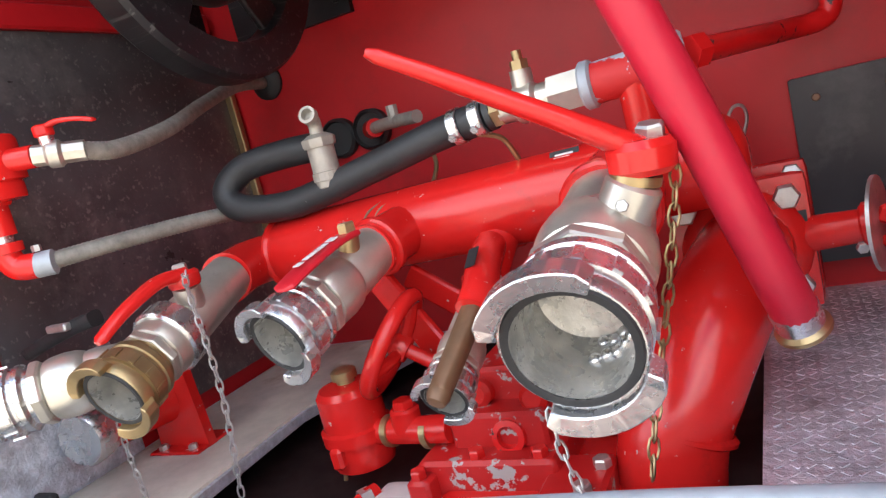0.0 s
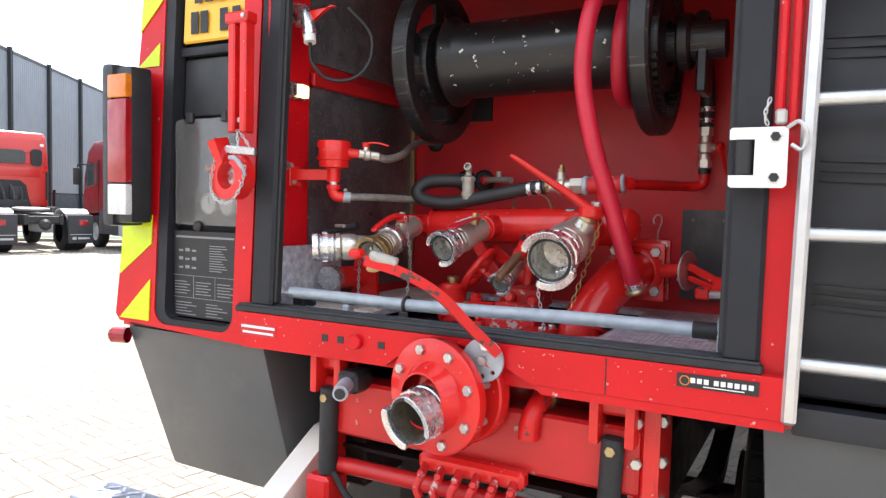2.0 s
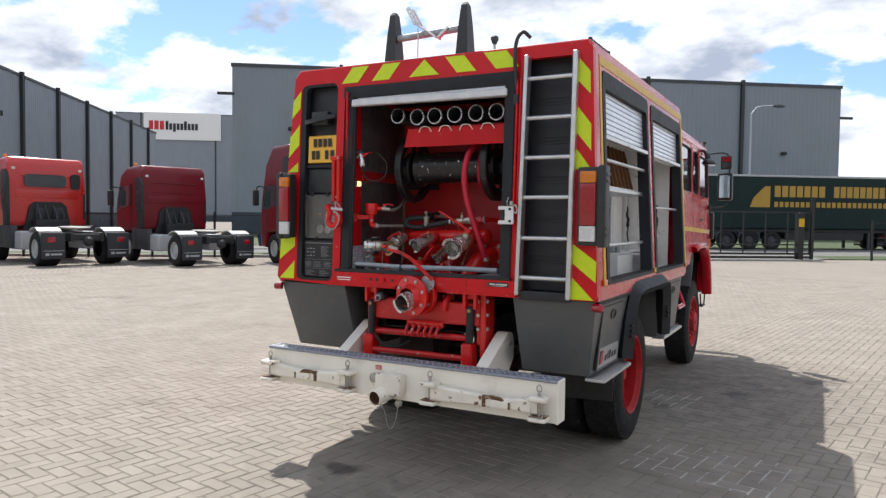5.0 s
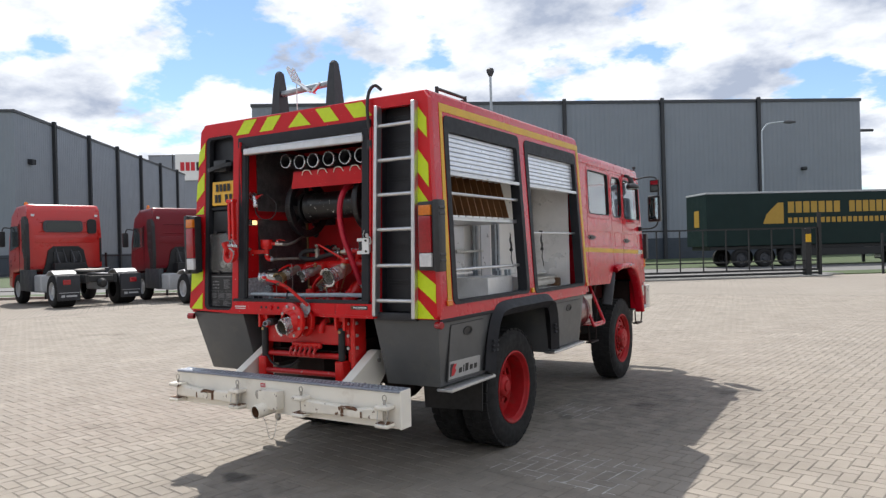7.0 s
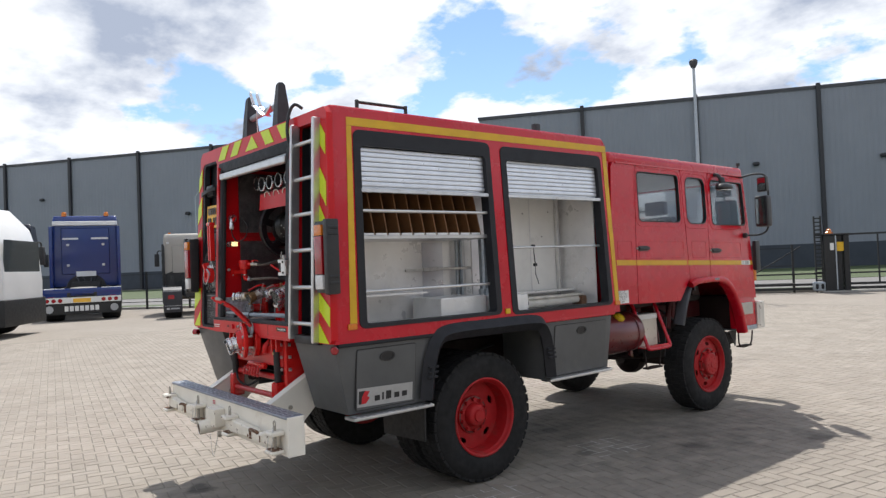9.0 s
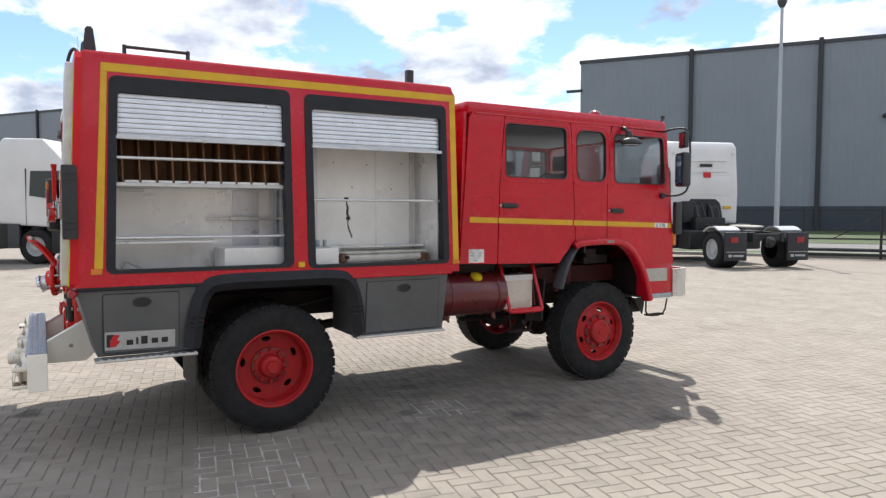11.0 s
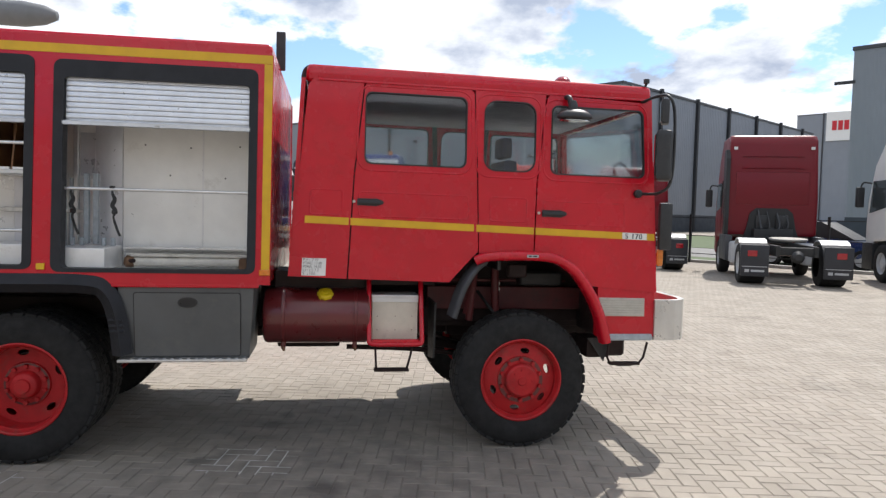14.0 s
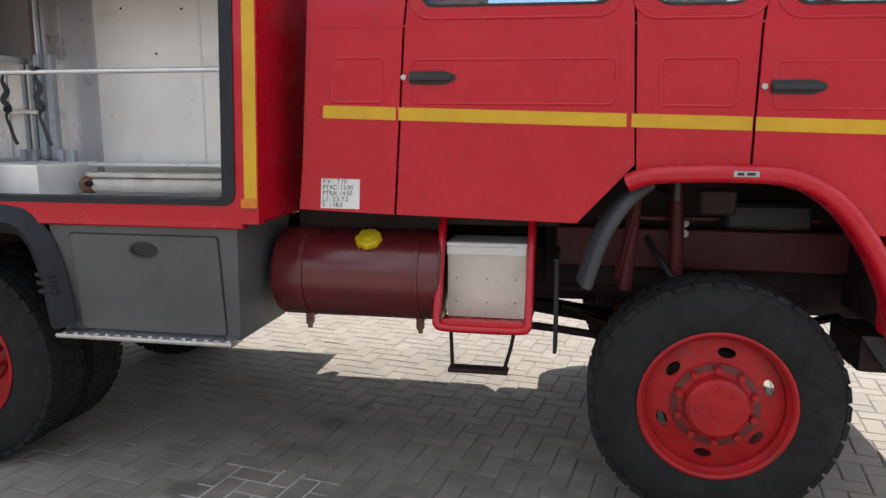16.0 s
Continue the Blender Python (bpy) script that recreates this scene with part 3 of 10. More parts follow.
# black rubber round the locker openings, with the shutter boxes
for (lo, hi) in (OP1, OP2):
    inner = rounded((lo[0] + 0.055, lo[1] + 0.02), (hi[0] - 0.05, hi[1] - 0.105), 0.03)
    plate("locker_frame", rounded((lo[0] - 0.004, lo[1] - 0.004), (hi[0] + 0.004, hi[1] + 0.004), 0.05), 1.17, 1.257, "x", TRIM, truck, [inner], shell, "dark rubber locker frame")
    shutter = part("roller_shutter", bent(plate_bm(rounded((lo[0] + 0.05, 2.22), (hi[0] - 0.045, 2.53), 0.003, 1), (), 1.196, 1.205, "x"), shell), ALU_SHUT, truck, "half-rolled aluminium shutter")
    for k in range(8):
        z = 2.245 + k * 0.034
        bm = bmesh.new()
        add_box(bm, (1.203, lo[0] + 0.058, z), (1.222, hi[0] - 0.052, z + 0.029))
        bevelled(bm, 0.007, 2)
        part("slat", bent(bm, shell), ALU_SHUT, shutter)
    beam("pull_bar", (1.242, lo[0] + 0.045, 2.212), (1.242, hi[0] - 0.04, 2.212), 0.03, 0.028, ALU, shutter, fn=shell)
    box("latch", (1.235, (lo[0] + hi[0]) / 2 - 0.015, 2.195), (1.262, (lo[0] + hi[0]) / 2 + 0.015, 2.215), STEELM, shutter, 0.003, shell)

# one lined space behind both openings
y0, y1, z0, z1 = OP1[0][0] + 0.02, OP2[1][0] - 0.02, OP1[0][1] - 0.03, OP1[1][1] + 0.02
lk = part("locker", plate_bm([(y0, z0), (1.90, z0), (1.90, z1), (y0, z1)], (), 0.66, 0.672, "x"), ALU_WALL, truck, "locker lined with scuffed sheet aluminium")
box("locker_back", (0.66, 1.902, z0), (0.674, y1, z1), LOCKER_WHITE, lk, 0.001, None, "cream painted locker back")
box("locker_floor", (0.674, y0, z0), (1.20, y1, z0 + 0.012), ALU_WALL, lk, 0.001)
box("locker_ceiling", (0.674, y0, z1 - 0.012), (1.09, y1, z1), ALU_WALL, lk, 0.001)
for ya in (y0, y1 - 0.012):
    box("locker_side", (0.674, ya, z0 + 0.012), (1.10, ya + 0.012, z1 - 0.012), ALU_WALL, lk, 0.001)
# polished strips, their grey drawn for the reflection on the locker back
for ya, yb, za, zb in ((1.62, 1.72, 1.9, 2.2), (1.72, 1.90, 1.30, 2.36), (1.19, 1.40, 1.30, 1.87)):
    box("bare_sheet", (0.672, ya, za), (0.680, yb, zb), POLISHED, lk, 0.001, None, "polished sheet in the grey of a reflection")
box("head_rail", (1.10, 1.60, 2.205), (1.14, 2.84, 2.235), ALU_WALL, lk, 0.003)
box("floor_ledge", (0.70, 1.95, 1.40), (0.86, 2.83, 1.415), ALU_WALL, lk, 0.003)
# under the rear shutter: pigeon holes, shelf, rails
box("shelf", (0.70, 0.30, 1.880), (1.165, 1.55, 1.908), ALU, lk, 0.003)
rack = box("divided_rack", (0.80, 0.345, 1.912), (0.815, 1.46, 2.23), CARD, lk, 0.001, None, "brown plywood pigeon-hole rack")
for k in range(11):
    y = 0.345 + k * 0.1105
    plate("divider", [(0.815, 1.912), (1.10, 1.912), (1.02, 2.23), (0.815, 2.23)], y, y + 0.010, "y", CARD, rack)
    if k < 10:
        box("base_strip", (1.09, y + 0.014, 1.910), (1.108, y + 0.106, 1.926), LOCKER_WHITE, rack, 0.001)
for z, x in ((2.075, 1.17), (1.525, 1.17)):
    cyl("rail", (x, 0.27, z), (x, 1.47, z), 0.012, ALU, lk, seg=10)
box("locker_shelf_low", (0.70, 0.27, 1.475), (0.98, 1.00, 1.49), ALU_WALL, lk, 0.002)
for y in (1.515, 1.56):
    box("upright", (0.70, y, 1.30), (0.72, y + 0.022, 1.88), GALV, lk, 0.003)
box("cross_rail", (0.72, 0.98, 1.64), (0.735, 1.66, 1.662), STEELM, lk, 0.002)
box("slide_latch", (0.735, 1.15, 1.635), (0.75, 1.30, 1.668), STEELM, lk, 0.003)
box("tool_clip", (0.75, 0.36, 1.855), (0.80, 0.52, 1.872), STEELM, lk, 0.003)
tube("bent_hook", [(0.86, 0.36, 1.285), (0.86, 0.38, 1.34), (0.86, 0.44, 1.31), (0.86, 0.50, 1.285)], 0.008, STEELM, lk, 8)
# under the front shutter
for y, z in ((2.05, 2.13), (2.36, 2.12), (2.22, 1.92), (2.60, 1.91), (2.70, 2.14)):
    lathe("screw_hole", (0.6735, y, z), (1, 0, 0), [(0.006, 0), (0.006, 0.002), (0, 0.002)], INK, lk, 8)
for y in (1.585, 2.775):
    box("corner_post", (0.675, y, 1.30), (0.715, y + 0.030, 2.30), ALU, lk, 0.004)
box("rail_block", (1.145, 2.822, 1.765), (1.185, 2.842, 1.835), FENCE, lk, 0.004)
box("back_seam", (0.6735, 2.44, 1.30), (0.677, 2.452, 2.30), ALU_WALL, lk, 0.001)
cyl("rail", (1.165, 1.60, 1.80), (1.165, 2.83, 1.80), 0.011, ALU, lk, seg=10)
box("hinge_block", (1.15, 1.955, 1.806), (1.18, 1.985, 1.822), INK, lk, 0.004)
for y in (1.69, 1.75):
    box("tool_post", (0.80, y, 1.43), (0.84, y + 0.032, 1.91), GALV, lk, 0.003)
for y in (1.62, 1.68, 1.82, 1.88):
    box("socket_stub", (0.86, y, 1.42), (0.89, y + 0.025, 1.475), GALV, lk, 0.003)

# yellow lining and chevrons
plate("yellow_line", [(0.165, 2.648), (2.965, 2.648), (2.965, 2.705), (0.165, 2.705)], 1.2505, 1.2535, "x", YELLOW, truck, (), shell, "", 2)
plate("yellow_line", [(2.912, 1.30), (2.965, 1.30), (2.965, 2.646), (2.912, 2.646)], 1.2505, 1.2535, "x", YELLOW, truck, (), shell)
plate("yellow_line", [(0.145, 1.32), (0.198, 1.32), (0.205, 2.646), (0.165, 2.646)], 1.2505, 1.2535, "x", YELLOW, truck, (), shell)
for y in (2.90, 1.545, 0.125):
    box("marker_lamp", (1.25, y, 1.262 if y > 2 else 1.285), (1.264, y + 0.07 if y != 1.545 else y + 0.05, 1.30 if y > 2 else 1.325), LENS_AMBER if y != 1.545 else YELLOW, truck, 0.004, shell)


def chev(loop):
    plate("chevron", loop, -0.004, -0.0005, "y", LIME, truck, (), lean, "fluorescent lime stripe")


# right pillar, below and above the lamp cluster; then left pillar
R0, R1 = 1.088, 1.238
chev([(R0, 1.21), (R1 - 0.01, 1.21), (R0, 1.345)])
chev([(R0, 1.43), (R1, 1.315), (R1, 1.44), (R0, 1.545)])
chev([(1.09, 1.99), (1.19, 1.99), (1.09, 2.12)])
chev([(1.09, 2.215), (1.185, 2.10), (1.18, 2.26), (1.09, 2.375)])
chev([(1.095, 2.52), (1.17, 2.44), (1.165, 2.575), (1.095, 2.66)])
L0, L1 = -1.195, -1.05
chev([(L0 + 0.01, 1.23), (L1, 1.23), (L1, 1.36)])
chev([(-1.19, 1.37), (L1, 1.47), (L1, 1.56), (-1.185, 1.545)])
chev([(-1.14, 2.02), (-1.045, 2.02), (-1.045, 2.09)])
chev([(-1.135, 2.13), (-1.04, 2.22), (-1.04, 2.37), (-1.125, 2.28)])
chev([(-1.115, 2.42), (-1.04, 2.49), (-1.035, 2.62), (-1.105, 2.55)])
for k, (a, b) in enumerate(((-0.62, -0.46), (-0.36, -0.20), (0.22, 0.38), (0.50, 0.68))):
    s = 0.09 if a < 0 else -0.09
    w = b - a - 0.02
    chev([(a - s / 2, 2.645), (a - s / 2 + w, 2.645), (a + s / 2 + w, 2.755), (a + s / 2, 2.755)])
chev([(-0.10, 2.645), (0.13, 2.645), (0.015, 2.755)])

# rear: recess panels
rec = box("rear_recess", (-1.02, 0.075, 1.22), (-0.70, 0.09, 2.665), RECESS, truck, 0.004, lean, "charcoal recessed panel")
plate("panel_frame", rounded((-1.032, 1.222), (-0.699, 2.662), 0.05), 0.004, 0.05, "y", TRIM, rec, [rounded((-0.988, 1.243), (-0.704, 2.64), 0.035)], lean, "dark rubber panel frame")
box("upper_panel", (-0.985, 0.045, 1.862), (-0.704, 0.065, 2.045), PLASTIC, rec, 0.006, lean)
box("panel_ledge", (-0.985, 0.025, 2.048), (-0.704, 0.065, 2.075), TRIM, rec, 0.01, lean, "", 2)
for x, r in ((-0.852, 0.034), (-0.779, 0.034), (-0.716, 0.030)):
    gg = lathe("gauge", (x, 0.072, 1.598), (0, -1, 0), [(r, 0), (r, 0.016), (r * 0.9, 0.020), (r * 0.84, 0.014), (0, 0.014)], STEELM, rec, 24, "round dial behind the cover")
    lathe("dial_face", (x, 0.0575, 1.598), (0, -1, 0), [(r * 0.82, 0), (r * 0.82, 0.001), (0, 0.001)], WHITE, gg, 24)
    bars("dial_needle", (x - 0.002, 0.0564, 1.598), (1, 0, 0), (0, 0, 1), [(0, 0, 0.003, r * 0.6)], INK, gg, 0.0006)
box("warning_lamp", (-0.875, 0.06, 1.70), (-0.855, 0.075, 1.715), LENS_AMBER, rec, 0.003)
pl = plate("instrument_window", rounded((-0.975, 1.534), (-0.708, 1.852), 0.015), 0.036, 0.040, "y", SMOKE, rec, (), None, "scuffed clear instrument cover")
pl.visible_shadow = False
lathe("catch", (-0.869, 0.036, 1.531), (0, -1, 0), [(0.016, 0), (0.016, 0.012), (0.010, 0.018), (0, 0.018)], INK, rec, 12)
for x in (-0.91, -0.765):
    box("hinge", (x - 0.014, 0.026, 1.838), (x + 0.014, 0.045, 1.872), INK, rec, 0.005)
info = box("notice", (-0.983, 0.036, 1.250), (-0.710, 0.044, 1.516), INK, rec, 0.002, None, "black notice with rows of grey print")
rows = [(0.012, 0.244, 0.255, 0.250), (0.0, 0.128, 0.27, 0.1295), (0.0, 0.060, 0.27, 0.0615), (0.088, 0.062, 0.0895, 0.128), (0.178, 0.062, 0.1795, 0.128)]
rows += [(0.155, 0.146 + k * 0.0075, 0.155 + 0.05 + 0.03 * ((k * 7) % 4) / 4, 0.1485 + k * 0.0075) for k in range(11)]
rows += [(0.025 + 0.028 * (k % 3), 0.150 + 0.026 * (k // 3), 0.043 + 0.028 * (k % 3), 0.156 + 0.026 * (k // 3) + 0.004 * (k % 2)) for k in range(9)]
rows += [(0.008 + c * 0.09, 0.072 + k * 0.009, 0.06 + c * 0.09 + 0.012 * ((k + c) % 2), 0.0745 + k * 0.009) for c in range(3) for k in range(5)]
rows += [(0.012 + c * 0.13, 0.008 + k * 0.009, 0.10 + c * 0.13 - 0.02 * ((k + c) % 3), 0.0105 + k * 0.009) for c in range(2) for k in range(5)]
bars("notice_bars", (-0.983, 0.0358, 1.250), (1, 0, 0), (0, 0, 1), rows, NOTICE_GREY, info, 0.0008)
num = box("number_plate", (-0.972, 0.02, 2.085), (-0.675, 0.032, 2.285), PLATE, truck, 0.006, lean, "amber plate with black bars")
bars("plate_bars", (-0.960, 0.0555, 2.085), (1, 0, 0), (0, 0, 1), [(0.045 + k * 0.045, 0.115, 0.075 + k * 0.045, 0.175) for k in range(4)] + [(0.03, 0.025, 0.06, 0.09), (0.07, 0.025, 0.10, 0.09), (0.15, 0.025, 0.18, 0.09), (0.20, 0.025, 0.23, 0.09)], INK, num, 0.002)
for o in num.children:
    o.location = (0, -0.0, 0)
strip("grab_handle", [(-0.99, 0.10, 2.40), (-0.95, 0.02, 2.38), (-0.80, 0.01, 2.40), (-0.72, 0.05, 2.42)], 0.02, 0.03, PLASTIC, truck)
box("handle_housing", (-0.93, 0.045, 2.36), (-0.78, 0.11, 2.46), PLASTIC, truck, 0.02, None, "", 2)

# rear: ladder in its recess
box("ladder_recess", (0.74, 0.11, 1.20), (1.09, 0.13, 2.70), RECESS, truck, 0.004, lean, "black moulded ladder recess")
for x in (0.745, 1.078):
    box("recess_side", (x, 0.045, 1.22), (x + 0.012, 0.115, 2.69), RECESS, truck, 0.003, lean)
box("recess_lip", (0.752, -0.006, 1.188), (1.082, 0.10, 1.245), RECESS, truck, 0.012, lean, "", 2)
for zc in (1.445, 1.70, 1.945, 2.19, 2.435, 2.62):
    for k in (-1, 0, 1):
        z = zc + k * 0.02
        strip("rib", [(0.775, 0.106 + 0.045 * (z - 1.22), z), (0.91, 0.101 + 0.045 * (z - 1.22), z - 0.004), (1.06, 0.106 + 0.045 * (z - 1.22), z)], 0.006, 0.009, RECESS, truck)
lad = beam("ladder", (0.748, -0.01, 1.215), (0.768, 0.05, 2.70), 0.026, 0.070, ALU, truck, 0.006, "fixed aluminium rear ladder", (0, 1, 0))
beam("rail", (1.080, -0.01, 1.205), (1.082, 0.05, 2.70), 0.030, 0.075, ALU, lad, 0.006, "", (0, 1, 0))
for z in (1.326, 1.571, 1.823, 2.068, 2.312, 2.556):
    y = -0.005 + 0.04 * (z - 1.22)
    cyl("rung", (0.752, y, z), (1.078, y, z), 0.0145, ALU, lad, seg=14)
tube("ladder_hook", [(0.70, 0.06, 2.45), (0.69, 0.03, 2.66), (0.69, 0.05, 2.80), (0.72, 0.08, 2.86), (0.755, 0.12, 2.83)], 0.012, PLASTIC, truck)
box("hook_clip", (0.675, 0.03, 2.40), (0.715, 0.06, 2.47), PLASTIC, truck, 0.006)

# rear: lamp clusters on the pillars
def rear_lamp(x0, x1, y, s):
    h = box("rear_lamp", (x0, y, 1.535), (x1, y + 0.075, 2.0), PLASTIC, truck, 0.015, None, "tall combined rear lamp in a black housing", 2)
    a, b = (x0 + 0.018, x1 - 0.018) if s > 0 else (x0 + 0.012, x1 - 0.002)
    box("amber_lens", (a, y - 0.018, 1.905), (b, y + 0.01, 1.975), LENS_AMBER, h, 0.008, None, "", 2)
    box("red_lens", (a, y - 0.018, 1.655), (b, y + 0.01, 1.902), LENS_RED, h, 0.008, None, "", 2)
    box("clear_lens", (a, y - 0.018, 1.56), (b, y + 0.01, 1.652), LENS_WHITE, h, 0.008, None, "", 2)
    sx = x1 - 0.008 if s > 0 else x0 - 0.022
    g = box("side_guard", (sx, y - 0.012, 1.525), (sx + 0.05, y + (0.082 if s > 0 else 0.115), 2.01), PLASTIC, h, 0.018, None, "", 2)
    for z in (1.59, 1.63, 1.905, 1.945):
        box("ridge", (sx + (0.046 if s > 0 else -0.004), y, z), (sx + (0.054 if s > 0 else 0.005), y + (0.076 if s > 0 else 0.108), z + 0.02), PLASTIC, g, 0.004)


rear_lamp(1.124, 1.256, -0.022, 1)
rear_lamp(-1.120, -1.022, -0.085, -1)
lathe("corner_lamp", (1.225, 0.03, 1.165), (1, -0.4, 0), [(0.026, 0), (0.026, 0.05), (0.02, 0.058), (0, 0.06)], LENS_RED, truck, 14)
lathe("corner_lamp", (-1.19, 0.03, 1.165), (-1, -0.4, 0), [(0.026, 0), (0.026, 0.05), (0.02, 0.058), (0, 0.06)], LENS_RED, truck, 14)

# rear: sill and black channel frame of the bay
plate("sill", [(-0.637, 1.235), (-0.615, 1.222), (-0.13, 1.226), (-0.055, 1.283), (0.055, 1.288), (0.130, 1.272), (0.235, 1.220), (0.742, 1.220), (0.742, 1.302), (-0.637, 1.302)], -0.035, 0.02, "y", RED_SILL, truck, (), None, "chipped red sill with a cut-out over the inlet")
plate("sill_flange", [(-0.63, 1.205), (-0.15, 1.21), (-0.13, 1.226), (-0.615, 1.223)], -0.033, 0.03, "y", RED_SILL, truck)
plate("sill_flange", [(0.26, 1.20), (0.742, 1.20), (0.742, 1.219), (0.236, 1.219)], -0.033, 0.03, "y", RED_SILL, truck)
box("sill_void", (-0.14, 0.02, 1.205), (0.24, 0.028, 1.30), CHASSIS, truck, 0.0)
box("sill_seam", (0.401, -0.0362, 1.222), (0.4035, -0.0350, 1.300), RUBBER, truck, 0.0)
box("sill_lip", (-0.66, -0.03, 1.30), (0.70, 0.06, 1.318), RUBBER, truck, 0.004)
for k in range(3):
    box("sill_ridge", (-0.655, -0.022 + k * 0.026, 1.317), (0.695, -0.010 + k * 0.026, 1.324), PLASTIC, truck, 0.002)
for x0, x1 in ((-0.620, -0.543), (0.622, 0.692)):
    bx = box("shutter_channel", (x0, -0.016, 1.318), (x1, 0.028, 2.56), TRIM, truck, 0.008, lean, "dark shutter channel")
    box("seal", ((x1 - 0.006) if x0 < 0 else (x0 - 0.008), -0.004, 1.33), ((x1 + 0.008) if x0 < 0 else (x0 + 0.006), 0.02, 2.54), RUBBER, bx, 0.003, lean)
box("shutter_box", (-0.64, -0.01, 2.535), (0.70, 0.10, 2.62), TRIM, truck, 0.012, lean, "", 2)
rb = beam("rear_pull_bar", (-0.555, 0.045, 2.495), (0.64, 0.045, 2.485), 0.05, 0.052, ALU, truck, 0.008)
box("pull_slat", (-0.55, 0.07, 2.505), (0.64, 0.09, 2.545), ALU_SHUT, rb, 0.004)
stk = box("dealer_sticker", (0.546, -0.0385, 1.262), (0.696, -0.0352, 1.289), INK, truck, 0.0, None, "black sticker with pale bars")
bars("sticker_bars", (0.546, -0.0386, 1.262), (1, 0, 0), (0, 0, 1), [(0.026 + 0.0125 * k + (0.006 if k > 2 else 0), 0.010, 0.035 + 0.0125 * k + (0.006 if k > 2 else 0), 0.020) for k in range(9)] + [(0.05, 0.004, 0.125, 0.006)], WHITE, stk, 0.0006)
lathe("swoosh", (0.561, -0.0386, 1.2755), (0, -1, 0), [(0.010, 0), (0.010, 0.0006), (0.008, 0.0006), (0.008, 0)], LENS_AMBER, stk, 16)
bars("warning_label", (-0.63, -0.0352, 1.238), (1, 0, 0), (0, 0, 1), [(0, 0, 0.13, 0.036)], SIGN_RED, truck, 0.001)
bars("label_bars", (-0.63, -0.0365, 1.238), (1, 0, 0), (0, 0, 1), [(0.005, 0.023, 0.125, 0.030), (0.01, 0.008, 0.12, 0.014)], WHITE, truck, 0.0008)
lathe("plug", (-0.235, -0.035, 1.262), (0, -1, 0), [(0.019, 0), (0.019, 0.012), (0.016, 0.015), (0, 0.015)], RED_REAR, truck, 18)
for x in (-0.335, -0.16, -0.285):
    bars("tag", (x - 0.01, -0.0352, 1.252), (1, 0, 0), (0, 0, 1), [(0, 0, 0.02, 0.018)], INK, truck, 0.001)

# white latch plate and the red stowage clamps
lt = plate("latch_plate", [(0.628, 1.656), (0.718, 1.656), (0.724, 1.662), (0.724, 1.762), (0.718, 1.768), (0.628, 1.768), (0.624, 1.764), (0.624, 1.746), (0.668, 1.746), (0.668, 1.679), (0.624, 1.679), (0.624, 1.660)], -0.045, -0.034, "y", LATCH, truck, (), None, "white steel latch plate")
for z in (1.675, 1.75):
    lathe("bolt", (0.703, -0.045, z), (0, -1, 0), [(0.009, 0), (0.009, 0.006), (0, 0.006)], INK, lt, 6)
lathe("latch_roller", (0.648, -0.03, 1.682), (0, 0, 1), [(0, 0), (0.017, 0.0), (0.017, 0.062), (0, 0.062)], INK, lt, 16)
box("latch_back", (0.69, -0.034, 1.665), (0.715, 0.0, 1.76), STEELM, lt, 0.004)
for xa, xb in ((0.697, 0.712), (0.720, 0.736)):
    box("hinge_rail", (xa, -0.024, 1.775), (xb, 0.004, 2.56), RED_REAR, truck, 0.004, lean)
box("hinge_clip", (0.700, -0.050, 1.772), (0.720, -0.030, 1.800), STEELM, truck, 0.004)
chain("clip_chain", [(0.690, -0.048, 1.815), (0.684, -0.05, 1.79), (0.690, -0.05, 1.768)], STEELM, truck, 0.014, 0.0016)
tube("clip_wire", [(0.722, -0.05, 1.765), (0.742, -0.055, 1.775), (0.755, -0.055, 1.75), (0.748, -0.05, 1.725), (0.730, -0.045, 1.735)], 0.004, STEELM, truck, 6)
ca = box("clamp_arm", (-0.664, -0.058, 1.795), (-0.640, -0.020, 2.10), RED_PUMP, truck, 0.004, None, "red clamp arm of two rails")
box("arm_rail", (-0.622, -0.058, 1.795), (-0.598, -0.020, 2.10), RED_PUMP, ca, 0.004)
box("arm_web", (-0.641, -0.036, 1.80), (-0.621, -0.022, 2.095), RED_REAR, ca, 0.001)
box("arm_cap", (-0.672, -0.064, 2.088), (-0.590, -0.018, 2.118), RED_PUMP, ca, 0.005)
bolt((-0.600, -0.064, 2.103), (0, -1, 0), 0.007, STEELM, ca, 0.006)
bolt((-0.631, -0.036, 1.83), (0, -1, 0), 0.008, STEELM, ca, 0.012)
arc = [(-0.635 + 0.046 * math.cos(radians(a)), -0.065, 1.676 + 0.05 * math.sin(radians(a))) for a in range(65, -236, -20)]
cl = part("coupling_clamp", sweep_bm([Vector(p) for p in arc] + [Vector((-0.668, -0.068, 1.735)), Vector((-0.682, -0.075, 1.775))], rect(0.05, 0.028)), RED_PUMP, truck, "red stowage clamp with chain", 40)
lathe("clamp_cup", (-0.635, -0.03, 1.676), (0, -1, 0), [(0.036, 0), (0.036, 0.02), (0.028, 0.024), (0.02, 0.01), (0, 0.01)], CHROME, cl, 20)
beam("clamp_jaw", (-0.665, -0.06, 1.748), (-0.575, -0.04, 1.742), 0.024, 0.024, CHROME, cl, 0.004)
chain("clamp_chain", [(-0.675, -0.09, 1.72), (-0.685, -0.095, 1.65), (-0.66, -0.10, 1.612), (-0.61, -0.10, 1.605), (-0.578, -0.09, 1.65), (-0.575, -0.08, 1.70)], STEELM, cl, 0.016, 0.0016)
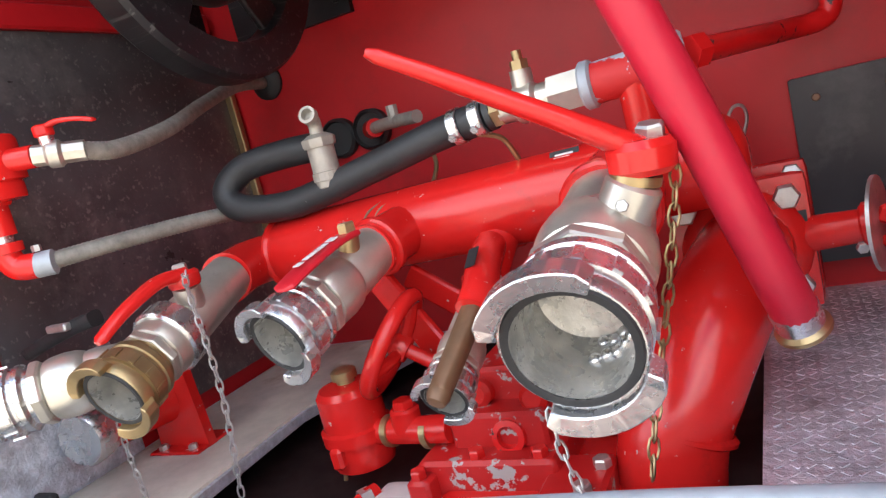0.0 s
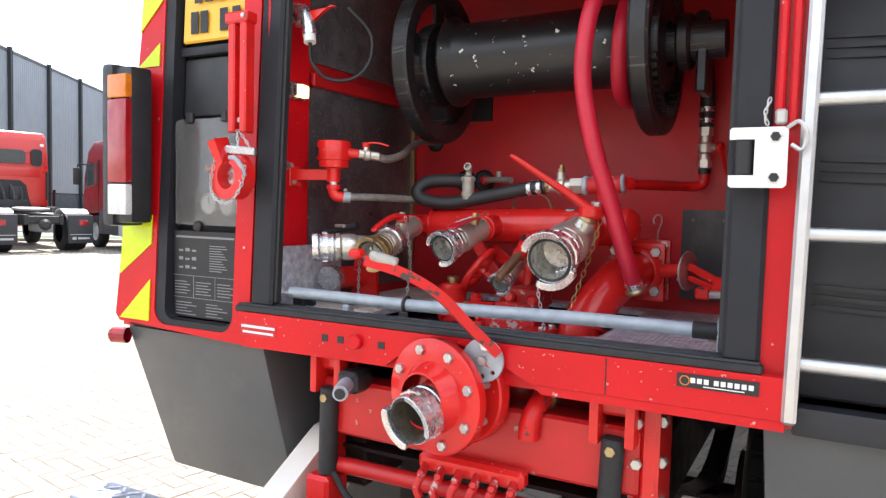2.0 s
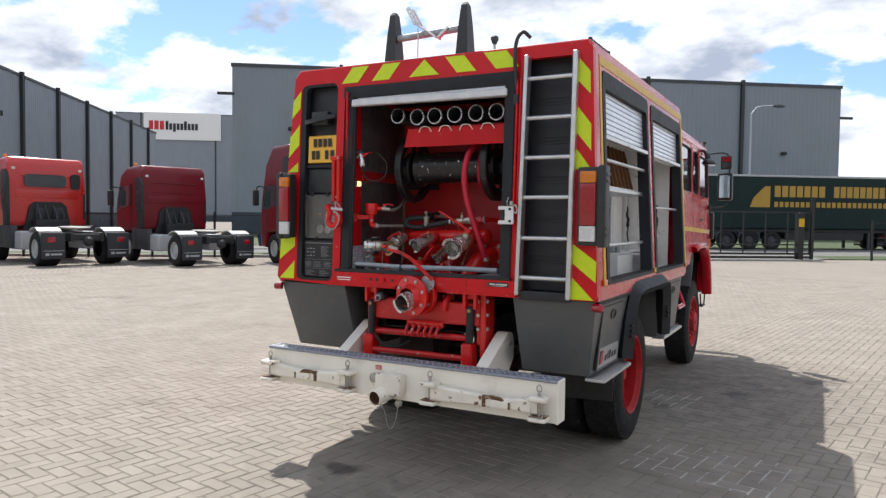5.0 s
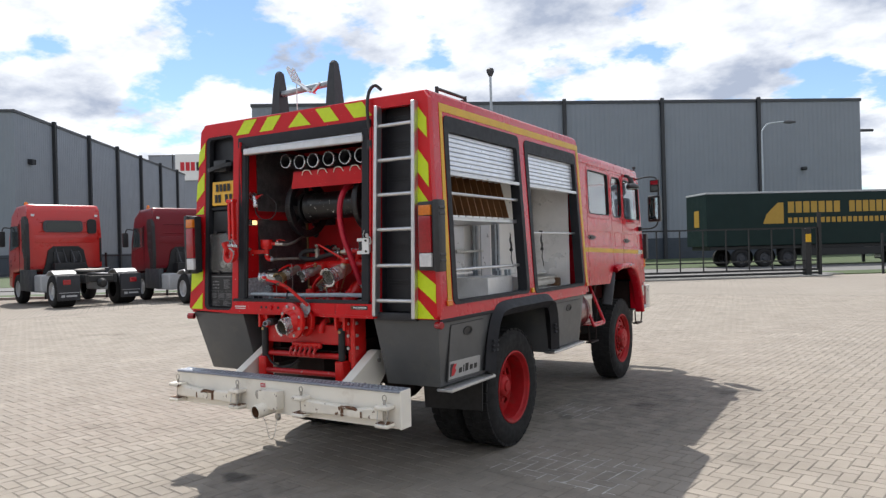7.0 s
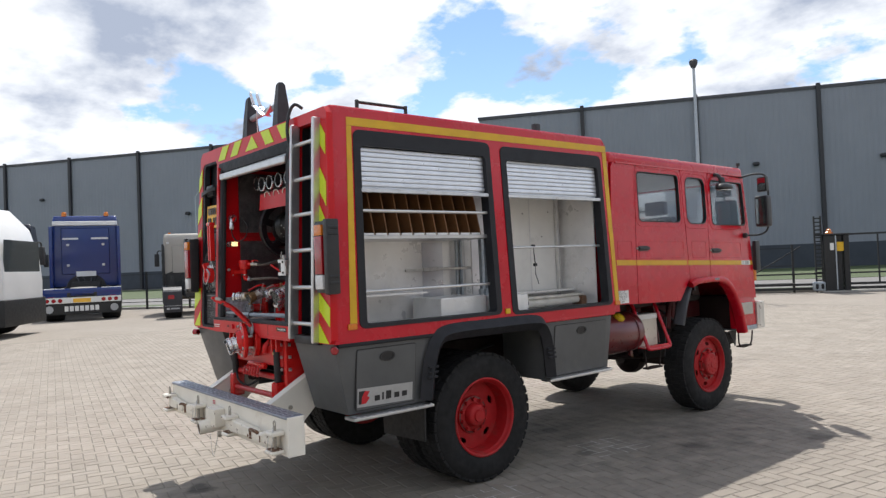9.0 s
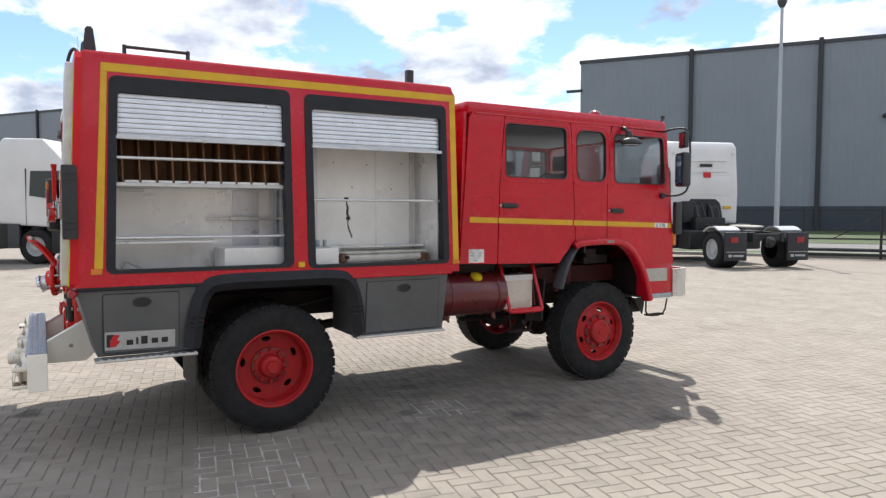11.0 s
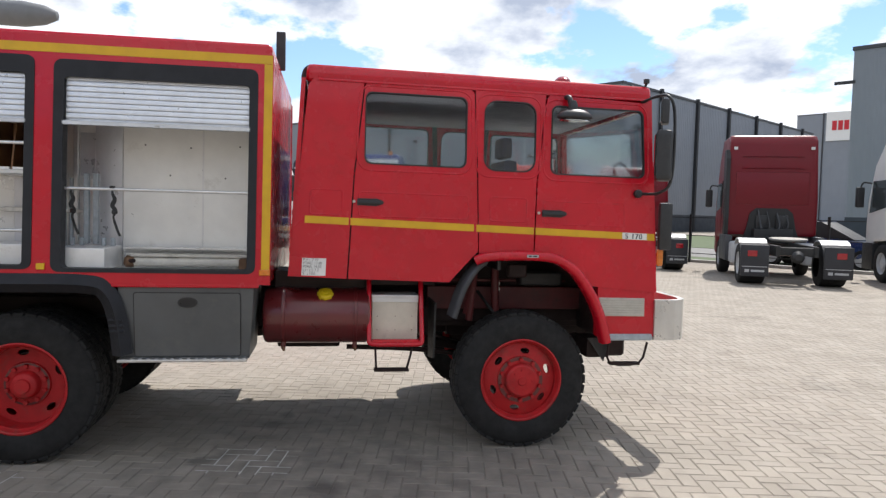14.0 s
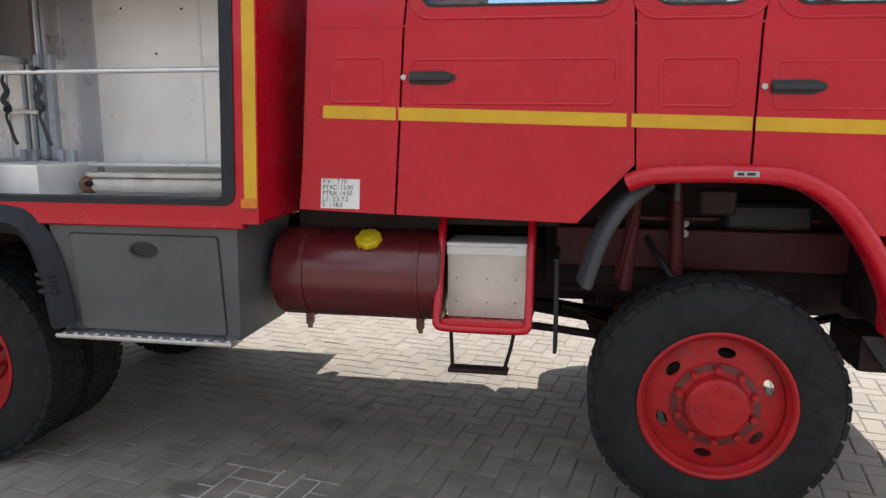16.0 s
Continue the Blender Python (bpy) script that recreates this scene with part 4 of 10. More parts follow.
chain("clamp_chain", [(-0.63, -0.05, 1.755), (-0.632, -0.05, 1.80), (-0.60, -0.05, 1.77), (-0.585, -0.05, 1.75)], STEELM, cl, 0.016, 0.0016)
tube("clamp_cord", [(-0.625, -0.085, 1.725), (-0.60, -0.09, 1.722), (-0.582, -0.085, 1.70), (-0.575, -0.08, 1.675)], 0.006, GALV, cl)

# grey skirts
def skirt_corner(s):
    X = lambda x: XC + s * (x - XC)
    outer = X(1.235)
    bm = bmesh.new()
    top = [(X(0.70 if s > 0 else 0.64), 0.02, 1.20), (outer, 0.03, 1.20), (outer, 0.83, 1.20), (X(0.70 if s > 0 else 0.64), 0.83, 1.20)]
    low = [(X(0.72 if s > 0 else 0.62), 0.15, 0.715), (X(1.165), 0.16, 0.715), (X(1.185), 0.79, 0.715), (X(0.72 if s > 0 else 0.62), 0.79, 0.715)]
    a = [bm.verts.new(p) for p in top]
    b = [bm.verts.new(p) for p in low]
    for k in range(4):
        n = (k + 1) % 4
        bm.faces.new((a[k], a[n], b[n], b[k]))
    bm.faces.new(a)
    bm.faces.new(b[::-1])
    bmesh.ops.recalc_face_normals(bm, faces=bm.faces)
    bevelled(bm, 0.018, 2)
    return part("skirt", bm, SKIRT, truck, "matt grey moulded skirt", 40)


def tilt_in(v):
    return Vector((XC + (v.x - XC) + (v.z - 1.20) * 0.1, v.y, v.z))


sk = skirt_corner(1)
skirt_corner(-1)
def hatch(y0, y1, z0, z1):
    ht = plate("skirt_hatch", rounded((y0, z0), (y1, z1), 0.015, 3), 1.236, 1.242, "x", SKIRT, truck, (), tilt_in, "grey flush hatch")
    plate("hatch_seal", rounded((y0 - 0.006, z0 - 0.006), (y1 + 0.006, z1 + 0.006), 0.018, 3), 1.2335, 1.2375, "x", RUBBER, ht, (), tilt_in)
    ym = (y0 + y1) / 2
    oval = [(ym + 0.062 * math.cos(a), z1 - 0.06 + 0.034 * math.sin(a)) for a in [2 * math.pi * k / 24 for k in range(24)]]
    dish = [(ym + 0.050 * math.cos(a), z1 - 0.06 + 0.024 * math.sin(a)) for a in [2 * math.pi * k / 24 for k in range(24)]]
    catch = plate("recess_catch", oval, 1.2425, 1.249, "x", PLASTIC, ht, [dish], tilt_in, "black oval catch")
    plate("catch_dish", dish, 1.2422, 1.2432, "x", INK, catch, (), tilt_in)
    return ht


hatch(0.20, 0.68, 0.745, 1.145)
mid = bmesh.new()
add_box(mid, (0.70, 2.02, 0.70), (1.235, 2.87, 1.20))
for v in mid.verts:
    if v.co.z < 0.9:
        v.co.x = v.co.x - 0.05 if v.co.x > 1 else v.co.x
        v.co.y = v.co.y - 0.03 if v.co.y > 2.5 else v.co.y
bevelled(mid, 0.02, 2)
part("skirt", mid, SKIRT, truck, "matt grey moulded skirt", 40)
midl = bmesh.new()
add_box(midl, (-1.19, 2.02, 0.70), (-0.66, 2.87, 1.20))
bevelled(midl, 0.02, 2)
part("skirt", midl, SKIRT, truck, "", 40)
hatch(2.12, 2.78, 0.725, 1.14)
logo = plate("maker_sign", [(0.205, 0.765), (0.655, 0.755), (0.655, 0.878), (0.205, 0.89)], 1.243, 1.247, "x", BRUSHED, truck, (), tilt_in, "grey metal sign with a red and black emblem")
plate("emblem", [(0.225, 0.785), (0.27, 0.785), (0.30, 0.82), (0.28, 0.835), (0.30, 0.865), (0.26, 0.87), (0.24, 0.83)], 1.247, 1.2485, "x", SIGN_RED, logo, (), tilt_in)
plate("emblem", [(0.215, 0.785), (0.235, 0.785), (0.238, 0.83), (0.262, 0.872), (0.215, 0.872)], 1.247, 1.2488, "x", INK, logo, (), tilt_in)
bm = bmesh.new()
for k, (y, hgt) in enumerate(((0.34, 0.036), (0.400, 0.050), (0.432, 0.056), (0.500, 0.036), (0.565, 0.036))):
    add_box(bm, (1.247, y, 0.792), (1.2488, y + (0.042 if k != 1 else 0.014), 0.792 + hgt))
part("emblem_bars", bent(bm, tilt_in), INK, logo)
for y0, y1 in ((0.14, 0.80), (2.02, 2.83)):
    st = box("side_step", (1.14, y0, 0.690), (1.27 if y0 < 1 else 1.25, y1, 0.712), ALU, truck, 0.012, None, "narrow chequer aluminium step", 2)
    for k in range(int((y1 - y0) / 0.05)):
        box("tread_bar", (1.19, y0 + 0.03 + k * 0.05, 0.709), (1.26 if y0 < 1 else 1.24, y0 + 0.05 + k * 0.05, 0.716), ALU, st, 0.002)

# dark trim line under the body and flares over the rear wheels
for s in (1, -1):
    X = lambda x: XC + s * (x - XC)
    strip("wheel_flare", [(X(1.225), 0.765, 0.74), (X(1.235), 0.80, 0.98), (X(1.245), 0.86, 1.14), (X(1.25), 0.98, 1.195), (X(1.25), 1.40, 1.20), (X(1.25), 1.84, 1.195), (X(1.245), 1.96, 1.14), (X(1.235), 2.02, 0.98), (X(1.225), 2.05, 0.74)], 0.085, 0.085, TRIM, truck, "dark moulded wheel-arch flare")
    for y, z in ((0.79, 0.90), (0.795, 0.935), (0.80, 0.97), (2.03, 0.90), (2.025, 0.935), (2.02, 0.97)):
        box("flare_rib", (min(X(1.262), X(1.284)), y - 0.045, z - 0.012), (max(X(1.262), X(1.284)), y + 0.045, z + 0.008), TRIM, truck, 0.006)
    box("under_trim", (min(X(1.19), X(1.252)), 0.05, 1.175), (max(X(1.19), X(1.252)), 0.84, 1.205), TRIM, truck, 0.006)
    box("under_trim", (min(X(1.19), X(1.252)), 1.98, 1.178), (max(X(1.19), X(1.252)), 2.90, 1.204), TRIM if s < 0 else RED, truck, 0.006)
    # arch lining and mud flap
    box("arch_lining", (min(X(0.55), X(1.20)), 0.83, 1.15), (max(X(0.55), X(1.20)), 2.02, 1.19), CHASSIS, truck, 0.004)
    plate("mud_flap", [(0.62, 0.40), (1.14, 0.42), (1.15, 0.72), (0.60, 0.72)] if s > 0 else [(-1.10, 0.42), (-0.58, 0.40), (-0.56, 0.72), (-1.11, 0.72)], 0.80, 0.812, "y", RUBBER, truck)

# ---- wheels ----
def tread_bm(x0, x1, r, n, s):
    bm = bmesh.new()
    w = x1 - x0
    for k in range(n):
        for lane, (a, b, sh) in enumerate(((0.0, 0.30, 0.0), (0.34, 0.66, 0.5), (0.70, 1.0, 0.0))):
            t = 2 * math.pi * (k + sh) / n
            m = Matrix.Rotation(t, 4, "X")
            hw = math.pi * r / n * 0.80
            add_box(bm, (x0 + w * a, -hw, r - 0.03), (x0 + w * b, hw, r - 0.007), m)
    return bm


def wheel(x_out, y, s, deep):
    """One wheel, its outer face at x_out; s: side."""
    R, W = 0.50, 0.275
    X = lambda d: x_out - s * d
    w = empty("wheel", "", "")
    w.parent = truck
    prof = [(0.30, 0.015), (0.33, 0.004), (0.40, 0.0), (0.452, 0.012), (0.480, 0.03), (0.489, 0.05), (0.489, W - 0.05), (0.480, W - 0.03), (0.452, W - 0.012), (0.40, W), (0.33, W - 0.004), (0.30, W - 0.015)]
    lathe("tyre", (x_out, y, R), (-s, 0, 0), prof, TYRE, w, 48, "black block-tread tyre")
    bm = tread_bm(min(X(0.022), X(W - 0.022)), max(X(0.022), X(W - 0.022)), R, 40, s)
    bm.transform(Matrix.Translation((0, y, R)))
    bevelled(bm, 0.004)
    part("tread", bm, TYRE, w)
    # rim: barrel, dished disc with hand holes, hub
    lathe("rim", (x_out, y, R), (-s, 0, 0), [(0.300, 0.020), (0.303, 0.008), (0.294, 0.004), (0.284, 0.012), (0.280, 0.03), (0.268, 0.045), (0.262, W - 0.06), (0.285, W - 0.02), (0.30, W - 0.02)], RED_RIM, w, 48, "red painted steel rim")
    depth = 0.165 if deep else 0.065
    holes = []
    for k in range(5 if deep else 6):
        a = 2 * math.pi * (k + 0.35) / (5 if deep else 6)
        cx, cy = 0.212 * math.cos(a), 0.212 * math.sin(a)
        loop = []
        for q in range(10):
            b = 2 * math.pi * q / 10
            u, v = 0.021 * math.cos(b), 0.036 * math.sin(b)
            loop.append((cx + u * math.cos(a) - v * math.sin(a), cy + u * math.sin(a) + v * math.cos(a)))
        holes.append(loop)
    disc = plate_bm([(0.266 * math.cos(2 * math.pi * q / 40), 0.266 * math.sin(2 * math.pi * q / 40)) for q in range(40)], holes, 0, 0.012, "x")
    for v in disc.verts:
        r = math.hypot(v.co.y, v.co.z)
        rise = 0.03 * (1 - min(1, abs(r - 0.16) / 0.1)) if not deep else -0.02 * (1 - r / 0.266)
        v.co = Vector((X(depth) - s * v.co.x + s * rise, y + v.co.y, R + v.co.z))
    part("wheel_disc", disc, RED_RIM, w)
    lathe("brake_drum", (X(depth + 0.03), y, R), (-s, 0, 0), [(0, 0), (0.205, 0), (0.205, 0.12), (0, 0.12)], CHASSIS, w, 24)
    if deep:
        lathe("hub", (X(depth + 0.01), y, R), (s, 0, 0), [(0.15, 0), (0.145, 0.02), (0.095, 0.03), (0.085, 0.075), (0.075, 0.085), (0.05, 0.09), (0.045, 0.105), (0, 0.107)], RED_RIM, w, 28, "dusty red hub")
        nr = 0.122
    else:
        lathe("hub", (X(depth + 0.0), y, R), (s, 0, 0), [(0.175, 0), (0.17, 0.03), (0.125, 0.035), (0.118, 0.075), (0.105, 0.085), (0.035, 0.088), (0.03, 0.094), (0, 0.094)], RED_RIM, w, 32, "dusty red hub")
        nr = 0.148
        for k in range(8):
            a = 2 * math.pi * k / 8
            bolt((X(depth - 0.084), y + 0.075 * math.cos(a), R + 0.075 * math.sin(a)), (s, 0, 0), 0.011, RED_RIM, w, 0.006)
    # dark ring stands in for the shade between the wheel nuts
    lathe("nut_ring", (X(depth - (0.0 if deep else 0.029)), y, R), (s, 0, 0), [(nr - 0.020, 0), (nr - 0.020, 0.004 if not deep else 0.016), (nr + 0.020, 0.004 if not deep else 0.012), (nr + 0.020, 0)], RED_DARK, w, 36)
    for k in range(10):
        a = 2 * math.pi * (k + 0.5) / 10
        bolt((X(depth - (0.008 if deep else 0.028)), y + nr * math.cos(a), R + nr * math.sin(a)), (s, 0, 0), 0.016, RED_RIM, w, 0.03)
    return w


for s in (1, -1):
    X = lambda x: XC + s * (x - XC)
    wheel(X(1.150), 1.39, s, True)
    wheel(X(0.855), 1.39, s, True)
    wheel(X(1.055), 4.75, s, False)

# ---- chassis ----
for x in (-0.37, 0.41):
    box("frame_rail", (x - 0.04, 0.15, 0.80), (x + 0.04, 5.60, 1.02), CHASSIS, truck, 0.008, None, "dusty dark red chassis rail")
for y, r in ((1.39, 0.07), (4.76, 0.06)):
    cyl("axle", (-0.95, y, 0.50), (0.98, y, 0.50), r, CHASSIS, truck, seg=16)
    lathe("differential", (0.02, y - 0.2, 0.50), (0, 1, 0), [(0, 0), (0.06, 0), (0.10, 0.05), (0.18, 0.12), (0.19, 0.2), (0.17, 0.28), (0.08, 0.36), (0, 0.38)], CHASSIS, truck, 20)
    for x in (-0.40, 0.44):
        for k in range(4):
            strip("leaf_spring", [(x, y - 0.62 + 0.1 * k, 0.74 - 0.03 * k + 0.0), (x, y, 0.60 - 0.018 * k), (x, y + 0.62 - 0.1 * k, 0.74 - 0.03 * k)], 0.075, 0.015, CHASSIS, truck)
cyl("prop_shaft", (0.03, 1.6, 0.56), (0.03, 3.0, 0.72), 0.045, CHASSIS, truck)
cyl("prop_shaft", (0.03, 3.4, 0.72), (0.06, 4.6, 0.56), 0.045, CHASSIS, truck)
box("transfer_case", (-0.22, 2.95, 0.60), (0.28, 3.45, 0.92), CHASSIS, truck, 0.04, None, "", 2)
box("gearbox", (-0.25, 3.5, 0.72), (0.28, 4.4, 1.15), CHASSIS, truck, 0.05, None, "", 2)
box("engine", (-0.30, 4.3, 0.70), (0.33, 5.5, 1.25), CHASSIS, truck, 0.05, None, "", 2)
box("arch_inner", (0.44, 4.05, 0.85), (0.50, 5.40, 1.42), CHASSIS, truck, 0.006)
box("arch_inner", (-0.46, 4.05, 0.85), (-0.40, 5.40, 1.42), CHASSIS, truck, 0.006)
box("arch_top", (0.44, 4.15, 1.385), (1.06, 5.20, 1.41), CHASSIS, truck, 0.004)
tube("drag_link", [(0.35, 3.5, 0.62), (0.36, 4.05, 0.60), (0.38, 4.6, 0.54)], 0.02, CHASSIS, truck)
tube("air_line", [(0.46, 0.9, 0.95), (0.50, 1.2, 0.85), (0.48, 1.7, 0.88), (0.50, 2.1, 0.95)], 0.012, PLASTIC, truck)
box("arch_rail", (0.52, 4.10, 0.96), (0.60, 5.40, 1.14), ARCH_RED, truck, 0.008, None, "dark red chassis rail in the arch")
cyl("cab_strut", (0.78, 4.40, 0.90), (0.80, 4.44, 1.42), 0.028, ARCH_RED, truck, seg=14)
box("air_box", (0.60, 4.80, 1.16), (0.74, 5.14, 1.27), RUBBER, truck, 0.04, None, "", 3)
box("bracket", (0.60, 4.28, 1.18), (0.64, 5.20, 1.20), ARCH_RED, truck, 0.004)
for z in (1.12, 1.165):
    lathe("tag", (0.60, 4.66, z), (1, 0, 0), [(0.018, 0), (0.018, 0.004), (0, 0.004)], WHITE, truck, 10)
tube("brake_hose", [(0.60, 4.50, 1.10), (0.70, 4.55, 1.02), (0.78, 4.66, 0.86), (0.80, 4.74, 0.70)], 0.012, RUBBER, truck, 8)
box("valve_block", (0.86, 4.66, 1.24), (0.93, 4.80, 1.34), CHASSIS, truck, 0.01)
beam("strut", (0.78, 4.37, 0.95), (0.86, 4.45, 1.40), 0.03, 0.03, ARCH_RED, truck)

# fuel tank, step box, folding step
lathe("fuel_tank", (0.84, 2.90, 0.945), (0, 1, 0), [(0, 0), (0.165, 0.0), (0.19, 0.012), (0.198, 0.03), (0.198, 0.715), (0.19, 0.735), (0.165, 0.745), (0, 0.745)], RED_DARK, truck, 36, "dark red cylindrical fuel tank")
for y in (3.03, 3.53):
    lathe("tank_strap", (0.84, y, 0.945), (0, 1, 0), [(0.199, 0), (0.204, 0.002), (0.204, 0.022), (0.199, 0.024)], RED_DARK, truck, 36)
    box("strap_foot", (0.90, y - 0.004, 0.715), (0.935, y + 0.028, 0.775), RED_DARK, truck, 0.006)
    bolt((0.925, y + 0.012, 0.735), (0.4, 0.2, -1), 0.011, BRONZE, truck, 0.035)
cap = lathe("filler_cap", (0.95, 3.33, 1.095), (0.55, 0, 0.83), [(0.040, -0.05), (0.040, 0.0), (0.050, 0.004), (0.052, 0.010), (0.052, 0.026), (0.046, 0.036), (0.022, 0.038), (0.020, 0.044), (0, 0.044)], CAP_YELLOW, truck, 24, "yellow filler cap", 30)
for k in range(8):
    a = 2 * math.pi * k / 8
    bm = bmesh.new()
    add_box(bm, (-0.009, 0.046, 0.006), (0.009, 0.056, 0.028), axis_matrix((0.95, 3.33, 1.095), (0.55, 0, 0.83)) @ Matrix.Rotation(a, 4, "Z"))
    part("cap_lobe", bevelled(bm, 0.003), CAP_YELLOW, cap)
lathe("filler_neck", (0.925, 3.33, 1.058), (0.55, 0, 0.83), [(0.062, 0), (0.058, 0.012), (0.046, 0.03), (0.044, 0.04)], RED_DARK, truck, 24)
stp = tube("step_box", [(0.86, 3.638, 1.225), (0.895, 3.638, 1.19), (0.965, 3.638, 1.02), (1.045, 3.638, 0.82), (1.058, 3.642, 0.782), (1.060, 3.675, 0.770), (1.060, 3.82, 0.768), (1.060, 3.975, 0.770), (1.058, 4.008, 0.782), (1.045, 4.012, 0.82), (0.965, 4.012, 1.02), (0.895, 4.012, 1.19), (0.86, 4.012, 1.225)], 0.017, RED, truck, 14, "red tubular step frame round a cream box")
plate("perforated_tread", rounded((0.90, 3.645), (1.055, 4.005), 0.005, 1), 0.772, 0.780, "z", RED, stp, [[(0.925 + a * 0.045 + 0.010 * math.cos(t), 3.675 + b * 0.05 + (0.025 if a % 2 else 0) + 0.010 * math.sin(t)) for t in [2 * math.pi * q / 8 for q in range(8)]] for a in range(3) for b in range(6)])
box("tread_lip", (1.050, 3.66, 0.772), (1.062, 3.99, 0.805), RED, stp, 0.004)
for y0 in (3.622, 4.022):
    plate("step_cheek", [(0.72, 1.20), (0.87, 1.20), (0.93, 0.80), (0.72, 0.79)], y0 - 0.004, y0 + 0.004, "y", RED_DARK, stp)
cbx = box("box_body", (0.72, 3.662, 0.782), (0.925, 3.992, 1.085), CREAM, stp, 0.008, None, "dirty cream box", 2)
# white top and upper front strip on the cream box
box("box_lid", (0.71, 3.656, 1.086), (0.931, 3.998, 1.104), WHITE, cbx, 0.004)
box("box_lid_edge", (0.9255, 3.660, 1.052), (0.931, 3.994, 1.086), WHITE, cbx, 0.002)
for y in (3.70, 3.83, 3.95):
    for z in (0.85, 0.95):
        lathe("screw", (0.925, y, z), (1, 0, 0), [(0.004, 0), (0.003, 0.002), (0, 0.002)], BRONZE, cbx, 6)
tube("folding_step", [(0.98, 3.685, 0.765), (0.985, 3.69, 0.68), (0.99, 3.695, 0.585)], 0.008, CHASSIS, truck)
tube("folding_step", [(0.98, 3.955, 0.765), (0.985, 3.94, 0.68), (0.99, 3.915, 0.585)], 0.008, CHASSIS, truck)
box("folding_tread", (0.95, 3.68, 0.565), (1.02, 3.93, 0.583), CHASSIS, truck, 0.004)
plate("front_flap", [(0.66, 0.60), (0.92, 0.64), (0.96, 1.05), (0.62, 1.05)], 4.11, 4.125, "y", RUBBER, truck)
part("mud_wing", sweep_bm(smooth_path([Vector(p) for p in ((1.00, 4.45, 1.365), (1.03, 4.37, 1.30), (1.04, 4.285, 1.16), (1.03, 4.225, 0.965))], 8), rounded((-0.06, -0.022), (0.06, 0.022), 0.02, 3)), GUARD, truck, "grey curved mudguard roll", 45)
cyl("wing_strut", (0.70, 4.62, 0.95), (0.72, 4.60, 1.40), 0.030, ARCH_RED, truck, seg=14)
# unseen block added to make the shadow under the bumper solid
box("front_crossmember", (-0.85, 5.55, 0.55), (0.45, 5.80, 0.82), CHASSIS, truck, 0.02)
box("step_bracket", (0.60, 5.28, 0.64), (0.94, 5.46, 0.775), CHASSIS, truck, 0.02, None, "", 2)
# dark blocks added to close off daylight under the cab
box("cab_mount", (0.45, 2.97, 1.12), (0.84, 3.62, 1.262), CHASSIS, truck, 0.006)
box("cab_mount", (0.45, 3.62, 1.17), (0.88, 4.12, 1.262), CHASSIS, truck, 0.006)

# ---- cab ----
def cabfn(v):
    k = v.z - 1.25
    return Vector((XC + (v.x - XC) * (1 - 0.028 * k - 0.010 * max(0, v.y - 4.6)), v.y - (0.055 * max(0, k) * max(0, (v.y - 5.3) / 0.45)) + 0.05 * max(0, k) * max(0, min(1, (3.6 - v.y) / 0.5)), v.z - 0.010 * (v.y - 3.2)))


CW = 1.085
W1, W2, W3 = ((3.58, 2.035), (4.295, 2.528)), ((4.42, 2.025), (4.80, 2.52)), ((4.915, 2.02), (5.67, 2.512))
panels = [
    ("cab_quarter", [(3.074, 1.245), (3.472, 1.235), (3.50, 1.95), (3.565, 2.59), (3.172, 2.60), (3.132, 2.55)], []),
    ("cab_door", [(3.482, 1.235), (4.19, 1.225), (4.395, 1.45), (4.375, 1.95), (4.345, 2.56), (4.32, 2.59), (3.60, 2.60), (3.574, 2.57), (3.51, 1.95)], [rounded(*W1, 0.05)]),
    ("cab_pillar", [(4.403, 1.42), (4.80, 1.42), (4.812, 1.95), (4.87, 2.585), (4.352, 2.59), (4.385, 1.95)], [rounded(*W2, 0.09)]),
    ("cab_door", [(4.810, 1.42), (5.02, 1.39), (5.20, 1.22), (5.755, 1.18), (5.755, 2.0), (5.725, 2.57), (4.90, 2.585), (4.88, 2.56), (4.822, 1.95)], [rounded(*W3, 0.05)]),
]


def bead(name, loop, x, r, mat, parent):
    """A pressed bead that runs round a loop on a cab side."""
    pts = [cabfn(Vector((x, u, v))) for u, v in loop]
    return part(name, sweep_bm(pts, ring(r, 8), True), mat, parent, "", 60)


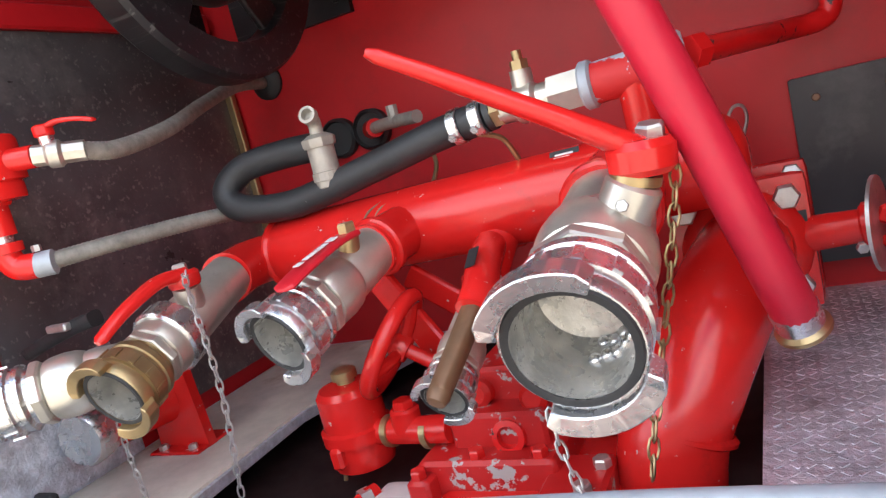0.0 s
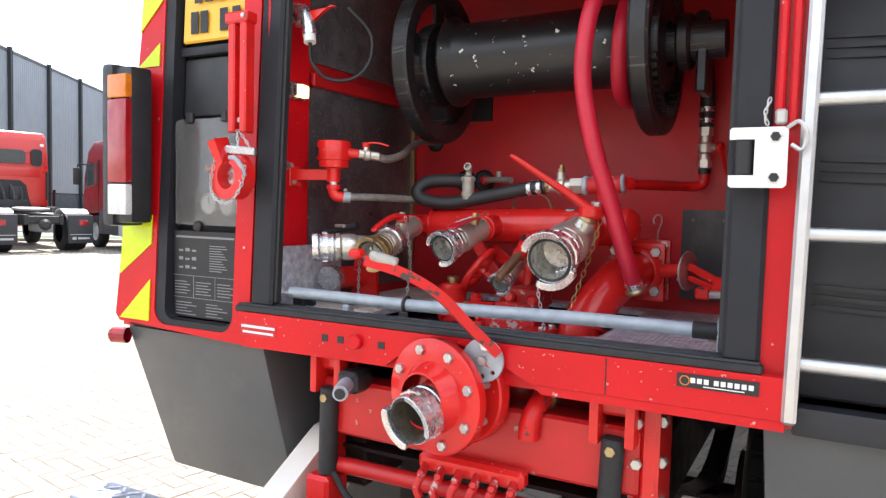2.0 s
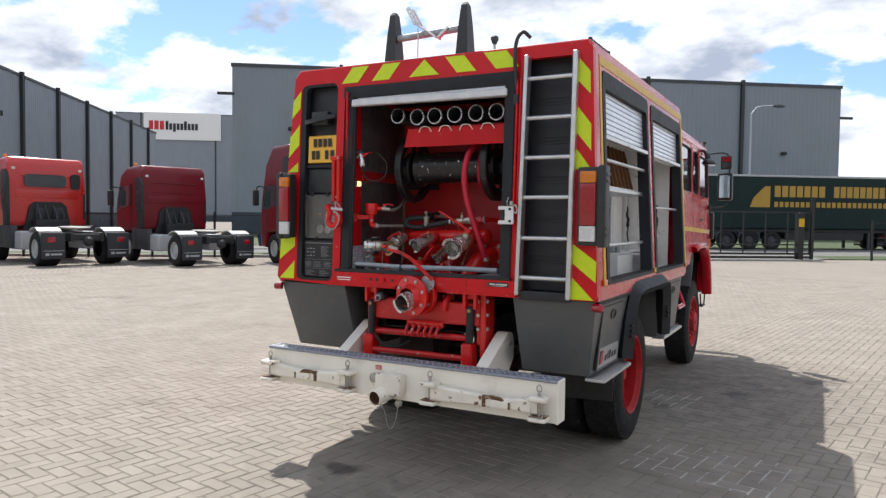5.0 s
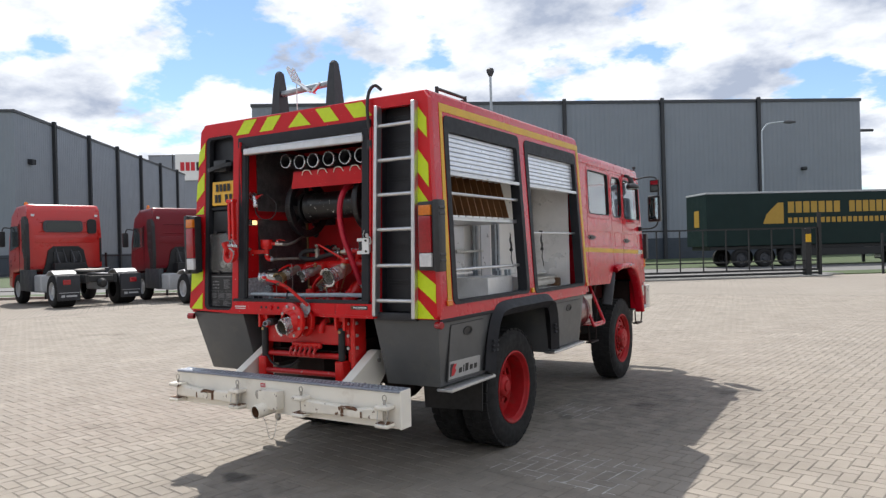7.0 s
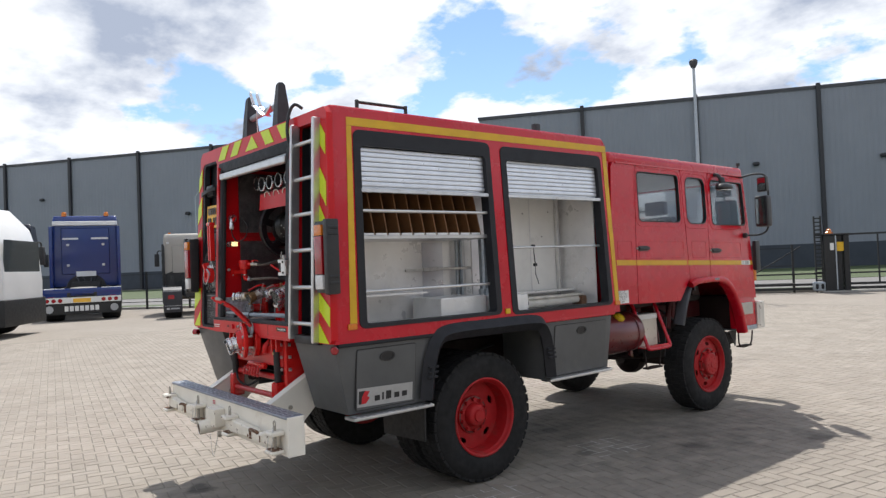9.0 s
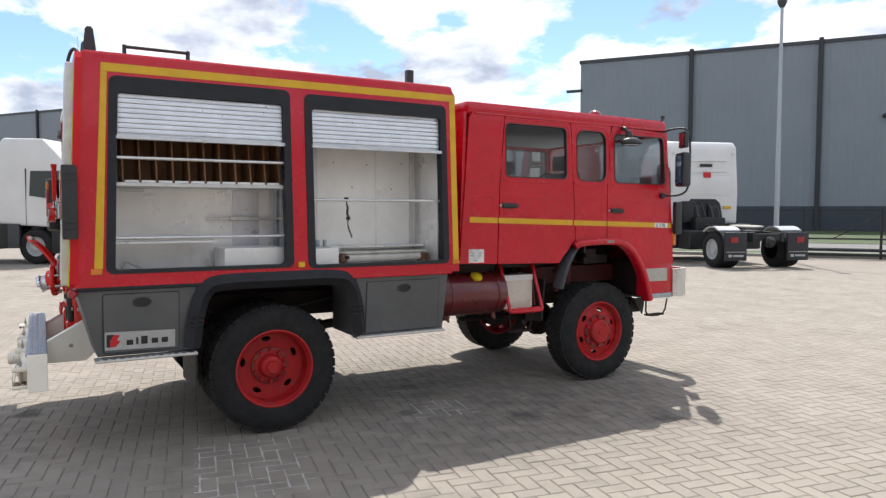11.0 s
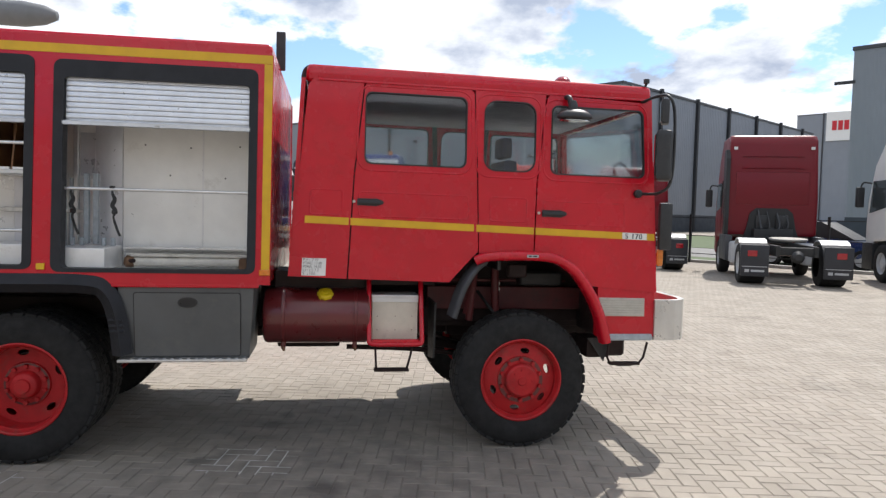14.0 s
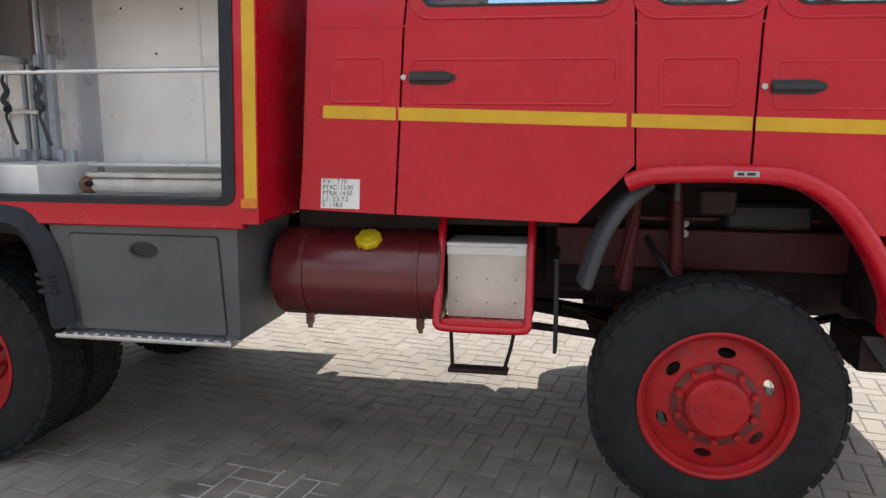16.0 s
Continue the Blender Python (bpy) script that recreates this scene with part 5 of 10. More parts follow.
for s in (1, -1):
    X = lambda x: XC + s * (x - XC)
    for name, loop, holes in panels:
        pn = plate(name, loop, min(X(CW), X(CW - 0.04)), max(X(CW), X(CW - 0.04)), "x", RED, truck, holes, cabfn, "glossy red cab panel" if "door" not in name else "glossy red cab door, shut", 1)
        for h in holes:
            cy = sum(p[0] for p in h) / len(h)
            cz = sum(p[1] for p in h) / len(h)
            big = [(cy + (u - cy) * 1.008, cz + (v - cz) * 1.012) for u, v in h]
            small = [(cy + (u - cy) * 0.982, cz + (v - cz) * 0.974) for u, v in h]
            plate("window_seal", big, min(X(CW - 0.03), X(CW + 0.004)), max(X(CW - 0.03), X(CW + 0.004)), "x", RUBBER, pn, [small], cabfn)
            gl = plate("pane", h, min(X(CW - 0.022), X(CW - 0.017)), max(X(CW - 0.022), X(CW - 0.017)), "x", GLASS, pn, (), cabfn)
            gl.visible_shadow = False
            wide = rounded((min(p[0] for p in h) - 0.055, min(p[1] for p in h) - 0.045), (max(p[0] for p in h) + 0.035, max(p[1] for p in h) + 0.042), 0.09)
            bead("window_bead", wide, X(CW - 0.003), 0.0075, RED, pn)
        if name == "cab_door":
            y0 = 3.52 if loop[0][0] < 4 else 4.845
            hz = 1.755 if y0 < 4 else 1.722
            pad = [(y0 + 0.012, hz - 0.010), (y0 + 0.15, hz - 0.012), (y0 + 0.19, hz + 0.002), (y0 + 0.20, hz + 0.016), (y0 + 0.19, hz + 0.028), (y0 + 0.15, hz + 0.040), (y0 + 0.012, hz + 0.038)]
            hd = plate("door_handle", pad, min(X(CW), X(CW + 0.007)), max(X(CW), X(CW + 0.007)), "x", PLASTIC, pn, (), cabfn, "black door handle in a shallow cup")
            box("handle_bar", (min(X(CW + 0.007), X(CW + 0.026)), y0 + 0.01, hz + 0.002), (max(X(CW + 0.007), X(CW + 0.026)), y0 + 0.18, hz + 0.026), PLASTIC, hd, 0.008, cabfn, "", 2)
            lathe("lock", cabfn(Vector((X(CW), y0 - 0.012, hz + 0.015))), (s, 0, 0), [(0.011, 0), (0.011, 0.012), (0, 0.013)], STEELM, pn, 10)
    # dark backing added so that no light shows through the door gaps
    for a, b in (((3.477, 1.25), (3.57, 2.57)), ((4.399, 1.46), (4.349, 2.57)), ((4.806, 1.44), (4.875, 2.57))):
        plate("door_jamb", [(a[0] - 0.022, a[1]), (a[0] + 0.022, a[1]), (b[0] + 0.022, b[1]), (b[0] - 0.022, b[1])], min(X(CW - 0.055), X(CW - 0.043)), max(X(CW - 0.055), X(CW - 0.043)), "x", RUBBER, truck, (), cabfn)
        # pressed outlines on the panels
    for y0, y1, z0, z1 in ((3.195, 3.425, 1.675, 1.845), (3.545, 4.315, 1.672, 1.838), (4.475, 4.745, 1.668, 1.838), (4.87, 5.50, 1.660, 1.825)):
        bead("pressing", rounded((y0, z0), (y1, z1), 0.02, 3), X(CW - 0.003), 0.0062, RED, truck)
    box("swage_line", (min(X(CW - 0.002), X(CW + 0.004)), 3.15, 1.96), (max(X(CW - 0.002), X(CW + 0.004)), 5.72, 1.967), RED, truck, 0.0, cabfn)
    box("cab_inner", (min(X(CW - 0.06), X(CW - 0.045)), 3.12, 1.47), (max(X(CW - 0.06), X(CW - 0.045)), 5.68, 2.0), SEAT, truck, 0.0, cabfn)
    for y0, y1 in ((3.165, 3.475), (3.487, 4.36), (4.378, 4.80), (4.812, 5.745)):
        za, zb = 1.612 - 0.019 * (y0 - 3.165), 1.612 - 0.019 * (y1 - 3.165)
        plate("yellow_band", [(y0, za), (y1, zb), (y1, zb + 0.05), (y0, za + 0.05)], min(X(CW + 0.0005), X(CW + 0.0035)), max(X(CW + 0.0005), X(CW + 0.0035)), "x", YELLOW, truck, (), cabfn)
    # arch flare of the front wheel
    part("front_flare", sweep_bm(smooth_path([Vector((X(x), y, z)) for x, y, z in ((1.075, 4.385, 1.372), (1.095, 4.445, 1.398), (1.10, 4.56, 1.408), (1.105, 4.76, 1.412), (1.105, 4.95, 1.395), (1.105, 5.09, 1.315), (1.105, 5.20, 1.18), (1.105, 5.29, 1.01), (1.105, 5.355, 0.79))], 7), rounded((-0.062, -0.034), (0.062, 0.034), 0.03, 4)), RED, truck, "red wheel-arch flare", 50)
    box("arch_front", (min(X(0.55), X(0.985)), 5.33, 0.84), (max(X(0.55), X(0.985)), 5.70, 1.21), CHASSIS, truck, 0.02, cabfn, "", 2)
    box("cab_corner", (min(X(0.99), X(1.075)), 5.30, 0.845), (max(X(0.60), X(1.075)), 5.74, 1.215), RED, truck, 0.02, cabfn, "", 2)
    ft = box("foot_panel", (min(X(1.07), X(1.085)), 5.31, 1.00), (max(X(1.07), X(1.085)), 5.665, 1.135), KICK, truck, 0.003, cabfn, "worn ribbed metal kick plate")
    for k in range(7):
        box("ribs", (min(X(1.084), X(1.09)), 5.315, 1.01 + k * 0.018), (max(X(1.084), X(1.09)), 5.660, 1.018 + k * 0.018), KICK, ft, 0.001, cabfn)
    box("step_ledge", (min(X(0.75), X(1.08)), 5.375, 0.797), (max(X(0.75), X(1.092)), 5.73, 0.846), GALV, truck, 0.008)
    plate("corner_flap", [(5.262, 0.80), (5.43, 0.80), (5.415, 0.70), (5.395, 0.62)], min(X(0.985), X(0.992)), max(X(0.985), X(0.992)), "x", RUBBER, truck)
    tube("front_step", [(X(1.02), 5.42, 0.775), (X(1.03), 5.43, 0.62), (X(1.03), 5.66, 0.62), (X(1.03), 5.72, 0.775)], 0.009, CHASSIS, truck, 8, "", 3)
    box("front_step_tread", (min(X(0.98), X(1.05)), 5.43, 0.605), (max(X(0.98), X(1.05)), 5.66, 0.622), CHASSIS, truck, 0.003)
    # mirrors
    turn = lambda v, s=s, c=X(1.25): Vector((v.x, v.y - 0.42 * s * (v.x - c), v.z))
    mr = box("mirror", (min(X(1.155), X(1.345)), 5.62, 1.97), (max(X(1.155), X(1.345)), 5.745, 2.325), PLASTIC, truck, 0.045, turn, "tall black wing mirror", 4)
    box("mirror_pane", (min(X(1.185), X(1.315)), 5.611, 2.005), (max(X(1.185), X(1.315)), 5.618, 2.29), MIRROR, mr, 0.0, turn)
    bm = box("upper_mirror", (min(X(1.19), X(1.33)), 5.65, 2.37), (max(X(1.19), X(1.33)), 5.71, 2.54), PLASTIC, mr, 0.02, lambda v, s=s, c=X(1.25): Vector((v.x, v.y - 0.42 * s * (v.x - c), v.z)), "", 2)
    box("mirror_pane", (min(X(1.205), X(1.315)), 5.644, 2.385), (max(X(1.205), X(1.315)), 5.651, 2.525), MIRROR, bm, 0.0, lambda v, s=s, c=X(1.25): Vector((v.x, v.y - 0.42 * s * (v.x - c), v.z)))
    tube("mirror_arm", [(X(1.02), 5.60, 2.55), (X(1.15), 5.66, 2.58), (X(1.27), 5.70, 2.56), (X(1.29), 5.735, 2.42), (X(1.28), 5.735, 2.0), (X(1.22), 5.68, 1.89), (X(1.06), 5.60, 1.88)], 0.011, PLASTIC, mr, 8)
    lathe("arm_boss", (X(1.06), 5.58, 1.88), (s, 0, 0), [(0.03, 0), (0.03, 0.03), (0.02, 0.04), (0, 0.04)], PLASTIC, mr, 14)
    box("repeater", (min(X(1.04), X(1.075)), 5.755, 1.35), (max(X(1.04), X(1.075)), 5.80, 1.48), LENS_AMBER, truck, 0.01)
    box("side_lamp", (min(X(1.06), X(1.11)), 5.745, 1.47), (max(X(1.06), X(1.11)), 5.845, 1.82), PLASTIC, truck, 0.025, None, "black moulded cowl", 2)
bm = bmesh.new()
bmesh.ops.create_uvsphere(bm, u_segments=24, v_segments=14, radius=1.0)
for v in bm.verts:
    v.co = Vector((1.135 + 0.080 * v.co.x, 5.055 + 0.130 * v.co.y, 2.402 + (0.062 * v.co.z if v.co.z > 0 else 0.020 * v.co.z)))
kerb = part("kerb_mirror", bm, PLASTIC, truck, "round-backed kerb mirror", 50)
lathe("kerb_joint", (1.12, 5.045, 2.44), (0, 0, 1), [(0.035, 0), (0.038, 0.02), (0.032, 0.06), (0.02, 0.085), (0, 0.09)], PLASTIC, kerb, 18)
plate("mirror_pane", [(1.135 + 0.068 * math.cos(radians(a)), 5.055 + 0.112 * math.sin(radians(a))) for a in range(0, 360, 15)], 2.378, 2.384, "z", MIRROR, kerb)
tube("kerb_arm", [(1.03, 5.02, 2.56), (1.09, 5.03, 2.54), (1.12, 5.04, 2.44)], 0.02, PLASTIC, kerb, 10)
mst = plate("weight_sticker", [(3.165, 1.252), (3.328, 1.252), (3.328, 1.372), (3.165, 1.372)], CW + 0.0005, CW + 0.002, "x", WHITE, truck, (), cabfn, "white plate with black weight figures")
for k, line in enumerate(("P.V :  7.10", "PTAC: 13.00", "PTRA: 14.50", "L.l : 2.5 7.2", "S   : 18.0")):
    text("figures", line, 0.026, cabfn(Vector((CW + 0.0022, 3.172, 1.352 - k * 0.0235))), (0, 1, 0), (0, 0, 1), INK, mst, 0.0004, 0.95)
bars("model_badge", cabfn(Vector((CW + 0.004, 5.48, 1.569))), (0, 1, -0.029), (0, 0, 1), [(0, 0, 0.19, 0.048)], WHITE, truck, 0.002)
badge_at = cabfn(Vector((CW + 0.0064, 5.500, 1.574)))
for k, ch in enumerate("S170"):
    for dy in (0.0, 0.0035):
        along = (0.048 if k else 0.0) + 0.030 * max(0, k - 1) + dy
        text("badge_figure", ch, 0.054, badge_at + Vector((dy * 0.05, along, -0.029 * along)), (0, 1, -0.029), (0, 0, 1), INK, truck, 0.0006, 0.95)
bars("arch_tag", (1.166, 4.73, 1.404), (0, 1, 0), (0, 0, 1), [(0, 0, 0.085, 0.020)], GUARD_TOP, truck, 0.003)
bars("arch_tag_bars", (1.169, 4.742, 1.409), (0, 1, 0), (0, 0, 1), [(0, 0, 0.022, 0.010), (0.032, 0, 0.060, 0.010)], INK, truck, 0.001)
bars("arch_tag", cabfn(Vector((CW + 0.001, 4.56, 1.43))), (0, 1, 0), (0, 0, 1), [(0, 0, 0.14, 0.02)], INK, truck, 0.006)
# cab shell: roof, back, front, floor
box("cab_roof", (-1.03, 3.105, 2.575), (1.07, 5.765, 2.70), RED, truck, 0.06, cabfn, "red cab roof with rounded edges", 3, 1)
box("headliner", (-1.0, 3.16, 2.552), (1.04, 5.68, 2.570), HEADLINER, truck, 0.0, cabfn)
for y in (3.30, 3.78, 4.26, 4.74, 5.22):
    box("roof_rib", (-0.92, y, 2.692), (0.97, y + 0.34, 2.712), RED, truck, 0.008, cabfn, "", 2)
for k in range(5):
    lathe("gutter_clip", cabfn(Vector((CW - 0.03, 3.5 + k * 0.48, 2.615))), (1, 0, 0.2), [(0.008, 0), (0.006, 0.006), (0, 0.008)], RED, truck, 8)
box("gutter", (CW - 0.03, 3.20, 2.585), (CW + 0.012, 5.72, 2.60), RED, truck, 0.003, cabfn)
backs = [rounded((0.42, 1.98), (0.94, 2.46), 0.06), rounded((-0.24, 1.98), (0.34, 2.46), 0.06), rounded((-0.88, 1.98), (-0.32, 2.46), 0.06)]
cbk = plate("cab_back", [(-1.03, 1.25), (1.07, 1.25), (1.07, 2.60), (-1.03, 2.60)], 3.076, 3.106, "y", RED, truck, backs, cabfn, "red cab back with three windows")
for h in backs:
    plate("pane", h, 3.088, 3.093, "y", GLASS, cbk, (), cabfn).visible_shadow = False
for k in range(4):
    box("back_rib", (-0.9, 3.066, 1.40 + k * 0.13), (0.95, 3.078, 1.44 + k * 0.13), RED, cbk, 0.005, cabfn)
# exhaust pipe behind the cab with a turned rain elbow
xp = cyl("exhaust_pipe", (-0.95, 3.10, 1.00), (-0.95, 3.10, 2.92), 0.043, RED_DARK, truck, seg=20, label="grimy maroon upright exhaust pipe")
part("rain_elbow", sweep_bm(smooth_path([Vector(p) for p in ((-0.95, 3.10, 2.90), (-0.95, 3.105, 2.99), (-0.945, 3.14, 3.035), (-0.94, 3.20, 3.02), (-0.94, 3.225, 2.96))], 6), ring(0.045, 16)), CHASSIS, xp, "", 50)
for z in (1.55, 2.30):
    lathe("pipe_clamp", (-0.95, 3.10, z), (0, 0, 1), [(0.043, 0), (0.048, 0.002), (0.048, 0.028), (0.043, 0.03)], CHASSIS, xp, 20)
plate("cab_front", [(-1.03, 0.85), (1.07, 0.85), (1.07, 2.60), (-1.03, 2.60)], 5.70, 5.76, "y", RED, truck, [rounded((-0.96, 1.86), (1.0, 2.53), 0.06)], cabfn, "red cab front")
ws = plate("windscreen", rounded((-0.96, 1.86), (1.0, 2.53), 0.06), 5.725, 5.731, "y", GLASS, truck, (), cabfn)
ws.visible_shadow = False
box("cab_floor", (-1.02, 3.12, 1.24), (1.05, 4.12, 1.29), CHASSIS, truck, 0.004)
box("cab_floor", (-1.02, 4.12, 1.43), (1.05, 5.70, 1.47), CHASSIS, truck, 0.004)
box("dashboard", (-0.95, 5.35, 1.65), (0.98, 5.70, 1.93), PLASTIC, truck, 0.05, None, "", 2)
tube("steering_wheel", [(-0.5 + 0.22 * math.cos(radians(a)), 5.20 + 0.08 * math.sin(radians(a)), 1.98 + 0.20 * math.sin(radians(a))) for a in range(0, 360, 24)], 0.014, PLASTIC, truck, 8, "", 2, True)
for x, y in ((-0.55, 4.78), (0.50, 4.78), (-0.65, 3.42), (-0.15, 3.42), (0.35, 3.42)):
    st = box("cab_seat", (x - 0.24, y - 0.05, 1.45), (x + 0.24, y + 0.40, 1.60), SEAT, truck, 0.05, None, "dark blue-grey cloth seat", 2)
    box("seat_back", (x - 0.23, y - 0.14, 1.58), (x + 0.23, y - 0.02, 2.12), SEAT, st, 0.05, None, "", 2)
    box("headrest", (x - 0.13, y - 0.13, 2.14), (x + 0.13, y - 0.04, 2.30), SEAT, st, 0.04, None, "", 2)
box("partition", (-1.0, 4.55, 1.3), (1.03, 4.575, 1.95), PLASTIC, truck, 0.004)
lathe("beacon", (0.45, 5.18, 2.665), (0, 0, 1), [(0.075, 0), (0.075, 0.05), (0.07, 0.055), (0.07, 0.09), (0.062, 0.13), (0.035, 0.155), (0, 0.16)], LENS_RED, truck, 18, "small red roof beacon")
for x, y in ((0.80, 5.62), (0.72, 4.6)):
    lathe("roof_lamp", (x, y, 2.645), (0, 0, 1), [(0.03, 0), (0.025, 0.03), (0.03, 0.05), (0.015, 0.07), (0, 0.072)], PLASTIC, truck, 12)
tube("aerial", [(0.98, 5.62, 2.58), (0.98, 5.64, 2.66), (0.99, 5.65, 2.70)], 0.01, PLASTIC, truck, 8)
lathe("aerial_knob", (0.99, 5.65, 2.695), (0, 0, 1), [(0, 0), (0.022, 0.005), (0.022, 0.035), (0, 0.04)], PLASTIC, truck, 12)
# white front bumper wrapping the corner
plate("front_bumper", [(-1.10, 5.74), (-1.06, 5.98), (-0.9, 6.05), (0.86, 6.05), (0.97, 6.03), (1.05, 5.98), (1.09, 5.90), (1.095, 5.80), (1.085, 5.745), (1.045, 5.745), (1.055, 5.80), (1.05, 5.88), (1.02, 5.95), (0.95, 5.99), (0.85, 6.00), (-0.88, 6.00), (-1.02, 5.94), (-1.06, 5.74)], 0.80, 1.10, "z", BUMPER, truck, (), None, "white steel front bumper")
box("bumper_bracket", (0.3, 5.5, 0.9), (0.4, 6.01, 1.0), CHASSIS, truck, 0.006)

# roof of the body: gallows, tubes, rails, dark pods
for x in (-0.315, 0.25):
    bm = bmesh.new()
    loop = [[bm.verts.new((x + dx * w, 0.21 + dy * d, z)) for dx, dy in ((-1, -1), (1, -1), (1, 1), (-1, 1))] for w, d, z in ((0.046, 0.062, 2.76), (0.034, 0.044, 2.98), (0.022, 0.028, 3.12), (0.012, 0.015, 3.14))]
    for lo, hi in zip(loop, loop[1:]):
        for k in range(4):
            bm.faces.new((lo[k], lo[(k + 1) % 4], hi[(k + 1) % 4], hi[k]))
    bm.faces.new(loop[0][::-1])
    bm.faces.new(loop[-1])
    bevelled(bm, 0.006, 2)
    part("roof_gallows", bm, PLASTIC, truck, "black upright of the ladder gallows")
cyl("gallows_bar", (-0.30, 0.21, 2.955), (0.24, 0.21, 2.975), 0.024, GALV, truck)
for dy in (0.145, 0.20):
    beam("gallows_arm", (-0.11, dy, 3.03), (0.06, dy, 2.915), 0.012, 0.035, ALU, truck, 0.003, "", (0, 1, 0))
    fork = [(-0.185, 3.135), (-0.165, 3.15), (-0.15, 3.14), (-0.085, 3.03), (-0.095, 3.015), (-0.12, 3.02)]
    plate("arm_fork", fork, dy, dy + 0.008, "y", ALU, truck, [[(-0.158 + k * 0.017 + 0.008 * math.cos(t), 3.118 - k * 0.028 + 0.008 * math.sin(t)) for t in [2 * math.pi * q / 8 for q in range(8)]] for k in range(4)])
beam("gallows_brace", (0.06, 0.17, 2.915), (0.13, 0.19, 2.985), 0.02, 0.03, ALU, truck, 0.003, "", (0, 1, 0))
tube("arm_cord", [(-0.10, 0.17, 3.0), (-0.095, 0.165, 2.92), (-0.10, 0.17, 2.80)], 0.004, WHITE, truck, 6)
rrail = cyl("roof_rail", (1.06, 0.375, 2.845), (1.06, 0.805, 2.845), 0.012, PLASTIC, truck, seg=10)
for y in (0.38, 0.80):
    cyl("rail_post", (1.06, y, 2.765), (1.06, y, 2.858), 0.014, PLASTIC, rrail, seg=10)
    lathe("post_foot", (1.06, y, 2.772), (0, 0, 1), [(0.03, 0), (0.03, 0.008), (0.016, 0.02), (0, 0.02)], PLASTIC, rrail, 12)
for y, h in ((2.80, 0.11), (2.92, 0.26), (1.6, 0.06)):
    box("roof_bracket", (0.30, y, 2.77), (0.36, y + 0.07, 2.80 + h), PLASTIC, truck, 0.012, None, "black roof bracket", 2)

# ---- pump bay shell ----
bay = box("bay_back", (-0.60, 0.80, 1.25), (0.64, 0.815, 2.58), RED_BAY, truck, 0.002, None, "dull red back wall of the pump bay")
box("bay_side", (-0.605, 0.03, 1.25), (-0.593, 0.80, 2.58), RED_BAY, bay, 0.002)
box("bay_side", (0.635, 0.10, 1.25), (0.65, 0.80, 2.58), RED_BAY, bay, 0.002)
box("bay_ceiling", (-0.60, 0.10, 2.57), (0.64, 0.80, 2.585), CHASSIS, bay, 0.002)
box("jamb", (-0.593, 0.022, 1.32), (-0.586, 0.196, 2.50), RED_REAR, truck, 0.003, None, "chipped red door jamb")
for z in (1.345, 1.72, 1.90, 2.10, 2.34):
    bolt((-0.586, 0.055, z), (1, 0, 0), 0.005, RED_REAR, truck, 0.004)
plate("splash_panel", rounded((0.200, 1.33), (0.78, 1.957), 0.015, 3), -0.592, -0.584, "x", SPLASH, truck, (), None, "scuffed grey metal splash panel")
plate("splash_panel", rounded((0.200, 2.03), (0.78, 2.54), 0.015, 3), -0.592, -0.584, "x", SPLASH, truck)
box("panel_rail", (-0.590, 0.20, 1.958), (-0.572, 0.78, 1.998), RED_BAY, truck, 0.004)
beam("corner_angle", (-0.577, 0.785, 1.35), (-0.577, 0.785, 1.95), 0.016, 0.016, BRASS, truck, 0.002)
# floor plates round the pump well
flo = plate("bay_floor", [(-0.59, 0.03), (0.635, 0.03), (0.635, 0.80), (-0.59, 0.80)], 1.285, 1.300, "z", CHEQUER, truck, [[(-0.34, 0.145), (0.22, 0.145), (0.315, 0.20), (0.318, 0.72), (-0.24, 0.75), (-0.345, 0.46)]], None, "chequer plate floor with a pump well")
plate("kick_plate", [(-0.575, 0.17), (-0.575, 0.78), (-0.25, 0.78), (-0.245, 0.755), (-0.35, 0.46), (-0.347, 0.17)], 1.3005, 1.3045, "z", DUSTY, flo, (), None, "dusty bare tread")
box("kick_upstand", (-0.592, 0.03, 1.301), (-0.582, 0.36, 1.482), CHEQUER, flo, 0.002)
bm = bmesh.new()
random.seed(5)


def studs_on(bm, n, m, at, size=0.008, deep=0.0016, skip=None):
    """Raised bars of a chequer plate, n by m of them; at(i, j): the place and turn of one."""
    for i in range(n):
        for j in range(m):
            place = at(i, j)
            if place is not None:
                add_box(bm, (-size, -size * 0.27, 0), (size, size * 0.27, deep), place @ Matrix.Rotation(radians(45 if (i + j) % 2 else -45), 4, "Z"))


studs_on(bm, 90, 8, lambda i, j: Matrix.Translation((-0.57 + i * 0.0132, 0.040 + j * 0.0132, 1.3)), 0.0048, 0.0008)
studs_on(bm, 23, 47, lambda i, j: Matrix.Translation((0.329 + i * 0.0132, 0.152 + j * 0.0136, 1.3)), 0.0048, 0.0008)
part("chequer_studs", bm, CHEQUER, flo)["kind"] = "stuff"
bm = bmesh.new()
studs_on(bm, 24, 13, lambda i, j: Matrix.Translation((-0.582, 0.04 + i * 0.0136, 1.310 + j * 0.0136)) @ Matrix.Rotation(radians(90), 4, "Y"), 0.0048, 0.0008)
part("upstand_studs", bm, CHEQUER, flo)["kind"] = "stuff"
for y in (0.115, 0.165):
    box("floor_clip", (-0.575, y, 1.302), (-0.535, y + 0.016, 1.335), RUBBER, flo, 0.005)
eye = lathe("floor_ring", (0.565, 0.30, 1.301), (0, 0, 1), [(0.012, 0), (0.012, 0.004), (0.006, 0.006), (0, 0.006)], BRASS, flo, 12)
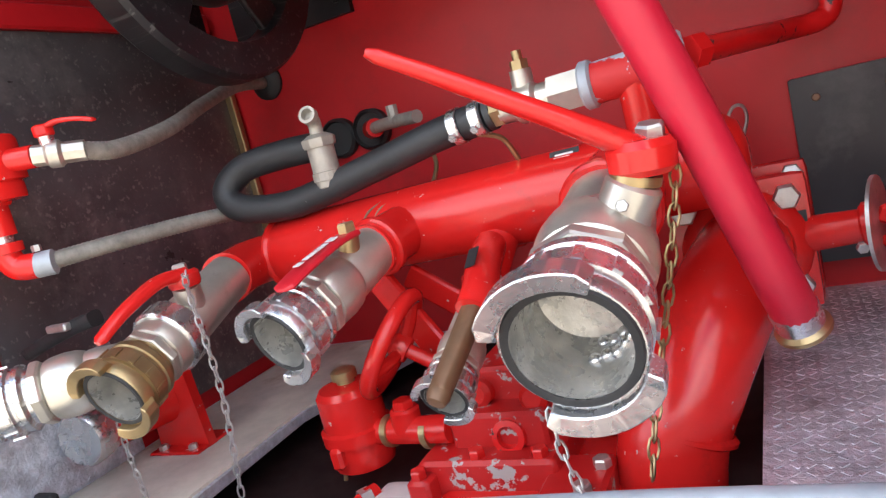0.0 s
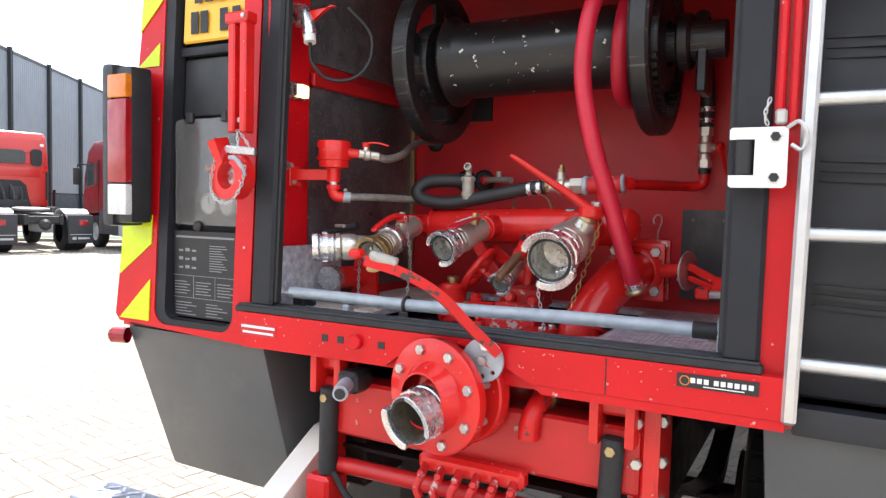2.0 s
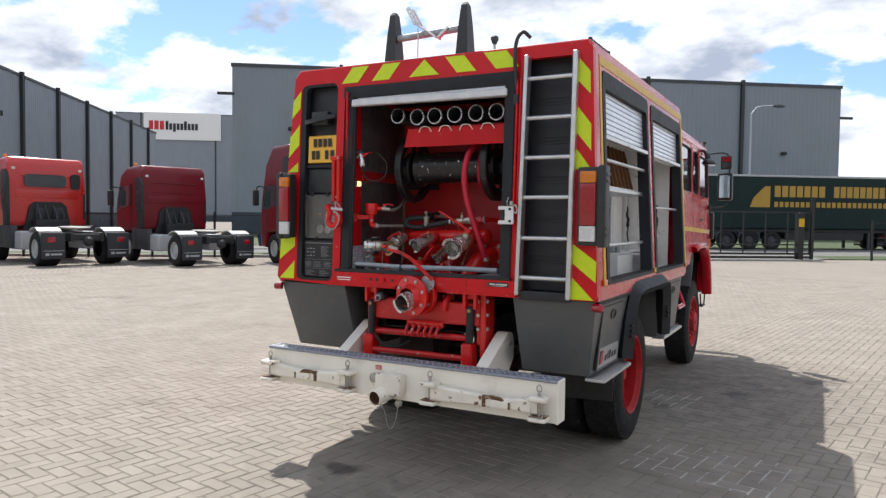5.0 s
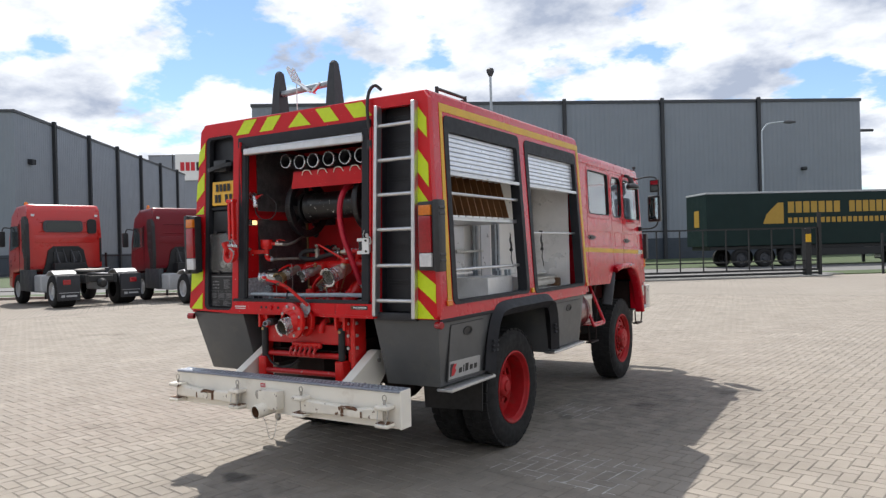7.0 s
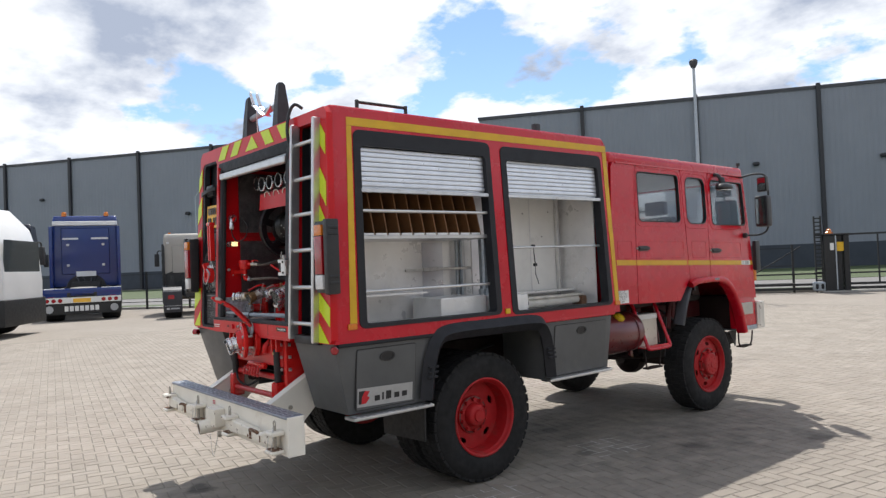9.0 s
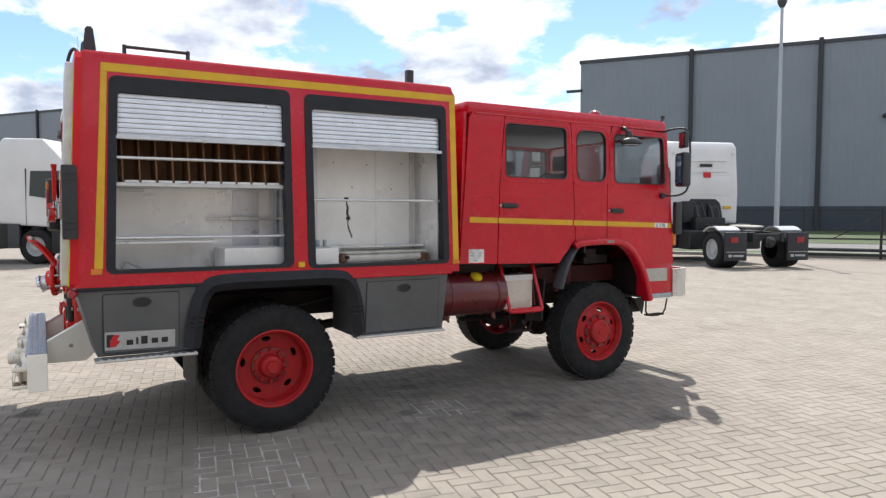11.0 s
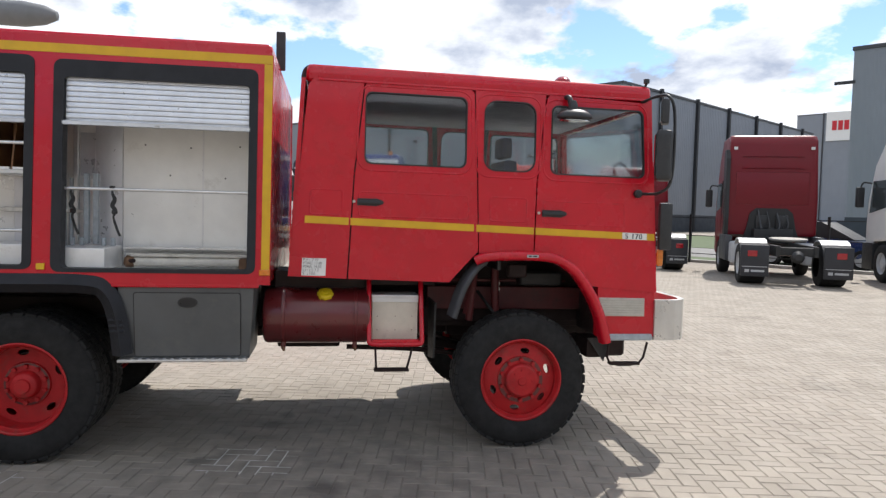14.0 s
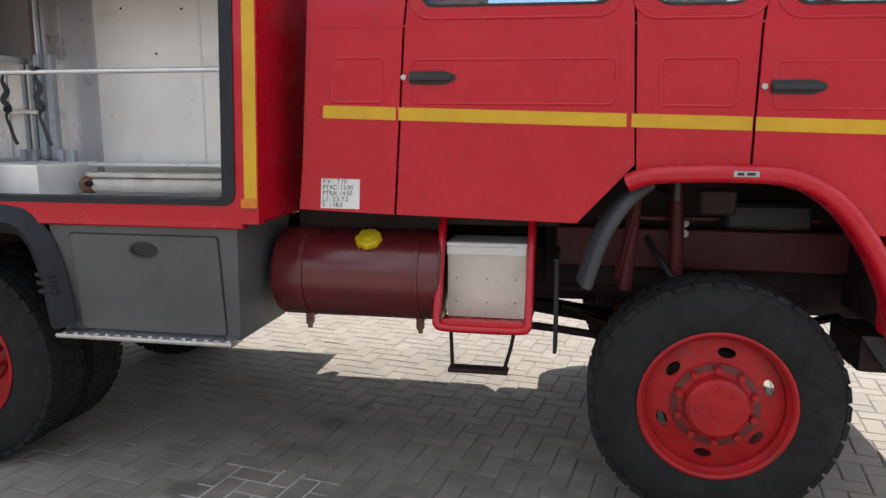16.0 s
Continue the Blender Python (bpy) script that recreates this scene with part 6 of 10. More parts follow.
tube("ring_pull", [(0.565 + 0.014 * math.cos(radians(a)), 0.30, 1.312 + 0.010 * math.sin(radians(a))) for a in range(0, 360, 40)], 0.0025, STEELM, flo, 6, "", 2, True)
# dark sheets closing the pump well stand in for its shade
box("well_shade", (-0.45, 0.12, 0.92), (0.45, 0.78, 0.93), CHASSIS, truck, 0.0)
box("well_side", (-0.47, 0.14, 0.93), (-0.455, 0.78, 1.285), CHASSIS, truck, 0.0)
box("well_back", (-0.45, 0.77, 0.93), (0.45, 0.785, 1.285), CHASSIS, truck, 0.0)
# galvanised bar lying askew on the floor behind the sill
gb = tube("stowage_bar", [(-0.525, 0.050, 1.356), (-0.50, 0.055, 1.356), (-0.34, 0.074, 1.352), (-0.165, 0.089, 1.348), (0.06, 0.108, 1.349), (0.25, 0.120, 1.352), (0.42, 0.128, 1.352), (0.55, 0.133, 1.351)], 0.0162, GALV, None, 16)
tagged(gb, "galvanised steel bar with a black grip lying across the sill", "bar")
cyl("bar_grip", (0.545, 0.133, 1.351), (0.600, 0.136, 1.351), 0.0190, RUBBER, gb, seg=16)
box("bar_tongue", (-0.545, 0.032, 1.350), (-0.505, 0.072, 1.360), GALV, gb, 0.004)
tube("bar_tie", [(-0.165, 0.089 + 0.0205 * math.cos(radians(a)), 1.348 + 0.0205 * math.sin(radians(a))) for a in range(0, 360, 40)], 0.0045, RUBBER, gb, 6, "", 2, True)
box("tie_tail", (-0.177, 0.066, 1.304), (-0.150, 0.076, 1.332), RUBBER, gb, 0.003)
box("bar_seat", (0.597, 0.115, 1.305), (0.617, 0.18, 1.385), GALV, truck, 0.004)
box("bar_cradle", (-0.35, 0.055, 1.3005), (-0.33, 0.085, 1.336), GALV, truck, 0.003)
# courtesy lamp
lm = box("courtesy_lamp", (-0.592, 0.078, 1.908), (-0.572, 0.172, 1.956), CHROME, truck, 0.012, None, "small lit courtesy lamp", 3)
box("lamp_glow", (-0.574, 0.115, 1.914), (-0.560, 0.166, 1.950), BULB, lm, 0.010, None, "", 3)
box("lamp_cap", (-0.574, 0.084, 1.914), (-0.561, 0.113, 1.950), CHROME, lm, 0.008, None, "", 2)


def ribbed_tube(name, pts, r, mat, parent, label="", pitch=0.0056, deep=0.11):
    """A hose whose wound wire stands out as close rings."""
    path = smooth_path(pts, 40)
    spots, run = [], 0.0
    for a, b in zip(path, path[1:]):
        L = (b - a).length
        while run < L:
            spots.append(a.lerp(b, run / L))
            run += pitch / 2
        run -= L
    bm = sweep_bm(spots, ring(r, 12))
    vs = list(bm.verts)
    for k in range(len(spots)):
        if k % 2:
            for v in vs[k * 12:k * 12 + 12]:
                v.co = spots[k] + (v.co - spots[k]) * (1 - deep)
    return part(name, bm, mat, parent, label, 60)


# ---- hose couplings ----
def coupling(front, back, r, ringmat, bodymat, turn=20, body=0.74, name="hose_coupling", label="bright hose coupling with two lugs", boremat=None, span=99):
    front, back = Vector(front), Vector(back)
    d = (front - back).normalized()
    L = (front - back).length
    c = lathe(name, front, -d, [(r * 0.82, 0.0), (r * 0.97, 0.0), (r, r * 0.05), (r, r * 0.30), (r * 0.94, r * 0.33), (r * 0.94, r * 0.42), (r * 1.03, r * 0.45), (r * 1.03, r * 0.85), (r * 0.95, r * 0.92), (r * 0.95, r * 1.0), (r, r * 1.04), (r, r * 1.2), (r * 0.88, r * 1.3), (r * 0.86, r * 1.42), (r * 0.78, r * 1.45)], ringmat, truck, 40, label)
    lathe("gasket", front + d * r * 0.03, -d, [(r * 0.81, 0.0), (r * 0.85, -r * 0.02), (r * 0.92, -r * 0.02), (r * 0.95, r * 0.04), (r * 0.81, r * 0.10)], RUBBER, c, 40)
    lathe("bore", front, -d, [(r * 0.82, 0.0), (r * 0.78, r * 0.3), (r * 0.74, r * 1.1), (r * 0.70, r * 1.25), (r * 0.45, r * 1.34), (0, r * 1.32)], boremat or CUP, c, 40)
    m = axis_matrix(front, d)
    # grip notches round the ring
    for k in range(12):
        a = 2 * math.pi * (k + 0.5) / 12
        bm = bmesh.new()
        add_box(bm, (-r * 0.07, r * 1.0, -r * 0.82), (r * 0.07, r * 1.075, -r * 0.48), m @ Matrix.Rotation(a, 4, "Z"))
        part("grip_rib", bm, ringmat, c)
    h0 = r * 1.42
    lathe("collar", front - d * h0, -d, [(r * 0.72, 0), (r * 0.95, 0.0), (r * 0.98, r * 0.05), (r * 0.98, r * 0.24), (r * 0.93, r * 0.3), (r * 0.80, r * 0.34), (0, r * 0.34)], bodymat, c, 8, "", None)
    end = max(r * 1.4, L - h0 - r * 0.3)
    lathe("valve_body", front - d * (h0 + r * 0.34), -d, [(0, 0), (r * body, 0), (r * (body + 0.08), r * 0.06), (r * (body + 0.14), r * 0.25), (r * (body + 0.16), r * 0.6), (r * (body + 0.12), r * 0.95), (r * (body + 0.04), r * 1.15), (r * body, r * 1.18), (r * body, r * 1.24), (r * (body + 0.03), r * 1.3), (r * body * 0.94, end), (0, end)], bodymat, c, 32)
    for a0 in (turn - 9, turn + 171):
        n = span // 9
        inner = [(r * 0.97 * math.cos(radians(a0 + 9 * k)), r * 0.97 * math.sin(radians(a0 + 9 * k))) for k in range(n + 1)]
        outer = [(r * (1.26 if 0 < k < n else 1.18) * math.cos(radians(a0 + 9 * k)), r * (1.26 if 0 < k < n else 1.18) * math.sin(radians(a0 + 9 * k))) for k in range(n, -1, -1)]
        lug = plate_bm(inner + outer, (), -r * 0.30, r * 0.28, "z")
        for v in lug.verts:
            rad = math.hypot(v.co.x, v.co.y)
            if rad > r * 1.1 and v.co.z < 0:
                v.co.z += r * 0.16
            if rad < r * 1.0 and v.co.z > 0:
                v.co.z -= r * 0.06
        bmesh.ops.recalc_face_normals(lug, faces=lug.faces)
        bevelled(lug, r * 0.022, 1)
        lug.transform(m)
        part("lug", lug, ringmat, c)
    return c


def lever(name, pivot, tip, w, h, mat, parent, label="", lift=0.02, taper=0.5, tiplen=0.0):
    """A cast lever, broad at the hub and rounded to its tip."""
    p, t = Vector(pivot), Vector(tip)
    q = p.lerp(t, 0.3) + Vector((0, 0, lift))
    path = smooth_path([p, q, p.lerp(t, 0.7) + Vector((0, 0, lift * 0.8)), t], 8)
    oval = [(w / 2 * math.copysign(abs(math.cos(a)) ** 0.6, math.cos(a)), h / 2 * math.copysign(abs(math.sin(a)) ** 0.6, math.sin(a))) for a in [2 * math.pi * k / 12 for k in range(12)]]
    bm = sweep_bm(path, oval)
    for k, v in enumerate(bm.verts):
        c = path[k // 12]
        f = (k // 12) / (len(path) - 1)
        v.co = c + (v.co - c) * ((1.12 - taper * f) * (0.55 if f > 0.999 else 1.0))
    return part(name, bm, mat, parent, label, 50)


big = coupling((0.212, 0.123, 1.485), (0.209, 0.375, 1.550), 0.0585, CHROME, NICKEL, 70, 0.82, "large_delivery_coupling", "large bright delivery coupling with two lugs")
bm_at = axis_matrix((0.212, 0.123, 1.485), (0.003, -0.252, -0.065))
# nuts, partly standing in for their reflections in the bore wall
for k in range(10):
    a, depth = radians(-25 - 14 * (k % 5) - 6 * (k // 5)), 0.066 - 0.020 * (k // 5) - 0.003 * (k % 2)
    out = bm_at @ Vector((0.043 * math.cos(a), 0.043 * math.sin(a), -depth))
    mid = bm_at @ Vector((0, 0, -depth + 0.012))
    lathe("bore_nut", out, mid - out, [(0.0060, -0.004), (0.0060, 0.002), (0.0045, 0.004), (0.002, 0.005), (0, 0.005)], CHROME, big, 8)
coupling((-0.123, 0.200, 1.494), (-0.086, 0.372, 1.548), 0.040, CHROME, NICKEL, 80, 0.80)
c3 = coupling((-0.313, 0.138, 1.472), (-0.318, 0.365, 1.547), 0.041, BRASS, NICKEL, 75, 0.80, "brass_coupling", "brass-ringed hose coupling")
coupling((-0.478, 0.100, 1.484), (-0.360, 0.200, 1.487), 0.040, CHROME, NICKEL, 150, 0.80, name="hose_coupling", boremat=BRASS)
coupling((0.037, 0.228, 1.406), (0.046, 0.385, 1.485), 0.027, CHROME, NICKEL, 75, 0.80)
cyl("steel_band", (-0.316, 0.225, 1.501), (-0.317, 0.255, 1.511), 0.0445, CHROME, c3, seg=28, bev=0.003)

# manifold
man = lathe("manifold", (-0.312, 0.486, 1.547), (0.648, -0.031, 0.018), [(0, -0.012), (0.040, -0.01), (0.050, 0.006), (0.0525, 0.03), (0.0525, 0.60), (0.050, 0.635), (0.036, 0.652), (0.015, 0.658), (0, 0.658)], RED_PUMP, truck, 40, "red enamelled pump manifold")
tube("manifold_elbow", [(-0.285, 0.485, 1.547), (-0.335, 0.476, 1.547), (-0.342, 0.432, 1.547), (-0.320, 0.360, 1.545)], 0.036, RED_PUMP, man, 22)
lathe("weld", (-0.308, 0.4858, 1.5475), (0.648, -0.031, 0.018), [(0.049, -0.004), (0.0545, 0.0), (0.0545, 0.004), (0.05, 0.008)], RED_PUMP, man, 32)
tube("stub", [(0.216, 0.455, 1.562), (0.213, 0.41, 1.557), (0.209, 0.355, 1.545)], 0.048, RED_PUMP, man, 22)
tube("stub", [(-0.075, 0.46, 1.555), (-0.080, 0.42, 1.552), (-0.088, 0.365, 1.546)], 0.034, RED_PUMP, man, 18)
tube("stub", [(0.055, 0.455, 1.535), (0.048, 0.42, 1.508), (0.044, 0.385, 1.485)], 0.024, RED_PUMP, man, 16)
for a, b, r in (((0.210, 0.372, 1.549), (0.209, 0.358, 1.545), 0.055), ((-0.083, 0.385, 1.549), (-0.085, 0.372, 1.547), 0.039), ((0.060, 0.462, 1.535), (0.056, 0.448, 1.525), 0.031)):
    cyl("collar", a, b, r, RED_PUMP, man, seg=24, bev=0.003)
for x0 in (-0.135, -0.118):
    tube("weld_scar", [(x0, 0.427, 1.562), (x0 + 0.012, 0.436, 1.585), (x0 + 0.03, 0.448, 1.595)], 0.002, BRONZE, man, 6)
bars("tag", (0.135, 0.4345, 1.597), (1, -0.05, 0.03), (0, 0.55, 0.83), [(0, 0, 0.036, 0.016)], INK, man, 0.001)
bars("tag_print", (0.138, 0.4332, 1.5985), (1, -0.05, 0.03), (0, 0.55, 0.83), [(0.002, 0.003, 0.022, 0.006), (0.004, 0.008, 0.026, 0.010)], WHITE, man, 0.0006)

# levers
lv = lever("lever", (0.270, 0.268, 1.604), (0.089, 0.153, 1.740), 0.034, 0.021, RED_PUMP, truck, "long red valve lever", 0.002, 0.55)
lathe("lever_boss", (0.266, 0.264, 1.586), (0.06, 0.0, 1), [(0, 0), (0.024, 0), (0.030, 0.006), (0.031, 0.024), (0.026, 0.031), (0, 0.032)], RED_PUMP, lv, 22)
bolt((0.277, 0.268, 1.617), (0.1, -0.2, 1), 0.013, STEELM, lv, 0.012)
cyl("valve_neck", (0.230, 0.262, 1.535), (0.258, 0.262, 1.582), 0.026, NICKEL, lv, bev=0.004)
cyl("gland_ring", (0.257, 0.262, 1.581), (0.260, 0.262, 1.589), 0.023, BRASS, lv)
bolt((0.247, 0.238, 1.566), (0.2, -1, 0.2), 0.006, STEELM, lv, 0.006)
lv2 = lever("lever", (-0.292, 0.262, 1.576), (-0.311, 0.138, 1.535), 0.026, 0.016, RED_PUMP, truck, "red valve lever", 0.012, 0.42)
lathe("lever_boss", (-0.293, 0.263, 1.560), (0, 0, 1), [(0, 0), (0.018, 0), (0.020, 0.004), (0.020, 0.016), (0.016, 0.02), (0, 0.02)], RED_PUMP, lv2, 18)
bolt((-0.293, 0.262, 1.580), (0, 0, 1), 0.009, STEELM, lv2)
cyl("valve_neck", (-0.305, 0.275, 1.52), (-0.294, 0.264, 1.562), 0.017, NICKEL, lv2)
lv3 = lever("tag_lever", (-0.080, 0.318, 1.578), (-0.097, 0.196, 1.549), 0.030, 0.007, SIGN_RED, truck, "flat crimson lever with pale print", 0.004, 0.12)
bolt((-0.081, 0.316, 1.580), (0, 0, 1), 0.011, BRASS, lv3, 0.012)
cyl("valve_neck", (-0.092, 0.320, 1.54), (-0.083, 0.318, 1.577), 0.013, BRASS, lv3)
bars("lever_print", (-0.0925, 0.222, 1.5662), (0.14, 0.96, 0.20), (-0.98, 0.14, 0.0), [(0.0, -0.005, 0.010, 0.004)] + [(0.016 + 0.0068 * k, -0.004, 0.021 + 0.0068 * k, 0.004) for k in range(6)] + [(0.060, -0.006, 0.071, 0.006)], WHITE, lv3, 0.0008)
lv4 = lever("black_lever", (-0.432, 0.236, 1.545), (-0.568, 0.222, 1.512), 0.022, 0.019, RUBBER, truck, "black lever with a steel clip", 0.003, 0.2)
box("lever_clip", (-0.500, 0.212, 1.538), (-0.462, 0.224, 1.548), STEELM, lv4, 0.002)
lv5 = lever("brown_handle", (0.074, 0.276, 1.487), (0.056, 0.184, 1.428), 0.021, 0.021, BRONZE, truck, "worn brown lever handle", 0.0, 0.15)
lathe("handle_tip", (0.057, 0.188, 1.4305), (-0.17, -0.83, -0.54), [(0.0105, -0.004), (0.012, 0.004), (0.009, 0.012), (0, 0.014)], BRONZE, lv5, 14)
tube("handle_neck", [(0.050, 0.405, 1.520), (0.066, 0.335, 1.512), (0.075, 0.290, 1.496), (0.073, 0.268, 1.482)], 0.020, RED_PUMP, lv5, 14)
bars("tag", (0.060, 0.300, 1.520), (0.8, -0.3, 0.2), (0.1, 0.75, 0.65), [(0, 0, 0.016, 0.024)], INK, lv5, 0.001)
chain("chain", [(0.285, 0.268, 1.612), (0.292, 0.265, 1.585), (0.268, 0.250, 1.48), (0.243, 0.232, 1.39), (0.228, 0.215, 1.32)], BRASS, truck, 0.024, 0.0013)
chain("chain", [(-0.282, 0.258, 1.578), (-0.262, 0.235, 1.56), (-0.228, 0.205, 1.444), (-0.240, 0.198, 1.312)], STEELM, truck, 0.018, 0.0012)
chain("chain", [(0.180, 0.135, 1.424), (0.184, 0.13, 1.40), (0.196, 0.122, 1.362), (0.205, 0.12, 1.32)], STEELM, truck, 0.018, 0.0012)
chain("chain", [(-0.39, 0.19, 1.44), (-0.392, 0.19, 1.38), (-0.40, 0.20, 1.31)], STEELM, truck, 0.016, 0.0013)

# big suction elbow and its flanged valve
sel = tube("suction_elbow", [(0.318, 0.555, 1.435), (0.312, 0.495, 1.434), (0.292, 0.425, 1.412), (0.255, 0.372, 1.352), (0.222, 0.342, 1.275), (0.208, 0.33, 1.12)], 0.057, RED_PUMP, truck, 28, "thick red suction elbow")
lathe("seam", (0.236, 0.353, 1.306), (-0.33, -0.24, -0.85), [(0.054, -0.004), (0.0595, 0.0), (0.0595, 0.004), (0.054, 0.008)], RED_PUMP, sel, 32)
lathe("foot_flange", (0.214, 0.334, 1.215), (0, 0, -1), [(0.05, -0.005), (0.098, 0.0), (0.10, 0.006), (0.10, 0.022), (0.05, 0.024)], RED_PUMP, sel, 32)
for k in range(6):
    bolt((0.214 + 0.085 * math.cos(k * 1.05), 0.334 + 0.085 * math.sin(k * 1.05), 1.22), (0, 0, 1), 0.012, STEELM, sel, 0.012)
fl = box("valve_flange", (0.232, 0.552, 1.352), (0.396, 0.578, 1.520), RED_PUMP, truck, 0.014, None, "square red valve flange with steel bolts", 2)
box("rear_flange", (0.232, 0.605, 1.352), (0.400, 0.630, 1.528), RED_PUMP, fl, 0.014, None, "", 2)
lathe("valve_drum", (0.315, 0.60, 1.435), (0, -1, 0), [(0.07, -0.005), (0.072, 0.0), (0.072, 0.03)], RED_PUMP, fl, 28)
lathe("flange_hub", (0.318, 0.553, 1.435), (0, -1, 0), [(0.075, 0), (0.072, 0.008), (0.060, 0.018), (0.055, 0.019)], RED_PUMP, fl, 28)
for x in (0.256, 0.372):
    for z in (1.384, 1.494):
        bolt((x, 0.552, z), (0, -1, 0), 0.0155, STEELM, fl, 0.014)
        cyl("stud", (x, 0.578, z), (x, 0.606, z), 0.008, STEELM, fl, seg=8)
        bolt((x + 0.01, 0.605, z + 0.016), (0, -1, 0.2), 0.013, STEELM, fl, 0.010)
bars("tag", (0.364, 0.5515, 1.452), (1, 0, 0), (0, 0, 1), [(0, 0, 0.026, 0.022)], INK, fl, 0.001)
bars("tag_print", (0.366, 0.5503, 1.456), (1, 0, 0), (0, 0, 1), [(0.003, 0.006, 0.019, 0.009)], WHITE, fl, 0.0006)
va = cyl("valve_arm", (0.390, 0.562, 1.442), (0.452, 0.545, 1.447), 0.022, RED_PUMP, truck, r2=0.019, seg=16, label="red shut-off arm")
cyl("arm_collar", (0.445, 0.548, 1.446), (0.456, 0.545, 1.447), 0.027, RED_PUMP, va, seg=16, bev=0.003)
lathe("arm_disc", (0.458, 0.545, 1.447), (1, -0.3, 0), [(0.055, 0), (0.055, 0.004), (0, 0.004)], STEELM, va, 24)
beam("arm_blade", (0.462, 0.545, 1.460), (0.545, 0.500, 1.425), 0.014, 0.022, RED_PUMP, va, 0.004)
beam("arm_blade", (0.462, 0.545, 1.428), (0.545, 0.500, 1.405), 0.014, 0.016, RED_PUMP, va, 0.004)
beam("arm_end", (0.535, 0.508, 1.422), (0.575, 0.485, 1.405), 0.030, 0.045, RED_PUMP, va, 0.008)
box("arm_catch", (0.490, 0.480, 1.378), (0.528, 0.515, 1.408), RED_WORN, va, 0.005)
cyl("catch_pin", (0.525, 0.495, 1.392), (0.56, 0.478, 1.395), 0.011, STEELM, va, seg=10)
bolt((0.440, 0.535, 1.425), (0, -1, -0.3), 0.007, STEELM, va)
tube("hook", [(0.326, 0.78, 1.50), (0.328, 0.775, 1.545), (0.338, 0.77, 1.575), (0.336, 0.768, 1.595), (0.324, 0.767, 1.598), (0.314, 0.768, 1.585), (0.315, 0.77, 1.57)], 0.0026, STEELM, truck, 6)
bp = plate("cover_plate", rounded((0.398, 1.345), (0.552, 1.616), 0.004, 2), 0.778, 0.798, "y", CHARCOAL, truck, (), None, "dark riveted cover plate")
for x in (0.43, 0.52):
    lathe("rivet", (x, 0.778, 1.585), (0, -1, 0), [(0.006, 0), (0.005, 0.003), (0, 0.004)], BRONZE, bp, 8)

# pump casing in the well, bowl, hand wheel
pump = lathe("pump_casing", (0.06, 0.36, 1.0), (0, 0, 1), [(0, 0), (0.20, 0.0), (0.21, 0.04), (0.20, 0.16), (0.16, 0.20), (0.14, 0.25), (0.11, 0.27), (0, 0.27)], RED_PUMP, truck, 32, "red cast pump casing")
for x0, y0, x1, y1, z0, z1 in ((-0.055, 0.285, 0.115, 0.40, 1.245, 1.305), (-0.02, 0.32, 0.10, 0.44, 1.29, 1.345), (0.005, 0.36, 0.10, 0.47, 1.33, 1.385), (0.10, 0.22, 0.17, 0.33, 1.22, 1.29), (-0.06, 0.26, -0.03, 0.30, 1.25, 1.295)):
    box("casting", (x0, y0, z0), (x1, y1, z1), RED_FLAKE, pump, 0.012, None, "", 3)
for x, y, z in ((0.015, 0.352, 1.358), (0.085, 0.345, 1.352)):
    lathe("casting_boss", (x, y, z), (0, -1, 0.15), [(0.017, -0.02), (0.017, 0.006), (0.011, 0.012), (0, 0.012)], RED_PUMP, pump, 14)
lathe("casting_port", (0.055, 0.318, 1.318), (0, -1, 0.2), [(0.020, -0.01), (0.020, 0.005), (0.013, 0.006), (0.012, -0.004), (0, -0.004)], RED_WORN, pump, 14)
for x, y, z in ((-0.045, 0.272, 1.295), (0.095, 0.298, 1.305), (0.15, 0.25, 1.29), (0.02, 0.298, 1.305), (0.16, 0.30, 1.29)):
    bolt((x, y, z), (0, 0, 1), 0.010, STEELM if x > 0.1 else RED_PUMP, pump)
box("pump_plate", (-0.125, 0.165, 1.20), (0.092, 0.322, 1.264), PAD, pump, 0.012, None, "scratched bare casting", 2)
bw = lathe("filter_bowl", (-0.170, 0.352, 1.276), (0, 0, 1), [(0, 0), (0.040, 0), (0.042, 0.008), (0.042, 0.034), (0.047, 0.036), (0.047, 0.052), (0.042, 0.055), (0.042, 0.098), (0.036, 0.106), (0.016, 0.110), (0, 0.110)], RED_PUMP, truck, 28, "red filter bowl with brass cap")
lathe("brass_cap", (-0.168, 0.352, 1.385), (0, 0, 1), [(0.012, 0), (0.012, 0.006), (0.017, 0.007), (0.017, 0.017), (0.014, 0.019), (0, 0.019)], BRASS, bw, 16)
for a in (20, 140, 260):
    box("bowl_ear", (-0.170 + 0.044 * math.cos(radians(a)) - 0.009, 0.352 + 0.044 * math.sin(radians(a)) - 0.009, 1.288), (-0.170 + 0.044 * math.cos(radians(a)) + 0.009, 0.352 + 0.044 * math.sin(radians(a)) + 0.009, 1.316), RED_PUMP, bw, 0.004)
cyl("bowl_pipe", (-0.145, 0.348, 1.318), (-0.02, 0.330, 1.325), 0.0175, RED_PUMP, bw, seg=18)
cyl("bowl_tee", (-0.086, 0.340, 1.32), (-0.085, 0.340, 1.352), 0.019, RED_PUMP, bw, bev=0.003)
bolt((-0.085, 0.340, 1.352), (0, 0, 1), 0.014, RED_PUMP, bw, 0.010)
for x in (-0.118, -0.058):
    cyl("bowl_nut", (x, 0.3445 - (x + 0.118) * 0.14, 1.3195), (x + 0.009, 0.3432 - (x + 0.118) * 0.14, 1.320), 0.0205, BRASS, bw, seg=18)
